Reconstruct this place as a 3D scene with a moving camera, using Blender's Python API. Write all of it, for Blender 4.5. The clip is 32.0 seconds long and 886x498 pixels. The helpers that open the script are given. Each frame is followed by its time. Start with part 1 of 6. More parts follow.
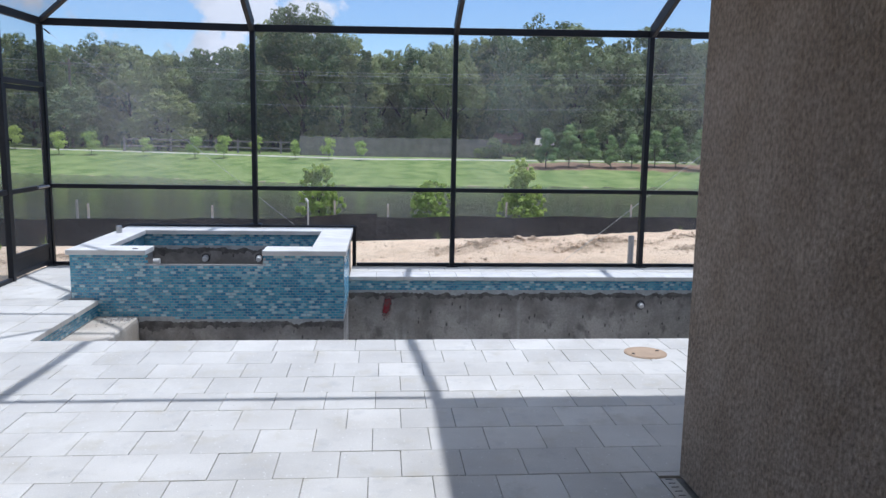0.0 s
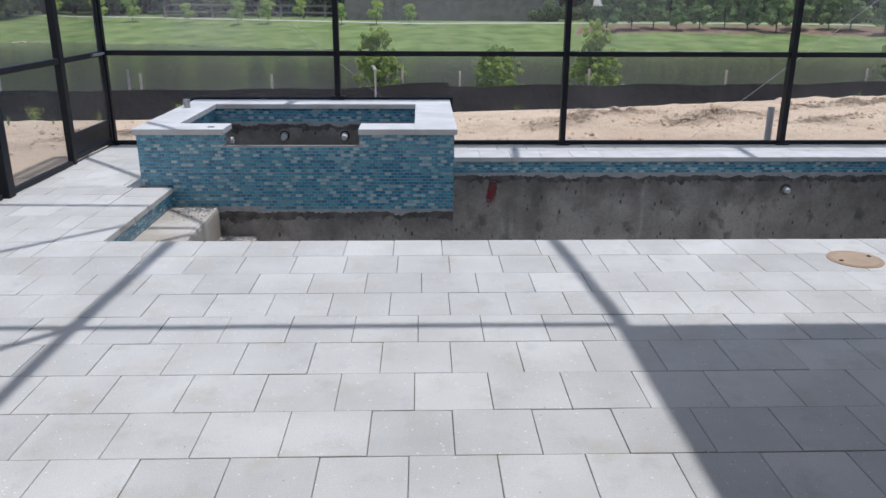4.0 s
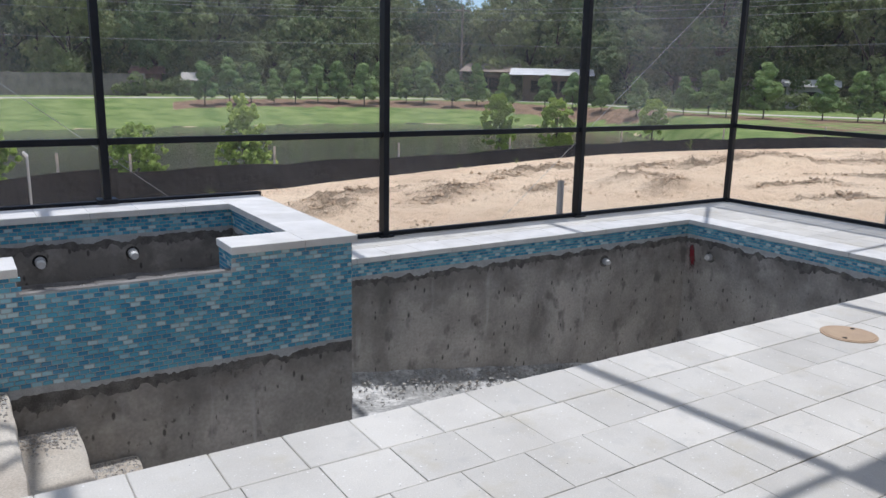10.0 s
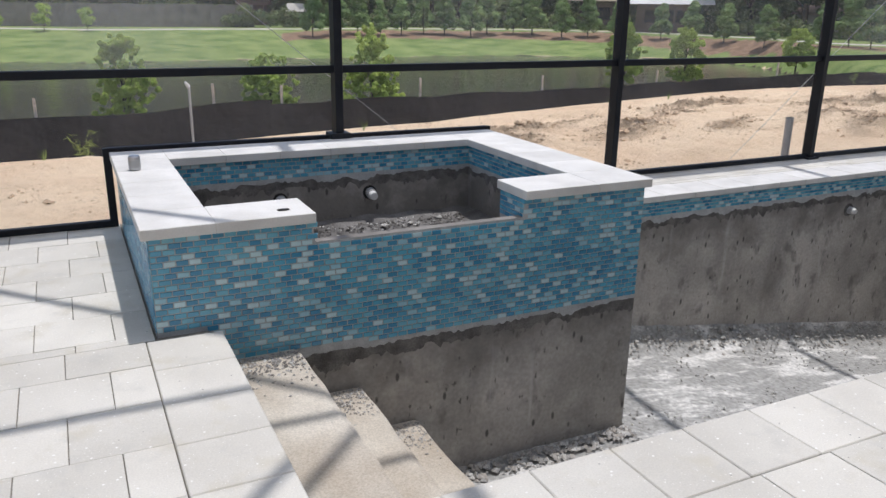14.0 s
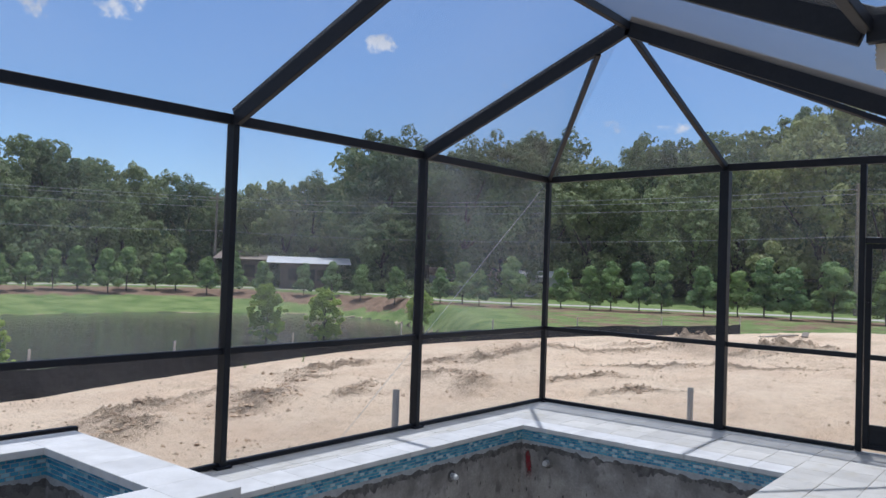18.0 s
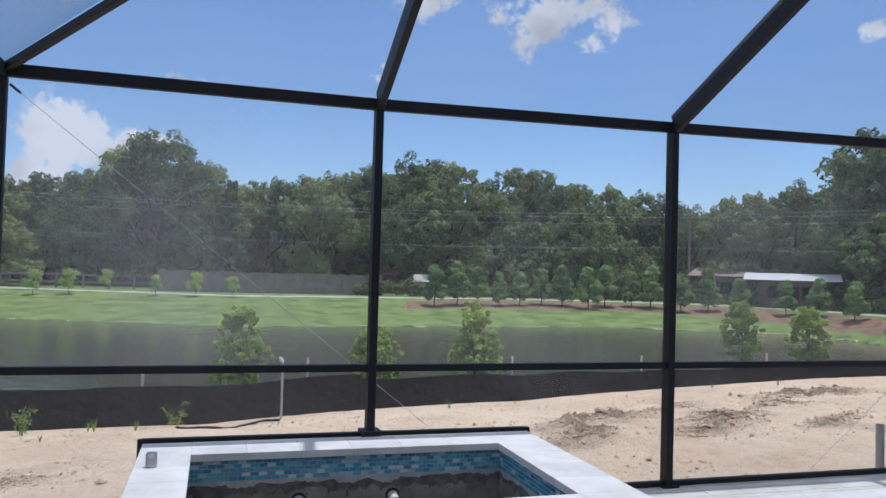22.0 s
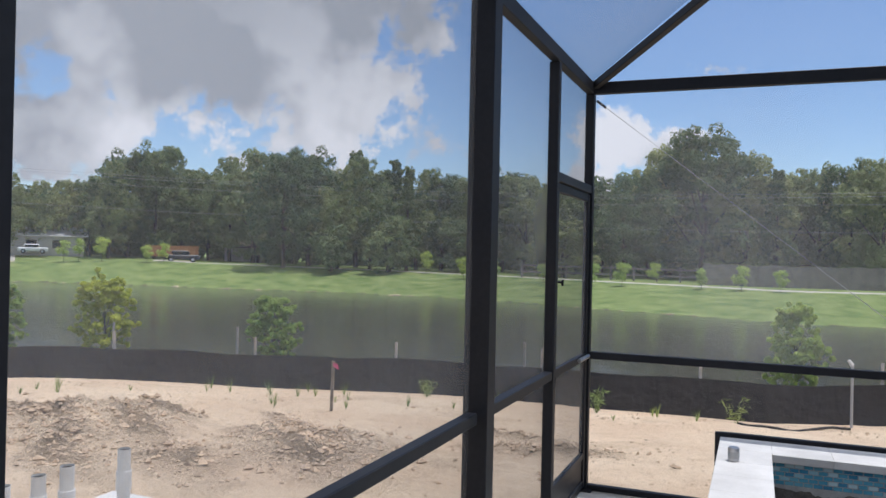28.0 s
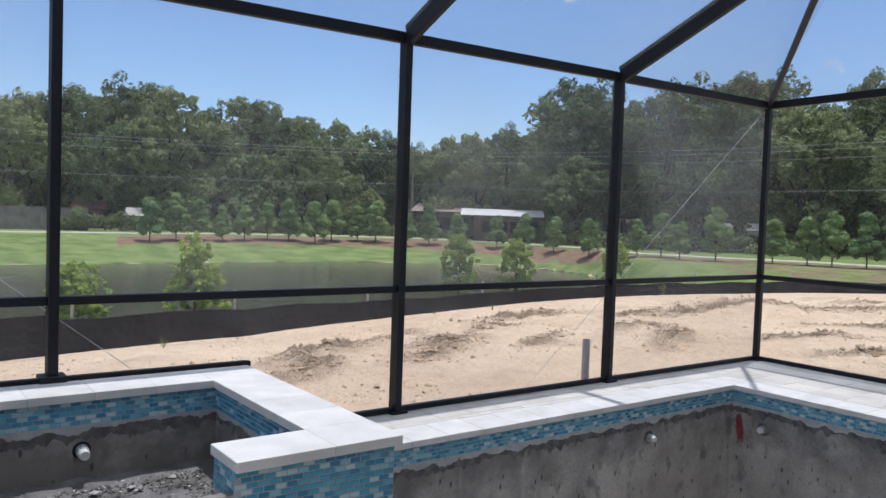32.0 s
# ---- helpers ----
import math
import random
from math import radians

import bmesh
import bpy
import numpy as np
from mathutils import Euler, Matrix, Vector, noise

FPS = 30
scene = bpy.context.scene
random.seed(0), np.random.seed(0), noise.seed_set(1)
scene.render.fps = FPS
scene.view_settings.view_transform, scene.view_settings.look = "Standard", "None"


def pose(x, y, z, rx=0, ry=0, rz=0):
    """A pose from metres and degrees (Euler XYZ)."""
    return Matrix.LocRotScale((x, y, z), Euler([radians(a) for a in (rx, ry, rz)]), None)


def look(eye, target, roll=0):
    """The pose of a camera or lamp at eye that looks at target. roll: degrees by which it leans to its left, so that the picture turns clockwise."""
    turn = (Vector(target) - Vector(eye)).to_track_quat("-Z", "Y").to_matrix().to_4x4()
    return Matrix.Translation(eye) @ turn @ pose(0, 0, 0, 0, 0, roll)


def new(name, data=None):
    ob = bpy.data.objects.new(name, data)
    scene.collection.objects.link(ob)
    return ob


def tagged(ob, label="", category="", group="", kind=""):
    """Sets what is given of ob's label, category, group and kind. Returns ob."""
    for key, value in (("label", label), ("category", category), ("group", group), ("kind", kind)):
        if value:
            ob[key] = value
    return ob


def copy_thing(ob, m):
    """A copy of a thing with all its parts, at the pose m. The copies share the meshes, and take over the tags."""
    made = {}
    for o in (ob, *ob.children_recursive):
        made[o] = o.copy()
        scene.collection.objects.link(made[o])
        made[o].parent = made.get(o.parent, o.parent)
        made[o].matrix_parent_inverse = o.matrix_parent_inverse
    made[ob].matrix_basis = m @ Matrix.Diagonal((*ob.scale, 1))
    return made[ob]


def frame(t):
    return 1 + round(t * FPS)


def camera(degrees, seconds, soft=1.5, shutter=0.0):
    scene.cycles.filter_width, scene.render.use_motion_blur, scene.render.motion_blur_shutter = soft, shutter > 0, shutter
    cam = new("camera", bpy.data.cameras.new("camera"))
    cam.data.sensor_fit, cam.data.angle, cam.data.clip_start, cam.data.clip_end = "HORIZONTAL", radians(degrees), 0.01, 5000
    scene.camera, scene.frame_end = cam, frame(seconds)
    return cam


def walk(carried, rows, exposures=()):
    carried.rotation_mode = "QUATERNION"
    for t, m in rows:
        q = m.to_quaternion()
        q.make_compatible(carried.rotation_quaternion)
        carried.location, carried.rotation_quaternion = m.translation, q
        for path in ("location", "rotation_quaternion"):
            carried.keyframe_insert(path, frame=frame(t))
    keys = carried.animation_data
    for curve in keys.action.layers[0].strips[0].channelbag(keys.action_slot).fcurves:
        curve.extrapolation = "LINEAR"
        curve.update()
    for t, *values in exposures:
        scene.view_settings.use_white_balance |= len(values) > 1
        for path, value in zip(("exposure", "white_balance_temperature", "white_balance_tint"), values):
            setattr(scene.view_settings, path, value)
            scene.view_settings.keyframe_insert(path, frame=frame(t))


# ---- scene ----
cam = camera(59.6, 32.0)
PATH = [
    (0, (-0.082, 0.143, 1.616), (0.081, 2.114, 1.318), 1.0),
    (0.4, (-0.088, 0.248, 1.589), (0.018, 2.216, 1.245), 0.8),
    (0.5, (-0.098, 0.295, 1.586), (0.006, 2.257, 1.215), 1.1),
    (1, (-0.122, 0.415, 1.539), (-0.037, 2.321, 0.938), 1.0),
    (1.5, (-0.08, 0.603, 1.469), (-0.017, 2.468, 0.749), 0.8),
    (2, (-0.094, 0.8, 1.508), (-0.054, 2.662, 0.78), 0.8),
    (2.5, (-0.258, 0.921, 1.526), (-0.239, 2.784, 0.798), 0.9),
    (3, (-0.406, 1.061, 1.54), (-0.401, 2.926, 0.817), 0.7),
    (3.5, (-0.536, 1.209, 1.514), (-0.521, 3.091, 0.838), 0.5),
    (5.5, (-1.214, 1.57, 1.495), (-0.937, 3.471, 0.938), 0.5),
    (6, (-1.381, 1.732, 1.515), (-1.036, 3.622, 0.957), 0.7),
    (6.5, (-1.574, 1.838, 1.482), (-1.178, 3.719, 0.93), 0.6),
    (7, (-1.777, 1.935, 1.494), (-1.312, 3.8, 0.942), 0.6),
    (7.5, (-1.971, 2.192, 1.456), (-1.409, 4.033, 0.916), 0.6),
    (8, (-2.156, 2.483, 1.466), (-1.503, 4.304, 0.958), 0.8),
    (8.5, (-2.352, 2.719, 1.472), (-1.58, 4.499, 0.988), 1.0),
    (9, (-2.404, 2.898, 1.444), (-1.534, 4.638, 0.979), 0.9),
    (9.5, (-2.433, 3.076, 1.436), (-1.491, 4.781, 0.983), 1.0),
    (10, (-2.5, 3.243, 1.457), (-1.45, 4.888, 1.019), 1.2),
    (10.5, (-2.578, 3.436, 1.447), (-1.423, 5.019, 1.051), 1.4),
    (11, (-2.623, 3.595, 1.443), (-1.422, 5.155, 1.093), 1.6),
    (11.5, (-2.629, 3.731, 1.444), (-1.422, 5.298, 1.147), 1.7),
    (12, (-2.756, 3.912, 1.429), (-1.568, 5.503, 1.184), 1.9),
    (12.5, (-2.967, 4.032, 1.413), (-1.868, 5.686, 1.17), 1.8),
    (13, (-3.043, 4.196, 1.371), (-2.08, 5.916, 1.034), 1.8),
    (13.5, (-3.127, 4.313, 1.324), (-2.259, 6.041, 0.813), 1.5),
    (14, (-3.22, 4.339, 1.35), (-2.382, 6.052, 0.748), 0.9),
    (14.5, (-3.235, 4.287, 1.396), (-2.284, 5.937, 0.783), 0.5),
    (15, (-3.227, 4.246, 1.421), (-2.035, 5.739, 0.828), 0.6),
    (15.5, (-3.214, 4.211, 1.424), (-1.806, 5.549, 0.949), 0.6),
    (17.5, (-2.987, 4.146, 1.653), (-1.367, 5.317, 1.7), 2.0),
    (18, (-2.922, 4.163, 1.653), (-1.374, 5.428, 1.702), 2.0),
    (18.5, (-2.925, 4.161, 1.621), (-1.568, 5.629, 1.676), 1.8),
    (19, (-2.919, 4.115, 1.636), (-1.753, 5.739, 1.686), 1.8),
    (19.5, (-2.874, 4.065, 1.649), (-1.839, 5.775, 1.7), 1.7),
    (20, (-2.825, 4.063, 1.642), (-1.881, 5.826, 1.693), 1.7),
    (20.5, (-2.718, 4.107, 1.647), (-1.877, 5.921, 1.696), 1.6),
    (21, (-2.66, 4.143, 1.634), (-1.924, 6.002, 1.683), 1.6),
    (21.5, (-2.637, 4.147, 1.64), (-1.991, 6.039, 1.688), 1.6),
    (22, (-2.615, 4.136, 1.612), (-2.05, 6.053, 1.669), 1.6),
    (22.5, (-2.617, 4.134, 1.641), (-2.114, 6.07, 1.687), 1.7),
    (23, (-2.631, 4.139, 1.643), (-2.182, 6.088, 1.688), 1.7),
    (23.5, (-2.657, 4.141, 1.65), (-2.277, 6.104, 1.691), 1.7),
    (24, (-2.689, 4.139, 1.658), (-2.402, 6.118, 1.695), 1.7),
    (24.5, (-2.7, 4.139, 1.66), (-2.53, 6.132, 1.694), 1.7),
    (25, (-2.7, 4.135, 1.676), (-2.668, 6.134, 1.698), 1.6),
    (25.5, (-2.712, 4.135, 1.687), (-2.851, 6.13, 1.694), 1.5),
    (26, (-2.719, 4.123, 1.686), (-3.024, 6.099, 1.683), 1.4),
    (26.5, (-2.727, 4.114, 1.696), (-3.18, 6.063, 1.683), 1.2),
    (28.5, (-2.822, 4.074, 1.597), (-3.621, 5.908, 1.612), 1.4),
    (29, (-2.745, 4.091, 1.581), (-3.558, 5.918, 1.6), 1.5),
    (29.5, (-2.634, 4.121, 1.564), (-3.411, 5.964, 1.586), 1.4),
    (30, (-2.512, 4.111, 1.568), (-3.127, 6.014, 1.588), 1.5),
    (30.5, (-2.468, 4.174, 1.587), (-2.735, 6.156, 1.596), 1.8),
    (31, (-2.523, 4.289, 1.535), (-2.288, 6.275, 1.55), 1.8),
    (31.5, (-2.45, 4.375, 1.523), (-1.741, 6.245, 1.49), 1.8),
    (32, (-2.382, 4.602, 1.489), (-1.192, 6.206, 1.403), 2.0),
]

EXPOSURES = [(0.0, 0.24, 5650, 13), (2.0, 0.13, 5750, 13), (3.0, -0.03, 5750, 13), (4.0, -0.05, 5850, 14), (6.0, 0.04, 6000, 14), (9.0, 0.06, 6050, 14), (10.5, 0.12, 6050, 13),
             (12.0, 0.3, 5850, 12), (13.0, 0.3, 6000, 13), (14.0, 0.14, 6350, 14), (15.5, 0.1, 6250, 14), (17.5, 0.0, 5750, 13), (20.0, -0.04, 5750, 13), (23.0, 0.0, 5800, 13),
             (26.0, 0.02, 5900, 13), (28.5, 0.14, 6200, 14), (30.0, 0.08, 6100, 14), (31.0, 0.02, 5950, 13), (32.0, 0.12, 6100, 14)]
walk(cam, [(t, look(eye, target, roll)) for t, eye, target, roll in PATH], EXPOSURES)

# ---- world and sun ----
SUN_TO = Vector((0.188, 0.06, 1.0)).normalized()
SUN_EL, SUN_AZ = math.asin(SUN_TO.z), math.atan2(SUN_TO.x, SUN_TO.y)


# azimuth from straight ahead, elevation, half width and half height in degrees, strength
# the last eight, beyond the view, are added to lift the fill light
CLOUDS = ((-10, 8, 5, 4, 0.6), (-6, 7, 4.5, 2.6, 0.55), (-12, 5.5, 6, 3, 0.55), (-3.5, 13, 3.2, 1.3, 0.5), (-40, 16, 21, 8.5, 1.0), (-33, 8, 14, 3.8, 0.62), (-52, 14, 9, 6, 0.75), (-50, 8, 13, 5.5, 0.64), (-24, 15, 2.6, 4.5, 0.4),
          (24, 18.5, 5.5, 3.2, 0.6), (15, 19.5, 3, 2.2, 0.5), (46, 16, 3.2, 1.4, 0.45), (67, 10.5, 6, 0.9, 0.36), (-80, 29, 26, 15, 0.85), (150, 34, 42, 16, 0.85), (-140, 38, 34, 17, 0.85),
          (8, 54, 32, 16, 0.9), (75, 46, 28, 15, 0.85), (-105, 60, 32, 17, 0.9), (175, 66, 34, 17, 0.9), (115, 26, 22, 10, 0.8))


def build_world():
    w = bpy.data.worlds.new("world")
    scene.world = w
    w.use_nodes = True
    nt = w.node_tree
    nt.nodes.clear()
    N, L = nt.nodes.new, nt.links.new
    out, bg = N("ShaderNodeOutputWorld"), N("ShaderNodeBackground")
    sky = N("ShaderNodeTexSky")
    sky.sky_type, sky.sun_disc = "NISHITA", False
    sky.sun_elevation, sky.sun_rotation = SUN_EL, SUN_AZ
    sky.air_density, sky.dust_density, sky.ozone_density = 1.0, 0.1, 5.0
    co = N("ShaderNodeTexCoord")
    # cumulus: soft-edged puffs at the places in CLOUDS, torn by noise, grey below and white above
    n1 = N("ShaderNodeTexNoise")
    n1.inputs["Scale"].default_value, n1.inputs["Detail"].default_value, n1.inputs["Roughness"].default_value = 11.0, 14.0, 0.64
    L(co.outputs["Generated"], n1.inputs["Vector"])

    def puff(az, el, wide, tall, gain, reach=1.3):
        a, e = radians(az), radians(el)
        mp = N("ShaderNodeMapping")
        mp.vector_type = "POINT"
        mp.inputs["Rotation"].default_value = (0, 0, a)
        L(co.outputs["Generated"], mp.inputs[0])
        sub = N("ShaderNodeVectorMath")
        sub.operation, sub.inputs[1].default_value = "SUBTRACT", (0, math.cos(e), math.sin(e))
        L(mp.outputs[0], sub.inputs[0])
        mul = N("ShaderNodeVectorMath")
        mul.operation, mul.inputs[1].default_value = "MULTIPLY", (1 / radians(wide), 1.5, 1 / radians(tall))
        L(sub.outputs[0], mul.inputs[0])
        ln = N("ShaderNodeVectorMath")
        ln.operation = "LENGTH"
        L(mul.outputs[0], ln.inputs[0])
        mr = N("ShaderNodeMapRange")
        mr.inputs["From Min"].default_value, mr.inputs["From Max"].default_value = 0.0, reach
        mr.inputs["To Min"].default_value, mr.inputs["To Max"].default_value = gain, 0.0
        L(ln.outputs["Value"], mr.inputs["Value"])
        return mr.outputs[0]

    total = None
    for row in CLOUDS:
        got = puff(*row)
        if total is None:
            total = got
        else:
            mx = N("ShaderNodeMath")
            mx.operation = "MAXIMUM"
            L(total, mx.inputs[0]), L(got, mx.inputs[1])
            total = mx.outputs[0]
    torn = N("ShaderNodeMapRange")
    torn.inputs["From Min"].default_value, torn.inputs["From Max"].default_value = 0.2, 0.8
    torn.inputs["To Min"].default_value, torn.inputs["To Max"].default_value = -0.05, 1.05
    L(n1.outputs["Fac"], torn.inputs["Value"])
    a1 = N("ShaderNodeMath")
    a1.operation, a1.inputs[1].default_value = "MULTIPLY_ADD", 1.0
    L(total, a1.inputs[0]), L(torn.outputs[0], a1.inputs[2])
    ramp = N("ShaderNodeValToRGB")
    ramp.color_ramp.elements[0].position, ramp.color_ramp.elements[1].position = 0.82, 0.94
    L(a1.outputs[0], ramp.inputs[0])
    tone = N("ShaderNodeTexNoise")
    tone.inputs["Scale"].default_value, tone.inputs["Detail"].default_value = 9.0, 9.0
    L(co.outputs["Generated"], tone.inputs["Vector"])
    tr = N("ShaderNodeMapRange")
    tr.inputs["From Min"].default_value, tr.inputs["From Max"].default_value = 0.30, 0.56
    L(tone.outputs["Fac"], tr.inputs["Value"])
    col = N("ShaderNodeMixRGB")
    col.inputs[1].default_value, col.inputs[2].default_value = (2.7, 2.95, 3.3, 1), (5.9, 6.1, 6.4, 1)
    # the broad cloud bank is seen from below: grey, with white only along its rim
    under = N("ShaderNodeMath")
    under.operation, under.use_clamp = "SUBTRACT", True
    L(tr.outputs[0], under.inputs[0]), L(puff(-41, 17, 19, 6.5, 1.0, 1.4), under.inputs[1])
    L(under.outputs[0], col.inputs[0])
    mix = N("ShaderNodeMixRGB")
    L(ramp.outputs[0], mix.inputs[0]), L(sky.outputs[0], mix.inputs[1]), L(col.outputs[0], mix.inputs[2])
    bg.inputs["Strength"].default_value = 0.122
    L(mix.outputs[0], bg.inputs["Color"]), L(bg.outputs[0], out.inputs["Surface"])


build_world()
sun_data = bpy.data.lights.new("sun", "SUN")
sun_data.energy, sun_data.angle, sun_data.color = 2.75, radians(1.0), (1.0, 0.985, 0.96)
sun = new("sun", sun_data)
sun.matrix_world = look(SUN_TO * 60, (0, 0, 0))


# ---- materials ----
def material(name, base, rough=0.6, metal=0.0, second=None, scale=4.0, detail=6.0, grain=0.0, grain_scale=120.0,
             bump=0.0, bump_scale=60.0, spread=(0.35, 0.65), per="", per_amount=0.0, spec=0.4, trans=0.0):
    """A procedural surface: two colours mixed by a large noise, a fine grain, relief, and a shift from piece to piece."""
    m = bpy.data.materials.new(name)
    m.use_nodes = True
    nt = m.node_tree
    N, L = nt.nodes.new, nt.links.new
    bs = nt.nodes["Principled BSDF"]
    bs.inputs["Roughness"].default_value, bs.inputs["Metallic"].default_value = rough, metal
    bs.inputs["Specular IOR Level"].default_value = spec
    co = N("ShaderNodeTexCoord")
    geo = N("ShaderNodeNewGeometry")
    big = N("ShaderNodeTexNoise")
    big.inputs["Scale"].default_value, big.inputs["Detail"].default_value = scale, detail
    L(geo.outputs["Position"], big.inputs["Vector"])
    ramp = N("ShaderNodeValToRGB")
    ramp.color_ramp.elements[0].position, ramp.color_ramp.elements[1].position = spread
    ramp.color_ramp.elements[0].color = (*base, 1)
    ramp.color_ramp.elements[1].color = (*(second or [c * 0.8 for c in base]), 1)
    L(big.outputs["Fac"], ramp.inputs[0])
    colour = ramp.outputs[0]
    if grain:
        fine = N("ShaderNodeTexNoise")
        fine.inputs["Scale"].default_value, fine.inputs["Detail"].default_value = grain_scale, 3.0
        L(geo.outputs["Position"], fine.inputs["Vector"])
        mr = N("ShaderNodeMapRange")
        mr.inputs["From Min"].default_value, mr.inputs["From Max"].default_value = 0.3, 0.7
        mr.inputs["To Min"].default_value, mr.inputs["To Max"].default_value = 1 - grain, 1 + grain
        L(fine.outputs["Fac"], mr.inputs["Value"])
        mx = N("ShaderNodeMixRGB")
        mx.blend_type, mx.inputs[0].default_value = "MULTIPLY", 1.0
        L(colour, mx.inputs[1]), L(mr.outputs[0], mx.inputs[2])
        colour = mx.outputs[0]
    if per:
        if per == "object":
            src = N("ShaderNodeObjectInfo").outputs["Random"]
        else:
            src = geo.outputs["Random Per Island"]
        mr = N("ShaderNodeMapRange")
        mr.inputs["To Min"].default_value, mr.inputs["To Max"].default_value = 1 - per_amount, 1 + per_amount
        L(src, mr.inputs["Value"])
        mx = N("ShaderNodeMixRGB")
        mx.blend_type, mx.inputs[0].default_value = "MULTIPLY", 1.0
        L(colour, mx.inputs[1]), L(mr.outputs[0], mx.inputs[2])
        colour = mx.outputs[0]
    L(colour, bs.inputs["Base Color"])
    if bump:
        bn = N("ShaderNodeTexNoise")
        bn.inputs["Scale"].default_value, bn.inputs["Detail"].default_value = bump_scale, 5.0
        L(geo.outputs["Position"], bn.inputs["Vector"])
        bp = N("ShaderNodeBump")
        bp.inputs["Strength"].default_value, bp.inputs["Distance"].default_value = 1.0, bump
        L(bn.outputs["Fac"], bp.inputs["Height"]), L(bp.outputs[0], bs.inputs["Normal"])
    if trans:
        out = nt.nodes["Material Output"]
        tl = N("ShaderNodeBsdfTranslucent")
        L(colour, tl.inputs["Color"])
        ms = N("ShaderNodeMixShader")
        ms.inputs[0].default_value = trans
        L(bs.outputs[0], ms.inputs[1]), L(tl.outputs[0], ms.inputs[2]), L(ms.outputs[0], out.inputs["Surface"])
    return m


def paver_material(name, per):
    """Light grey shell-stone: blotches, fine grain, white shell flecks and small dark pits."""
    m = material(name, (0.66, 0.63, 0.565), 0.75, second=(0.57, 0.54, 0.48), scale=2.2, grain=0.06, grain_scale=160,
                 bump=0.0015, bump_scale=180, per=per, per_amount=0.09)
    nt = m.node_tree
    N, L = nt.nodes.new, nt.links.new
    bs = nt.nodes["Principled BSDF"]
    geo = N("ShaderNodeNewGeometry")
    last = bs.inputs["Base Color"].links[0].from_socket
    # ochre and grey clouds in the stone
    for scale, lo, hi, amount, colour in ((4.3, 0.55, 0.72, 0.55, (0.50, 0.45, 0.34, 1)), (6.1, 0.56, 0.74, 0.5, (0.44, 0.43, 0.40, 1))):
        n = N("ShaderNodeTexNoise")
        n.inputs["Scale"].default_value, n.inputs["Detail"].default_value, n.inputs["Roughness"].default_value = scale, 7.0, 0.6
        L(geo.outputs["Position"], n.inputs["Vector"])
        r = N("ShaderNodeMapRange")
        r.inputs["From Min"].default_value, r.inputs["From Max"].default_value, r.inputs["To Max"].default_value = lo, hi, amount
        L(n.outputs["Fac"], r.inputs["Value"])
        mx = N("ShaderNodeMixRGB")
        L(r.outputs[0], mx.inputs[0]), L(last, mx.inputs[1])
        mx.inputs[2].default_value = colour
        last = mx.outputs[0]
    for scale, lo, hi, colour in ((22, 0.07, 0.11, (0.86, 0.85, 0.81, 1)), (60, 0.08, 0.13, (0.80, 0.79, 0.75, 1)), (14, 0.035, 0.055, (0.16, 0.15, 0.14, 1))):
        v = N("ShaderNodeTexVoronoi")
        v.inputs["Scale"].default_value = scale
        L(geo.outputs["Position"], v.inputs["Vector"])
        r = N("ShaderNodeMapRange")
        r.inputs["From Min"].default_value, r.inputs["From Max"].default_value = lo, hi
        r.inputs["To Min"].default_value, r.inputs["To Max"].default_value = 0.75, 0.0
        L(v.outputs["Distance"], r.inputs["Value"])
        mx = N("ShaderNodeMixRGB")
        L(r.outputs[0], mx.inputs[0]), L(last, mx.inputs[1])
        mx.inputs[2].default_value = colour
        last = mx.outputs[0]
    L(last, bs.inputs["Base Color"])
    return m


def tile_material(name, per):
    """Glass mosaic: each tile one of several blues, glossy, with a faint bloom."""
    m = bpy.data.materials.new(name)
    m.use_nodes = True
    nt = m.node_tree
    N, L = nt.nodes.new, nt.links.new
    bs = nt.nodes["Principled BSDF"]
    geo = N("ShaderNodeNewGeometry")
    src = N("ShaderNodeObjectInfo").outputs["Random"] if per == "object" else geo.outputs["Random Per Island"]
    ramp = N("ShaderNodeValToRGB")
    ramp.color_ramp.interpolation = "CONSTANT"
    el = ramp.color_ramp.elements
    el[0].color, el[1].color, el[1].position = (0.05, 0.245, 0.39, 1), (0.095, 0.365, 0.50, 1), 0.22
    for p, c in ((0.44, (0.08, 0.315, 0.455)), (0.64, (0.15, 0.42, 0.53)), (0.79, (0.31, 0.55, 0.62)), (0.89, (0.50, 0.67, 0.69))):
        e = el.new(p)
        e.color = (*c, 1)
    L(src, ramp.inputs[0])
    n = N("ShaderNodeTexNoise")
    n.inputs["Scale"].default_value = 9.0
    L(geo.outputs["Position"], n.inputs["Vector"])
    mx = N("ShaderNodeMixRGB")
    mx.blend_type, mx.inputs[0].default_value = "SOFT_LIGHT", 0.35
    L(ramp.outputs[0], mx.inputs[1]), L(n.outputs["Fac"], mx.inputs[2])
    L(mx.outputs[0], bs.inputs["Base Color"])
    bs.inputs["Roughness"].default_value = 0.22
    bs.inputs["Coat Weight"].default_value = 0.3
    return m


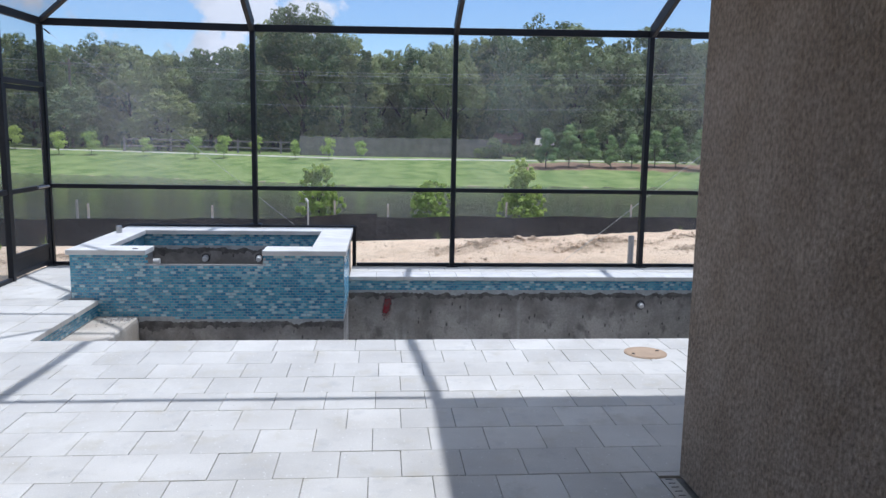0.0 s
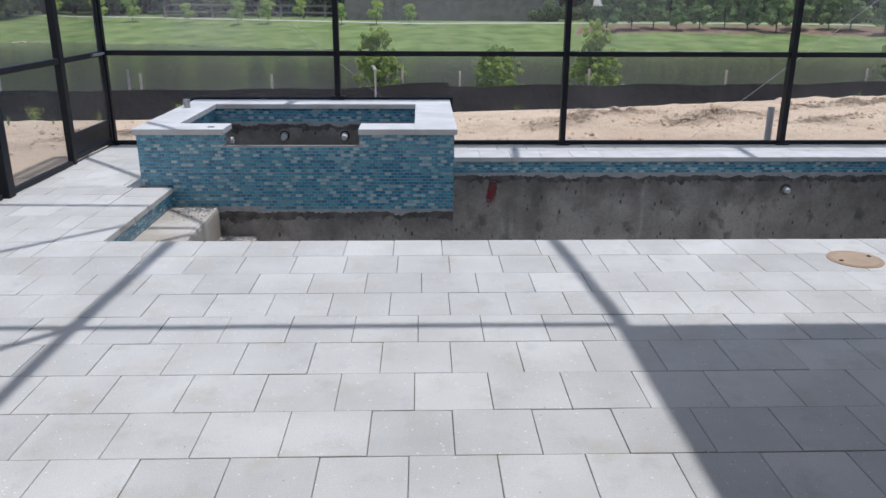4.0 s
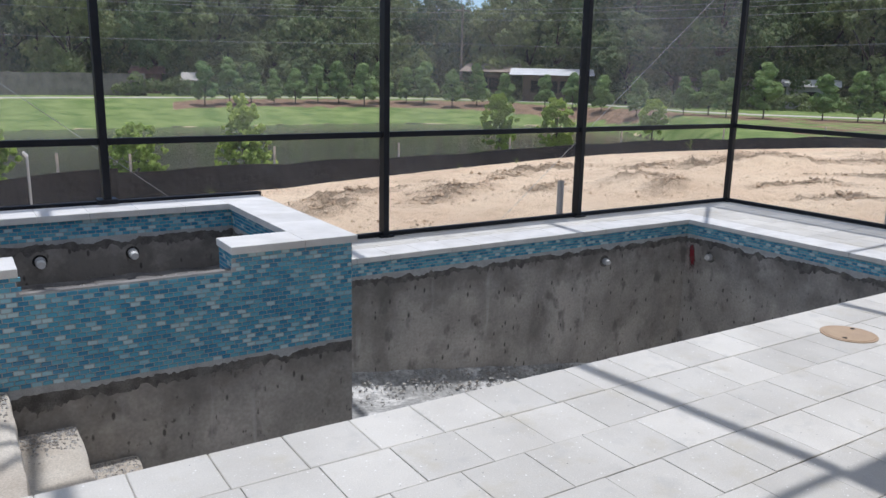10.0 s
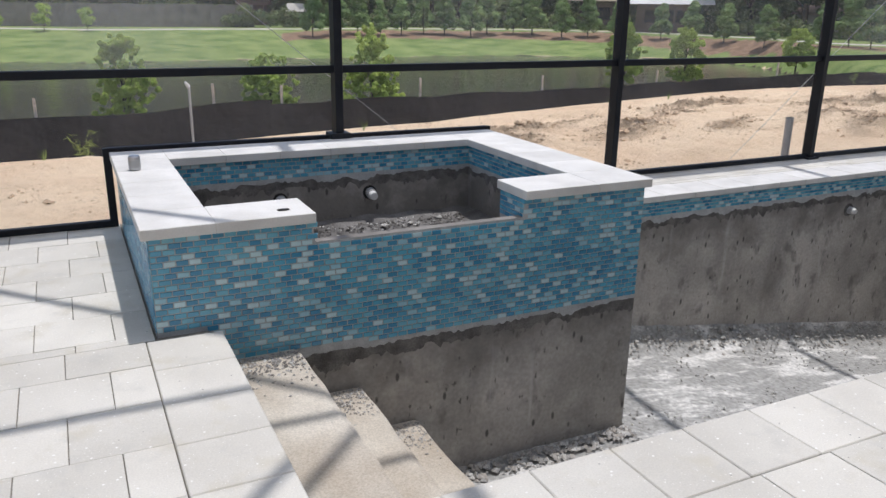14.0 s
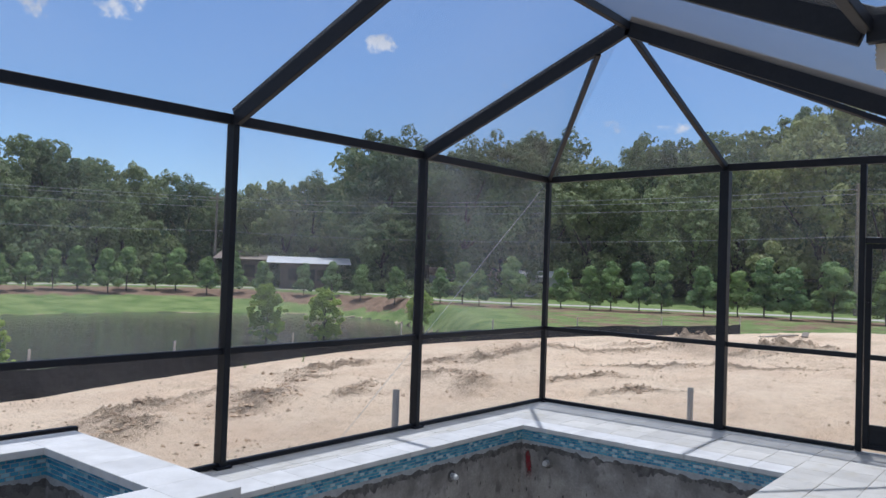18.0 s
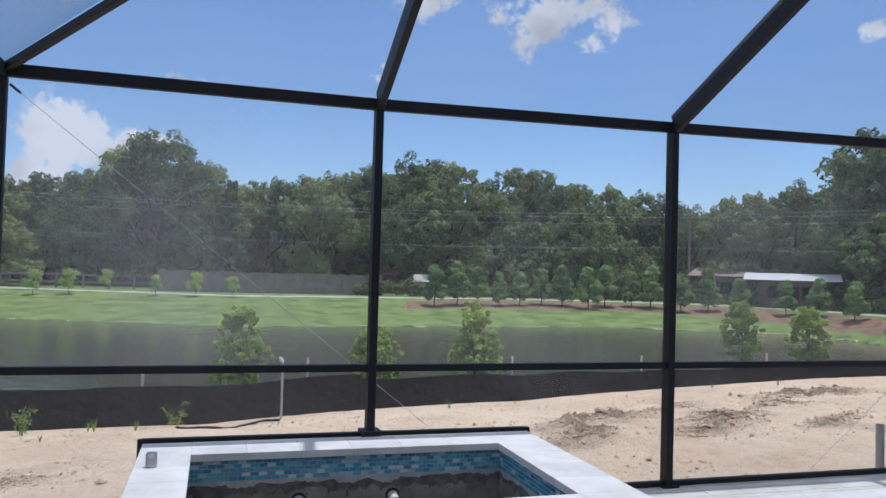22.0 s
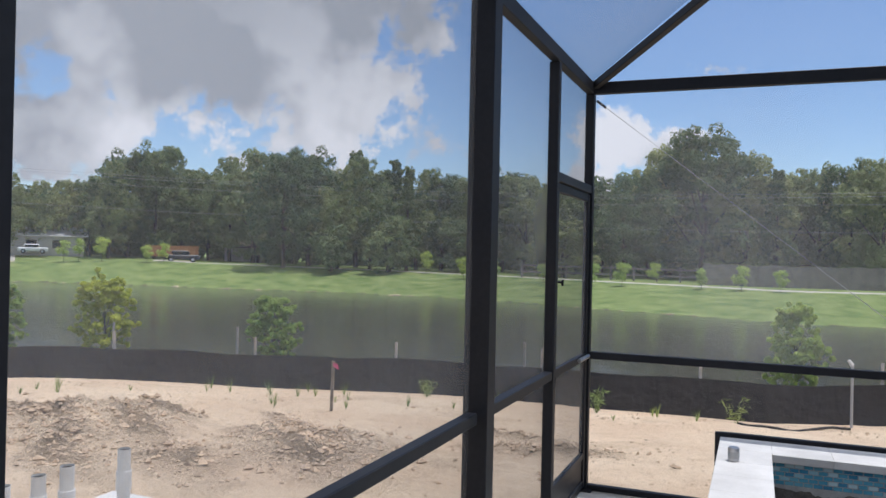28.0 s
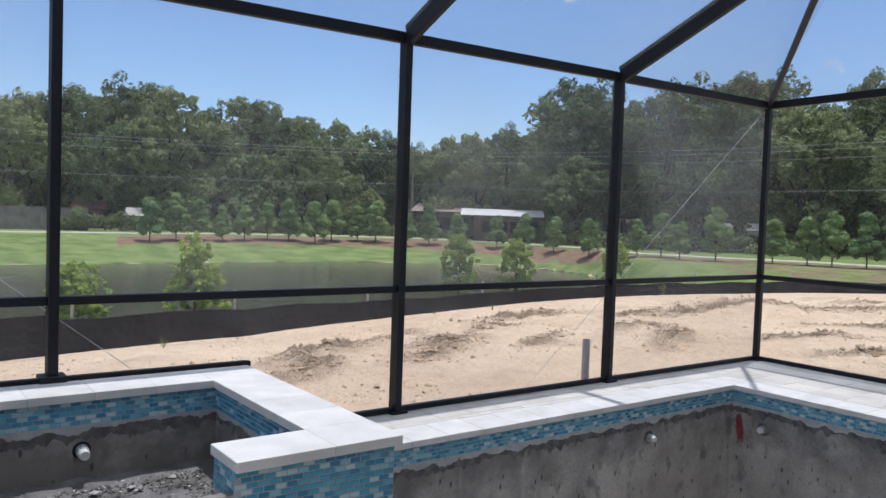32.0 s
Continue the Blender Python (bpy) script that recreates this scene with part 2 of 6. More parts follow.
def plaster_material():
    """Weathered grey pool plaster: dark damp top edge drips, rusty runs, pale scrapes."""
    m = material("pool_plaster", (0.45, 0.42, 0.38), 0.9, second=(0.31, 0.288, 0.26), scale=2.6, detail=9, grain=0.12,
                 grain_scale=45, bump=0.004, bump_scale=35)
    nt = m.node_tree
    N, L = nt.nodes.new, nt.links.new
    bs = nt.nodes["Principled BSDF"]
    geo = N("ShaderNodeNewGeometry")
    last = bs.inputs["Base Color"].links[0].from_socket
    for sc, lo, hi, colour, amount in (((3.2, 3.2, 0.7), 0.58, 0.74, (0.12, 0.112, 0.105, 1), 0.5),
                                       ((7.0, 7.0, 4.2), 0.60, 0.70, (0.10, 0.094, 0.088, 1), 0.6),
                                       ((26.0, 26.0, 14.0), 0.66, 0.72, (0.055, 0.05, 0.046, 1), 0.75),
                                       ((9.0, 9.0, 0.8), 0.64, 0.74, (0.55, 0.53, 0.50, 1), 0.6)):
        mp = N("ShaderNodeMapping")
        mp.inputs["Scale"].default_value = sc
        L(geo.outputs["Position"], mp.inputs[0])
        n = N("ShaderNodeTexNoise")
        n.inputs["Scale"].default_value, n.inputs["Detail"].default_value = 1.0, 7.0
        L(mp.outputs[0], n.inputs["Vector"])
        r = N("ShaderNodeMapRange")
        r.inputs["From Min"].default_value, r.inputs["From Max"].default_value = lo, hi
        r.inputs["To Max"].default_value = amount
        L(n.outputs["Fac"], r.inputs["Value"])
        mx = N("ShaderNodeMixRGB")
        L(r.outputs[0], mx.inputs[0]), L(last, mx.inputs[1])
        mx.inputs[2].default_value = colour
        last = mx.outputs[0]
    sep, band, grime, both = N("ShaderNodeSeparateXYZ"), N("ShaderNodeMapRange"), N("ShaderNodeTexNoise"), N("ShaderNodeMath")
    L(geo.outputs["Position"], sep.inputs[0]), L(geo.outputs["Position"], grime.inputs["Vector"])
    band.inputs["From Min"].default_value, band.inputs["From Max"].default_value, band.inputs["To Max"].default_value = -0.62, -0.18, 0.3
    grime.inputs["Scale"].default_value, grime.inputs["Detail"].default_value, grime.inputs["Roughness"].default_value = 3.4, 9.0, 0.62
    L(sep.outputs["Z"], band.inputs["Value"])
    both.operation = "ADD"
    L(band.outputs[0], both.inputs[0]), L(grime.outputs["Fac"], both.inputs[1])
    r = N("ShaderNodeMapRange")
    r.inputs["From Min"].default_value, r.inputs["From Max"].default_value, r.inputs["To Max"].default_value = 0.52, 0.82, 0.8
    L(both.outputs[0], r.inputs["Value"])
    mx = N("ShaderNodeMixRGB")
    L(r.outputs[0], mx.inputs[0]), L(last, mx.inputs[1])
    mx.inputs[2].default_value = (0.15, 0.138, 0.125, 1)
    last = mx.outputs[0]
    v = N("ShaderNodeTexVoronoi")
    v.inputs["Scale"].default_value = 7.0
    mp = N("ShaderNodeMapping")
    mp.inputs["Scale"].default_value = (1.6, 1.6, 0.7)
    L(geo.outputs["Position"], mp.inputs[0]), L(mp.outputs[0], v.inputs["Vector"])
    r = N("ShaderNodeMapRange")
    r.inputs["From Min"].default_value, r.inputs["From Max"].default_value = 0.08, 0.14
    r.inputs["To Min"].default_value, r.inputs["To Max"].default_value = 0.8, 0.0
    L(v.outputs["Distance"], r.inputs["Value"])
    mx = N("ShaderNodeMixRGB")
    L(r.outputs[0], mx.inputs[0]), L(last, mx.inputs[1])
    mx.inputs[2].default_value = (0.05, 0.047, 0.043, 1)
    L(mx.outputs[0], bs.inputs["Base Color"])
    return m


def screen_material(name, least_haze, hazed):
    """Charcoal insect mesh, seen as a thin veil that catches the sun; pale haze painted in patches."""
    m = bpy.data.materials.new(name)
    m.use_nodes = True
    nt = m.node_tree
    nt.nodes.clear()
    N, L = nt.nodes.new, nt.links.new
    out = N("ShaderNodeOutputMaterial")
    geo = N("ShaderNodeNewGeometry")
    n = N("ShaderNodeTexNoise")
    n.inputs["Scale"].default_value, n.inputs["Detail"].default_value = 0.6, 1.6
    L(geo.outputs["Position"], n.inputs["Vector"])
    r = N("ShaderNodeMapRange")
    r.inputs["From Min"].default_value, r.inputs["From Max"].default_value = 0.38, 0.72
    r.inputs["To Min"].default_value, r.inputs["To Max"].default_value = least_haze, hazed
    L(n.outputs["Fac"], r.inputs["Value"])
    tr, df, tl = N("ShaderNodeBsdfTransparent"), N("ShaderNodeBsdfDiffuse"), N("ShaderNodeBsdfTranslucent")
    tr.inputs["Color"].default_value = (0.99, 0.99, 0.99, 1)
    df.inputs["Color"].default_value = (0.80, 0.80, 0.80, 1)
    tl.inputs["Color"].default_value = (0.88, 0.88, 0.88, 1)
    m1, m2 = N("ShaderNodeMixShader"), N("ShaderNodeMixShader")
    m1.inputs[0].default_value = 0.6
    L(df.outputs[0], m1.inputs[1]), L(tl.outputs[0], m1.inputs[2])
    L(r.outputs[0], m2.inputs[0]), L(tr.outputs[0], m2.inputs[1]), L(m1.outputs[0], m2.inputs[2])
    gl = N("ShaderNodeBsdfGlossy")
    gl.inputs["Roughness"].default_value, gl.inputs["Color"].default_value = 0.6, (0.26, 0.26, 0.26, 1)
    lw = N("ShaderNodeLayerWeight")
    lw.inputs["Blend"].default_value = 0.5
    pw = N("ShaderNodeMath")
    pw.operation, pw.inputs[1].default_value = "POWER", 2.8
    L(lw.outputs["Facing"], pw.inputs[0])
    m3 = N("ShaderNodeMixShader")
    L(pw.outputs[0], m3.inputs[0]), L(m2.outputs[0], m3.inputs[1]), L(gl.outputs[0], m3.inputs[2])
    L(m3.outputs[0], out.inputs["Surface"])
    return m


def ground_material():
    """One sheet: sand, grass, mulch and pale path by the sheet's own zone weights, edges broken by noise."""
    m = bpy.data.materials.new("ground")
    m.use_nodes = True
    nt = m.node_tree
    N, L = nt.nodes.new, nt.links.new
    bs = nt.nodes["Principled BSDF"]
    bs.inputs["Roughness"].default_value, bs.inputs["Specular IOR Level"].default_value = 0.95, 0.1
    geo = N("ShaderNodeNewGeometry")

    def noise_colour(scale, a, b, lo=0.35, hi=0.65, detail=8.0):
        n = N("ShaderNodeTexNoise")
        n.inputs["Scale"].default_value, n.inputs["Detail"].default_value = scale, detail
        L(geo.outputs["Position"], n.inputs["Vector"])
        r = N("ShaderNodeValToRGB")
        r.color_ramp.elements[0].position, r.color_ramp.elements[1].position = lo, hi
        r.color_ramp.elements[0].color, r.color_ramp.elements[1].color = (*a, 1), (*b, 1)
        L(n.outputs["Fac"], r.inputs[0])
        return r.outputs[0]

    sand = noise_colour(0.6, (0.76, 0.565, 0.385), (0.85, 0.665, 0.465))
    dark = noise_colour(9.0, (0.58, 0.54, 0.50), (1.0, 1.0, 1.0), 0.3, 0.5)
    mx = N("ShaderNodeMixRGB")
    mx.blend_type, mx.inputs[0].default_value = "MULTIPLY", 0.22
    L(sand, mx.inputs[1]), L(dark, mx.inputs[2])
    damp = N("ShaderNodeTexNoise")
    damp.inputs["Scale"].default_value, damp.inputs["Detail"].default_value, damp.inputs["Roughness"].default_value = 0.55, 10.0, 0.68
    mpd = N("ShaderNodeMapping")
    mpd.inputs["Scale"].default_value = (0.7, 1.5, 1.0)
    L(geo.outputs["Position"], mpd.inputs[0]), L(mpd.outputs[0], damp.inputs["Vector"])
    dr = N("ShaderNodeMapRange")
    dr.inputs["From Min"].default_value, dr.inputs["From Max"].default_value, dr.inputs["To Max"].default_value = 0.55, 0.67, 0.6
    L(damp.outputs["Fac"], dr.inputs["Value"])
    md = N("ShaderNodeMixRGB")
    L(dr.outputs[0], md.inputs[0]), L(mx.outputs[0], md.inputs[1])
    md.inputs[2].default_value = (0.54, 0.40, 0.265, 1)
    last = md.outputs[0]
    layers = (("grass", noise_colour(0.8, (0.125, 0.195, 0.055), (0.27, 0.33, 0.115), 0.32, 0.66, 14.0)),
              ("mulch", noise_colour(2.2, (0.20, 0.13, 0.085), (0.34, 0.225, 0.15))),
              ("pave", noise_colour(2.0, (0.50, 0.47, 0.42), (0.60, 0.56, 0.50))),
              ("bed", noise_colour(2.0, (0.05, 0.045, 0.03), (0.08, 0.07, 0.05))),
              ("dug", noise_colour(3.0, (0.36, 0.27, 0.18), (0.58, 0.435, 0.295))))
    edge = N("ShaderNodeTexNoise")
    edge.inputs["Scale"].default_value, edge.inputs["Detail"].default_value = 0.9, 6.0
    L(geo.outputs["Position"], edge.inputs["Vector"])
    crumb = N("ShaderNodeTexNoise")
    crumb.inputs["Scale"].default_value, crumb.inputs["Detail"].default_value, crumb.inputs["Roughness"].default_value = 6.0, 12.0, 0.8
    furrow = N("ShaderNodeMapping")
    furrow.inputs["Scale"].default_value = (1.0, 2.4, 1.0)
    L(geo.outputs["Position"], furrow.inputs[0]), L(furrow.outputs[0], crumb.inputs["Vector"])
    for zone, colour in layers:
        at = N("ShaderNodeAttribute")
        at.attribute_name = zone
        ad = N("ShaderNodeMath")
        ad.operation = "ADD"
        L(at.outputs["Fac"], ad.inputs[0]), L((crumb if zone == "dug" else edge).outputs["Fac"], ad.inputs[1])
        r = N("ShaderNodeMapRange")
        r.inputs["From Min"].default_value, r.inputs["From Max"].default_value = 0.92, 1.08
        L(ad.outputs[0], r.inputs["Value"])
        mx = N("ShaderNodeMixRGB")
        L(r.outputs[0], mx.inputs[0]), L(last, mx.inputs[1]), L(colour, mx.inputs[2])
        last = mx.outputs[0]
    L(last, bs.inputs["Base Color"])
    bn = N("ShaderNodeTexNoise")
    bn.inputs["Scale"].default_value, bn.inputs["Detail"].default_value, bn.inputs["Roughness"].default_value = 3.0, 12.0, 0.7
    L(geo.outputs["Position"], bn.inputs["Vector"])
    bp = N("ShaderNodeBump")
    bp.inputs["Strength"].default_value, bp.inputs["Distance"].default_value = 1.0, 0.11
    b2 = N("ShaderNodeTexNoise")
    b2.inputs["Scale"].default_value, b2.inputs["Detail"].default_value, b2.inputs["Roughness"].default_value = 13.0, 8.0, 0.7
    L(geo.outputs["Position"], b2.inputs["Vector"])
    fine = N("ShaderNodeBump")
    fine.inputs["Strength"].default_value, fine.inputs["Distance"].default_value = 1.0, 0.02
    L(b2.outputs["Fac"], fine.inputs["Height"]), L(fine.outputs[0], bp.inputs["Normal"])
    # churned sand is crumbly
    at, by = N("ShaderNodeAttribute"), N("ShaderNodeMath")
    at.attribute_name, by.operation = "dug", "MULTIPLY"
    L(at.outputs["Fac"], by.inputs[0]), L(crumb.outputs["Fac"], by.inputs[1])
    lumps = N("ShaderNodeBump")
    lumps.inputs["Strength"].default_value, lumps.inputs["Distance"].default_value = 1.0, 0.22
    L(by.outputs[0], lumps.inputs["Height"]), L(lumps.outputs[0], fine.inputs["Normal"])
    L(bn.outputs["Fac"], bp.inputs["Height"]), L(bp.outputs[0], bs.inputs["Normal"])
    return m


def water_material():
    m = material("pond_water", (0.075, 0.072, 0.06), 0.10, second=(0.095, 0.09, 0.075), scale=0.2, bump=0.022, bump_scale=1.8, spec=0.5)
    return m


M_PAVER, M_PAVER_REST = paver_material("shell_stone_paver", "object"), paver_material("shell_stone_paver_rest", "island")
M_COPING = material("white_stone_coping", (0.74, 0.72, 0.68), 0.65, second=(0.62, 0.60, 0.56), scale=5, grain=0.05, grain_scale=130,
                    bump=0.001, bump_scale=150, per="object", per_amount=0.05)
M_JOINT = material("sandy_joint", (0.27, 0.25, 0.215), 0.95, second=(0.19, 0.175, 0.15), scale=9, grain=0.2)
M_TILE, M_TILE_REST = tile_material("glass_mosaic", "object"), tile_material("glass_mosaic_rest", "island")
M_GROUT = material("pale_grout", (0.46, 0.47, 0.46), 0.9, second=(0.35, 0.35, 0.345), scale=12, grain=0.15, bump=0.003, bump_scale=60)
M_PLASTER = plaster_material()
M_RUBBLE = material("pale_rubble", (0.56, 0.545, 0.51), 0.95, second=(0.31, 0.30, 0.285), scale=7, spread=(0.40, 0.58), detail=12, grain=0.2, bump=0.006, bump_scale=40)
M_FLOOR = material("dusty_pool_floor", (0.34, 0.335, 0.315), 0.95, second=(0.64, 0.625, 0.59), scale=1.0, spread=(0.50, 0.60), detail=14, grain=0.25, grain_scale=30, bump=0.008, bump_scale=30)


def streaked():
    """Dust swept into streaks over the grey floor."""
    nt = M_FLOOR.node_tree
    mp = nt.nodes.new("ShaderNodeMapping")
    mp.inputs["Rotation"].default_value, mp.inputs["Scale"].default_value = (0, 0, radians(-28)), (2.2, 6.5, 1.0)
    big = [n for n in nt.nodes if n.type == "TEX_NOISE"][0]
    big.inputs["Roughness"].default_value = 0.68
    nt.links.new(big.inputs["Vector"].links[0].from_socket, mp.inputs[0])
    nt.links.new(mp.outputs[0], big.inputs["Vector"])


streaked()
M_DARK = material("dark_scratch_coat", (0.09, 0.085, 0.078), 0.95, second=(0.18, 0.168, 0.155), scale=14, grain=0.25, bump=0.006, bump_scale=50)
M_SPAFLOOR = material("dusty_dark_plaster", (0.22, 0.21, 0.20), 0.95, second=(0.10, 0.095, 0.09), scale=6, detail=9, grain=0.2, bump=0.006, bump_scale=40)
M_STEP = material("sandy_plaster", (0.58, 0.53, 0.45), 0.95, second=(0.43, 0.37, 0.295), scale=2.4, grain=0.15, bump=0.004, bump_scale=50)
M_BRONZE = material("black_aluminium", (0.010, 0.012, 0.017), 0.5, metal=0.0, second=(0.016, 0.017, 0.021), scale=3, spec=0.3, grain=0.15, grain_scale=40)
# the second mesh has more of the pale haze put into its colour
M_SCREEN, M_SCREEN_HAZED = screen_material("insect_screen", 0.03, 0.09), screen_material("hazed_insect_screen", 0.085, 0.26)
M_STUCCO = material("brown_stucco", (0.37, 0.30, 0.24), 0.95, second=(0.30, 0.235, 0.18), scale=3, grain=0.3, grain_scale=48, bump=0.016, bump_scale=55)
M_SOFFIT = material("almond_aluminium", (0.60, 0.55, 0.47), 0.5, second=(0.55, 0.50, 0.43), scale=2)
M_SHINGLE = material("roof_shingle", (0.14, 0.13, 0.12), 0.95, second=(0.09, 0.085, 0.08), scale=6, grain=0.3)
M_PVC = material("white_pvc", (0.72, 0.72, 0.70), 0.4, second=(0.62, 0.61, 0.58), scale=8, grain=0.05)
M_GREYPVC = material("grey_pvc", (0.42, 0.42, 0.42), 0.5, second=(0.36, 0.36, 0.36), scale=6)
M_STEEL = material("worn_steel", (0.55, 0.55, 0.56), 0.35, metal=1.0, second=(0.40, 0.40, 0.41), scale=9)
M_CABLE = material("sunlit_white_cable", (0.62, 0.62, 0.58), 0.5)
M_TAN = material("tan_plastic", (0.50, 0.36, 0.23), 0.6, second=(0.44, 0.31, 0.20), scale=9, grain=0.06)
M_GRATE = material("almond_grate", (0.58, 0.54, 0.46), 0.6, second=(0.52, 0.48, 0.41), scale=9)
M_SLOT = material("dark_slot", (0.02, 0.02, 0.018), 0.9)
M_RED = material("red_spray_paint", (0.27, 0.03, 0.04), 0.85, second=(0.17, 0.09, 0.085), scale=18, spread=(0.4, 0.7))


def sprayed():
    """Paint that thins out at its edges and lets the wall show."""
    nt = M_RED.node_tree
    N, L = nt.nodes.new, nt.links.new
    at, n, mul, ramp, mix = N("ShaderNodeAttribute"), N("ShaderNodeTexNoise"), N("ShaderNodeMath"), N("ShaderNodeMapRange"), N("ShaderNodeMixShader")
    at.attribute_name = "cover"
    n.inputs["Scale"].default_value, n.inputs["Detail"].default_value = 40.0, 6.0
    L(N("ShaderNodeNewGeometry").outputs["Position"], n.inputs["Vector"])
    mul.operation, mul.inputs[1].default_value = "MULTIPLY_ADD", 0.9
    L(at.outputs["Fac"], mul.inputs[0]), L(n.outputs["Fac"], mul.inputs[2])
    ramp.inputs["From Min"].default_value, ramp.inputs["From Max"].default_value, ramp.inputs["To Max"].default_value = 0.62, 1.15, 0.92
    L(mul.outputs[0], ramp.inputs["Value"]), L(ramp.outputs[0], mix.inputs[0])
    L(N("ShaderNodeBsdfTransparent").outputs[0], mix.inputs[1]), L(nt.nodes["Principled BSDF"].outputs[0], mix.inputs[2])
    L(mix.outputs[0], nt.nodes["Material Output"].inputs["Surface"])


sprayed()
M_FABRIC = material("black_silt_fabric", (0.014, 0.0135, 0.014), 0.7, second=(0.028, 0.026, 0.026), scale=2.2, bump=0.035, bump_scale=4, spec=0.25)
M_WOOD = material("weathered_wood", (0.30, 0.25, 0.20), 0.9, second=(0.20, 0.165, 0.13), scale=6, grain=0.2, grain_scale=30)
M_STAKE = material("pale_stake_wood", (0.56, 0.50, 0.42), 0.9, second=(0.42, 0.37, 0.31), scale=7, grain=0.2, grain_scale=30)
M_FENCEWOOD = material("grey_fence_wood", (0.27, 0.24, 0.21), 0.9, second=(0.19, 0.165, 0.145), scale=2, grain=0.2)
M_BARK = material("bark", (0.12, 0.095, 0.075), 0.95, second=(0.07, 0.055, 0.045), scale=5, grain=0.3, grain_scale=20)
M_WATER = water_material()
M_GROUND = ground_material()


def leaf_material(name, a, b):
    m = material(name, a, 0.6, second=b, scale=0.5, per="island", per_amount=0.16, trans=0.36, spec=0.25)
    # each plant has its own tint
    nt = m.node_tree
    N, L = nt.nodes.new, nt.links.new
    tint, mx = N("ShaderNodeMixRGB"), N("ShaderNodeMixRGB")
    tint.inputs[1].default_value, tint.inputs[2].default_value = (0.80, 0.86, 0.90, 1), (1.22, 1.14, 1.0, 1)
    L(N("ShaderNodeObjectInfo").outputs["Random"], tint.inputs[0])
    mx.blend_type, mx.inputs[0].default_value = "MULTIPLY", 1.0
    bs = nt.nodes["Principled BSDF"]
    colour = bs.inputs["Base Color"].links[0].from_socket
    L(colour, mx.inputs[1]), L(tint.outputs[0], mx.inputs[2])
    for node in nt.nodes:
        if node.type == "BSDF_TRANSLUCENT":
            L(mx.outputs[0], node.inputs["Color"])
    L(mx.outputs[0], bs.inputs["Base Color"])
    return m


M_OAK = leaf_material("oak_leaf", (0.185, 0.24, 0.105), (0.26, 0.315, 0.14))
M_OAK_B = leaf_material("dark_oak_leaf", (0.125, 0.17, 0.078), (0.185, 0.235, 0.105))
M_OAK_C = leaf_material("pale_oak_leaf", (0.24, 0.29, 0.13), (0.33, 0.375, 0.17))
M_LIGHT = leaf_material("light_leaf", (0.38, 0.50, 0.12), (0.50, 0.61, 0.16))
M_LIME = leaf_material("lime_leaf", (0.56, 0.60, 0.07), (0.70, 0.70, 0.11))
M_PINE = leaf_material("pine_needle", (0.20, 0.31, 0.11), (0.30, 0.42, 0.15))
M_WEED = leaf_material("weed_leaf", (0.20, 0.27, 0.07), (0.28, 0.34, 0.10))


# ---- mesh helpers ----
def mesh_of(name, bm, *mats):
    me = bpy.data.meshes.new(name)
    bm.to_mesh(me)
    bm.free()
    for m in mats:
        me.materials.append(m)
    return me


def part(name, bm, mat, parent, label="", smooth=False):
    """Link a bmesh as one mesh object under a thing or a part."""
    me = mesh_of(name, bm, mat)
    if smooth:
        me.polygons.foreach_set("use_smooth", [True] * len(me.polygons))
    ob = new(name, me)
    ob.parent = parent
    if label:
        ob["label"] = label
    return ob


def thing(name, at, label, category, group="", kind=""):
    ob = new(name)
    ob.location = at
    ob.empty_display_size = 0.1
    return tagged(ob, label, category, group, kind)


def solid(name, bm, mat, label="", category="", group="", kind="", smooth=False):
    me = mesh_of(name, bm, mat)
    if smooth:
        me.polygons.foreach_set("use_smooth", [True] * len(me.polygons))
    return tagged(new(name, me), label, category, group, kind)


def box(x0, x1, y0, y1, z0, z1, bm=None, bevel=0.0):
    own = bm or bmesh.new()
    m = Matrix.LocRotScale(((x0 + x1) / 2, (y0 + y1) / 2, (z0 + z1) / 2), None, (x1 - x0, y1 - y0, z1 - z0))
    r = bmesh.ops.create_cube(own, size=1.0, matrix=m)
    if bevel:
        edges = list({e for v in r["verts"] for e in v.link_edges})
        bmesh.ops.bevel(own, geom=edges, offset=bevel, segments=1, affect="EDGES")
    return own


def bar(p, q, w, h, bm=None, bevel=0.004, up=(0, 0, 1)):
    """A bar of width w and height h between two points, its height towards up."""
    own = bm or bmesh.new()
    p, q = Vector(p), Vector(q)
    d = (q - p).normalized()
    side = d.cross(Vector(up))
    side = side.normalized() if side.length > 1e-5 else Vector((1, 0, 0))
    top = side.cross(d)
    rot = Matrix((side, d, top)).transposed().to_4x4()
    m = Matrix.Translation((p + q) / 2) @ rot @ Matrix.Diagonal((w, (q - p).length, h, 1))
    r = bmesh.ops.create_cube(own, size=1.0, matrix=m)
    if bevel:
        edges = list({e for v in r["verts"] for e in v.link_edges})
        bmesh.ops.bevel(own, geom=edges, offset=bevel, segments=1, affect="EDGES")
    return own


def rod(p, q, r0, r1=None, bm=None, seg=12, cap=True):
    own = bm or bmesh.new()
    p, q = Vector(p), Vector(q)
    d = q - p
    m = Matrix.Translation((p + q) / 2) @ d.to_track_quat("Z", "Y").to_matrix().to_4x4()
    bmesh.ops.create_cone(own, cap_ends=cap, segments=seg, radius1=r0, radius2=r1 if r1 is not None else r0, depth=d.length, matrix=m)
    return own


def sheet(pts, bm=None):
    own = bm or bmesh.new()
    own.faces.new([own.verts.new(p) for p in pts])
    return own


def fill(name, verts, faces, mat, **tags):
    me = bpy.data.meshes.new(name)
    me.from_pydata(verts, [], faces)
    me.materials.append(mat)
    return tagged(new(name, me), **tags)


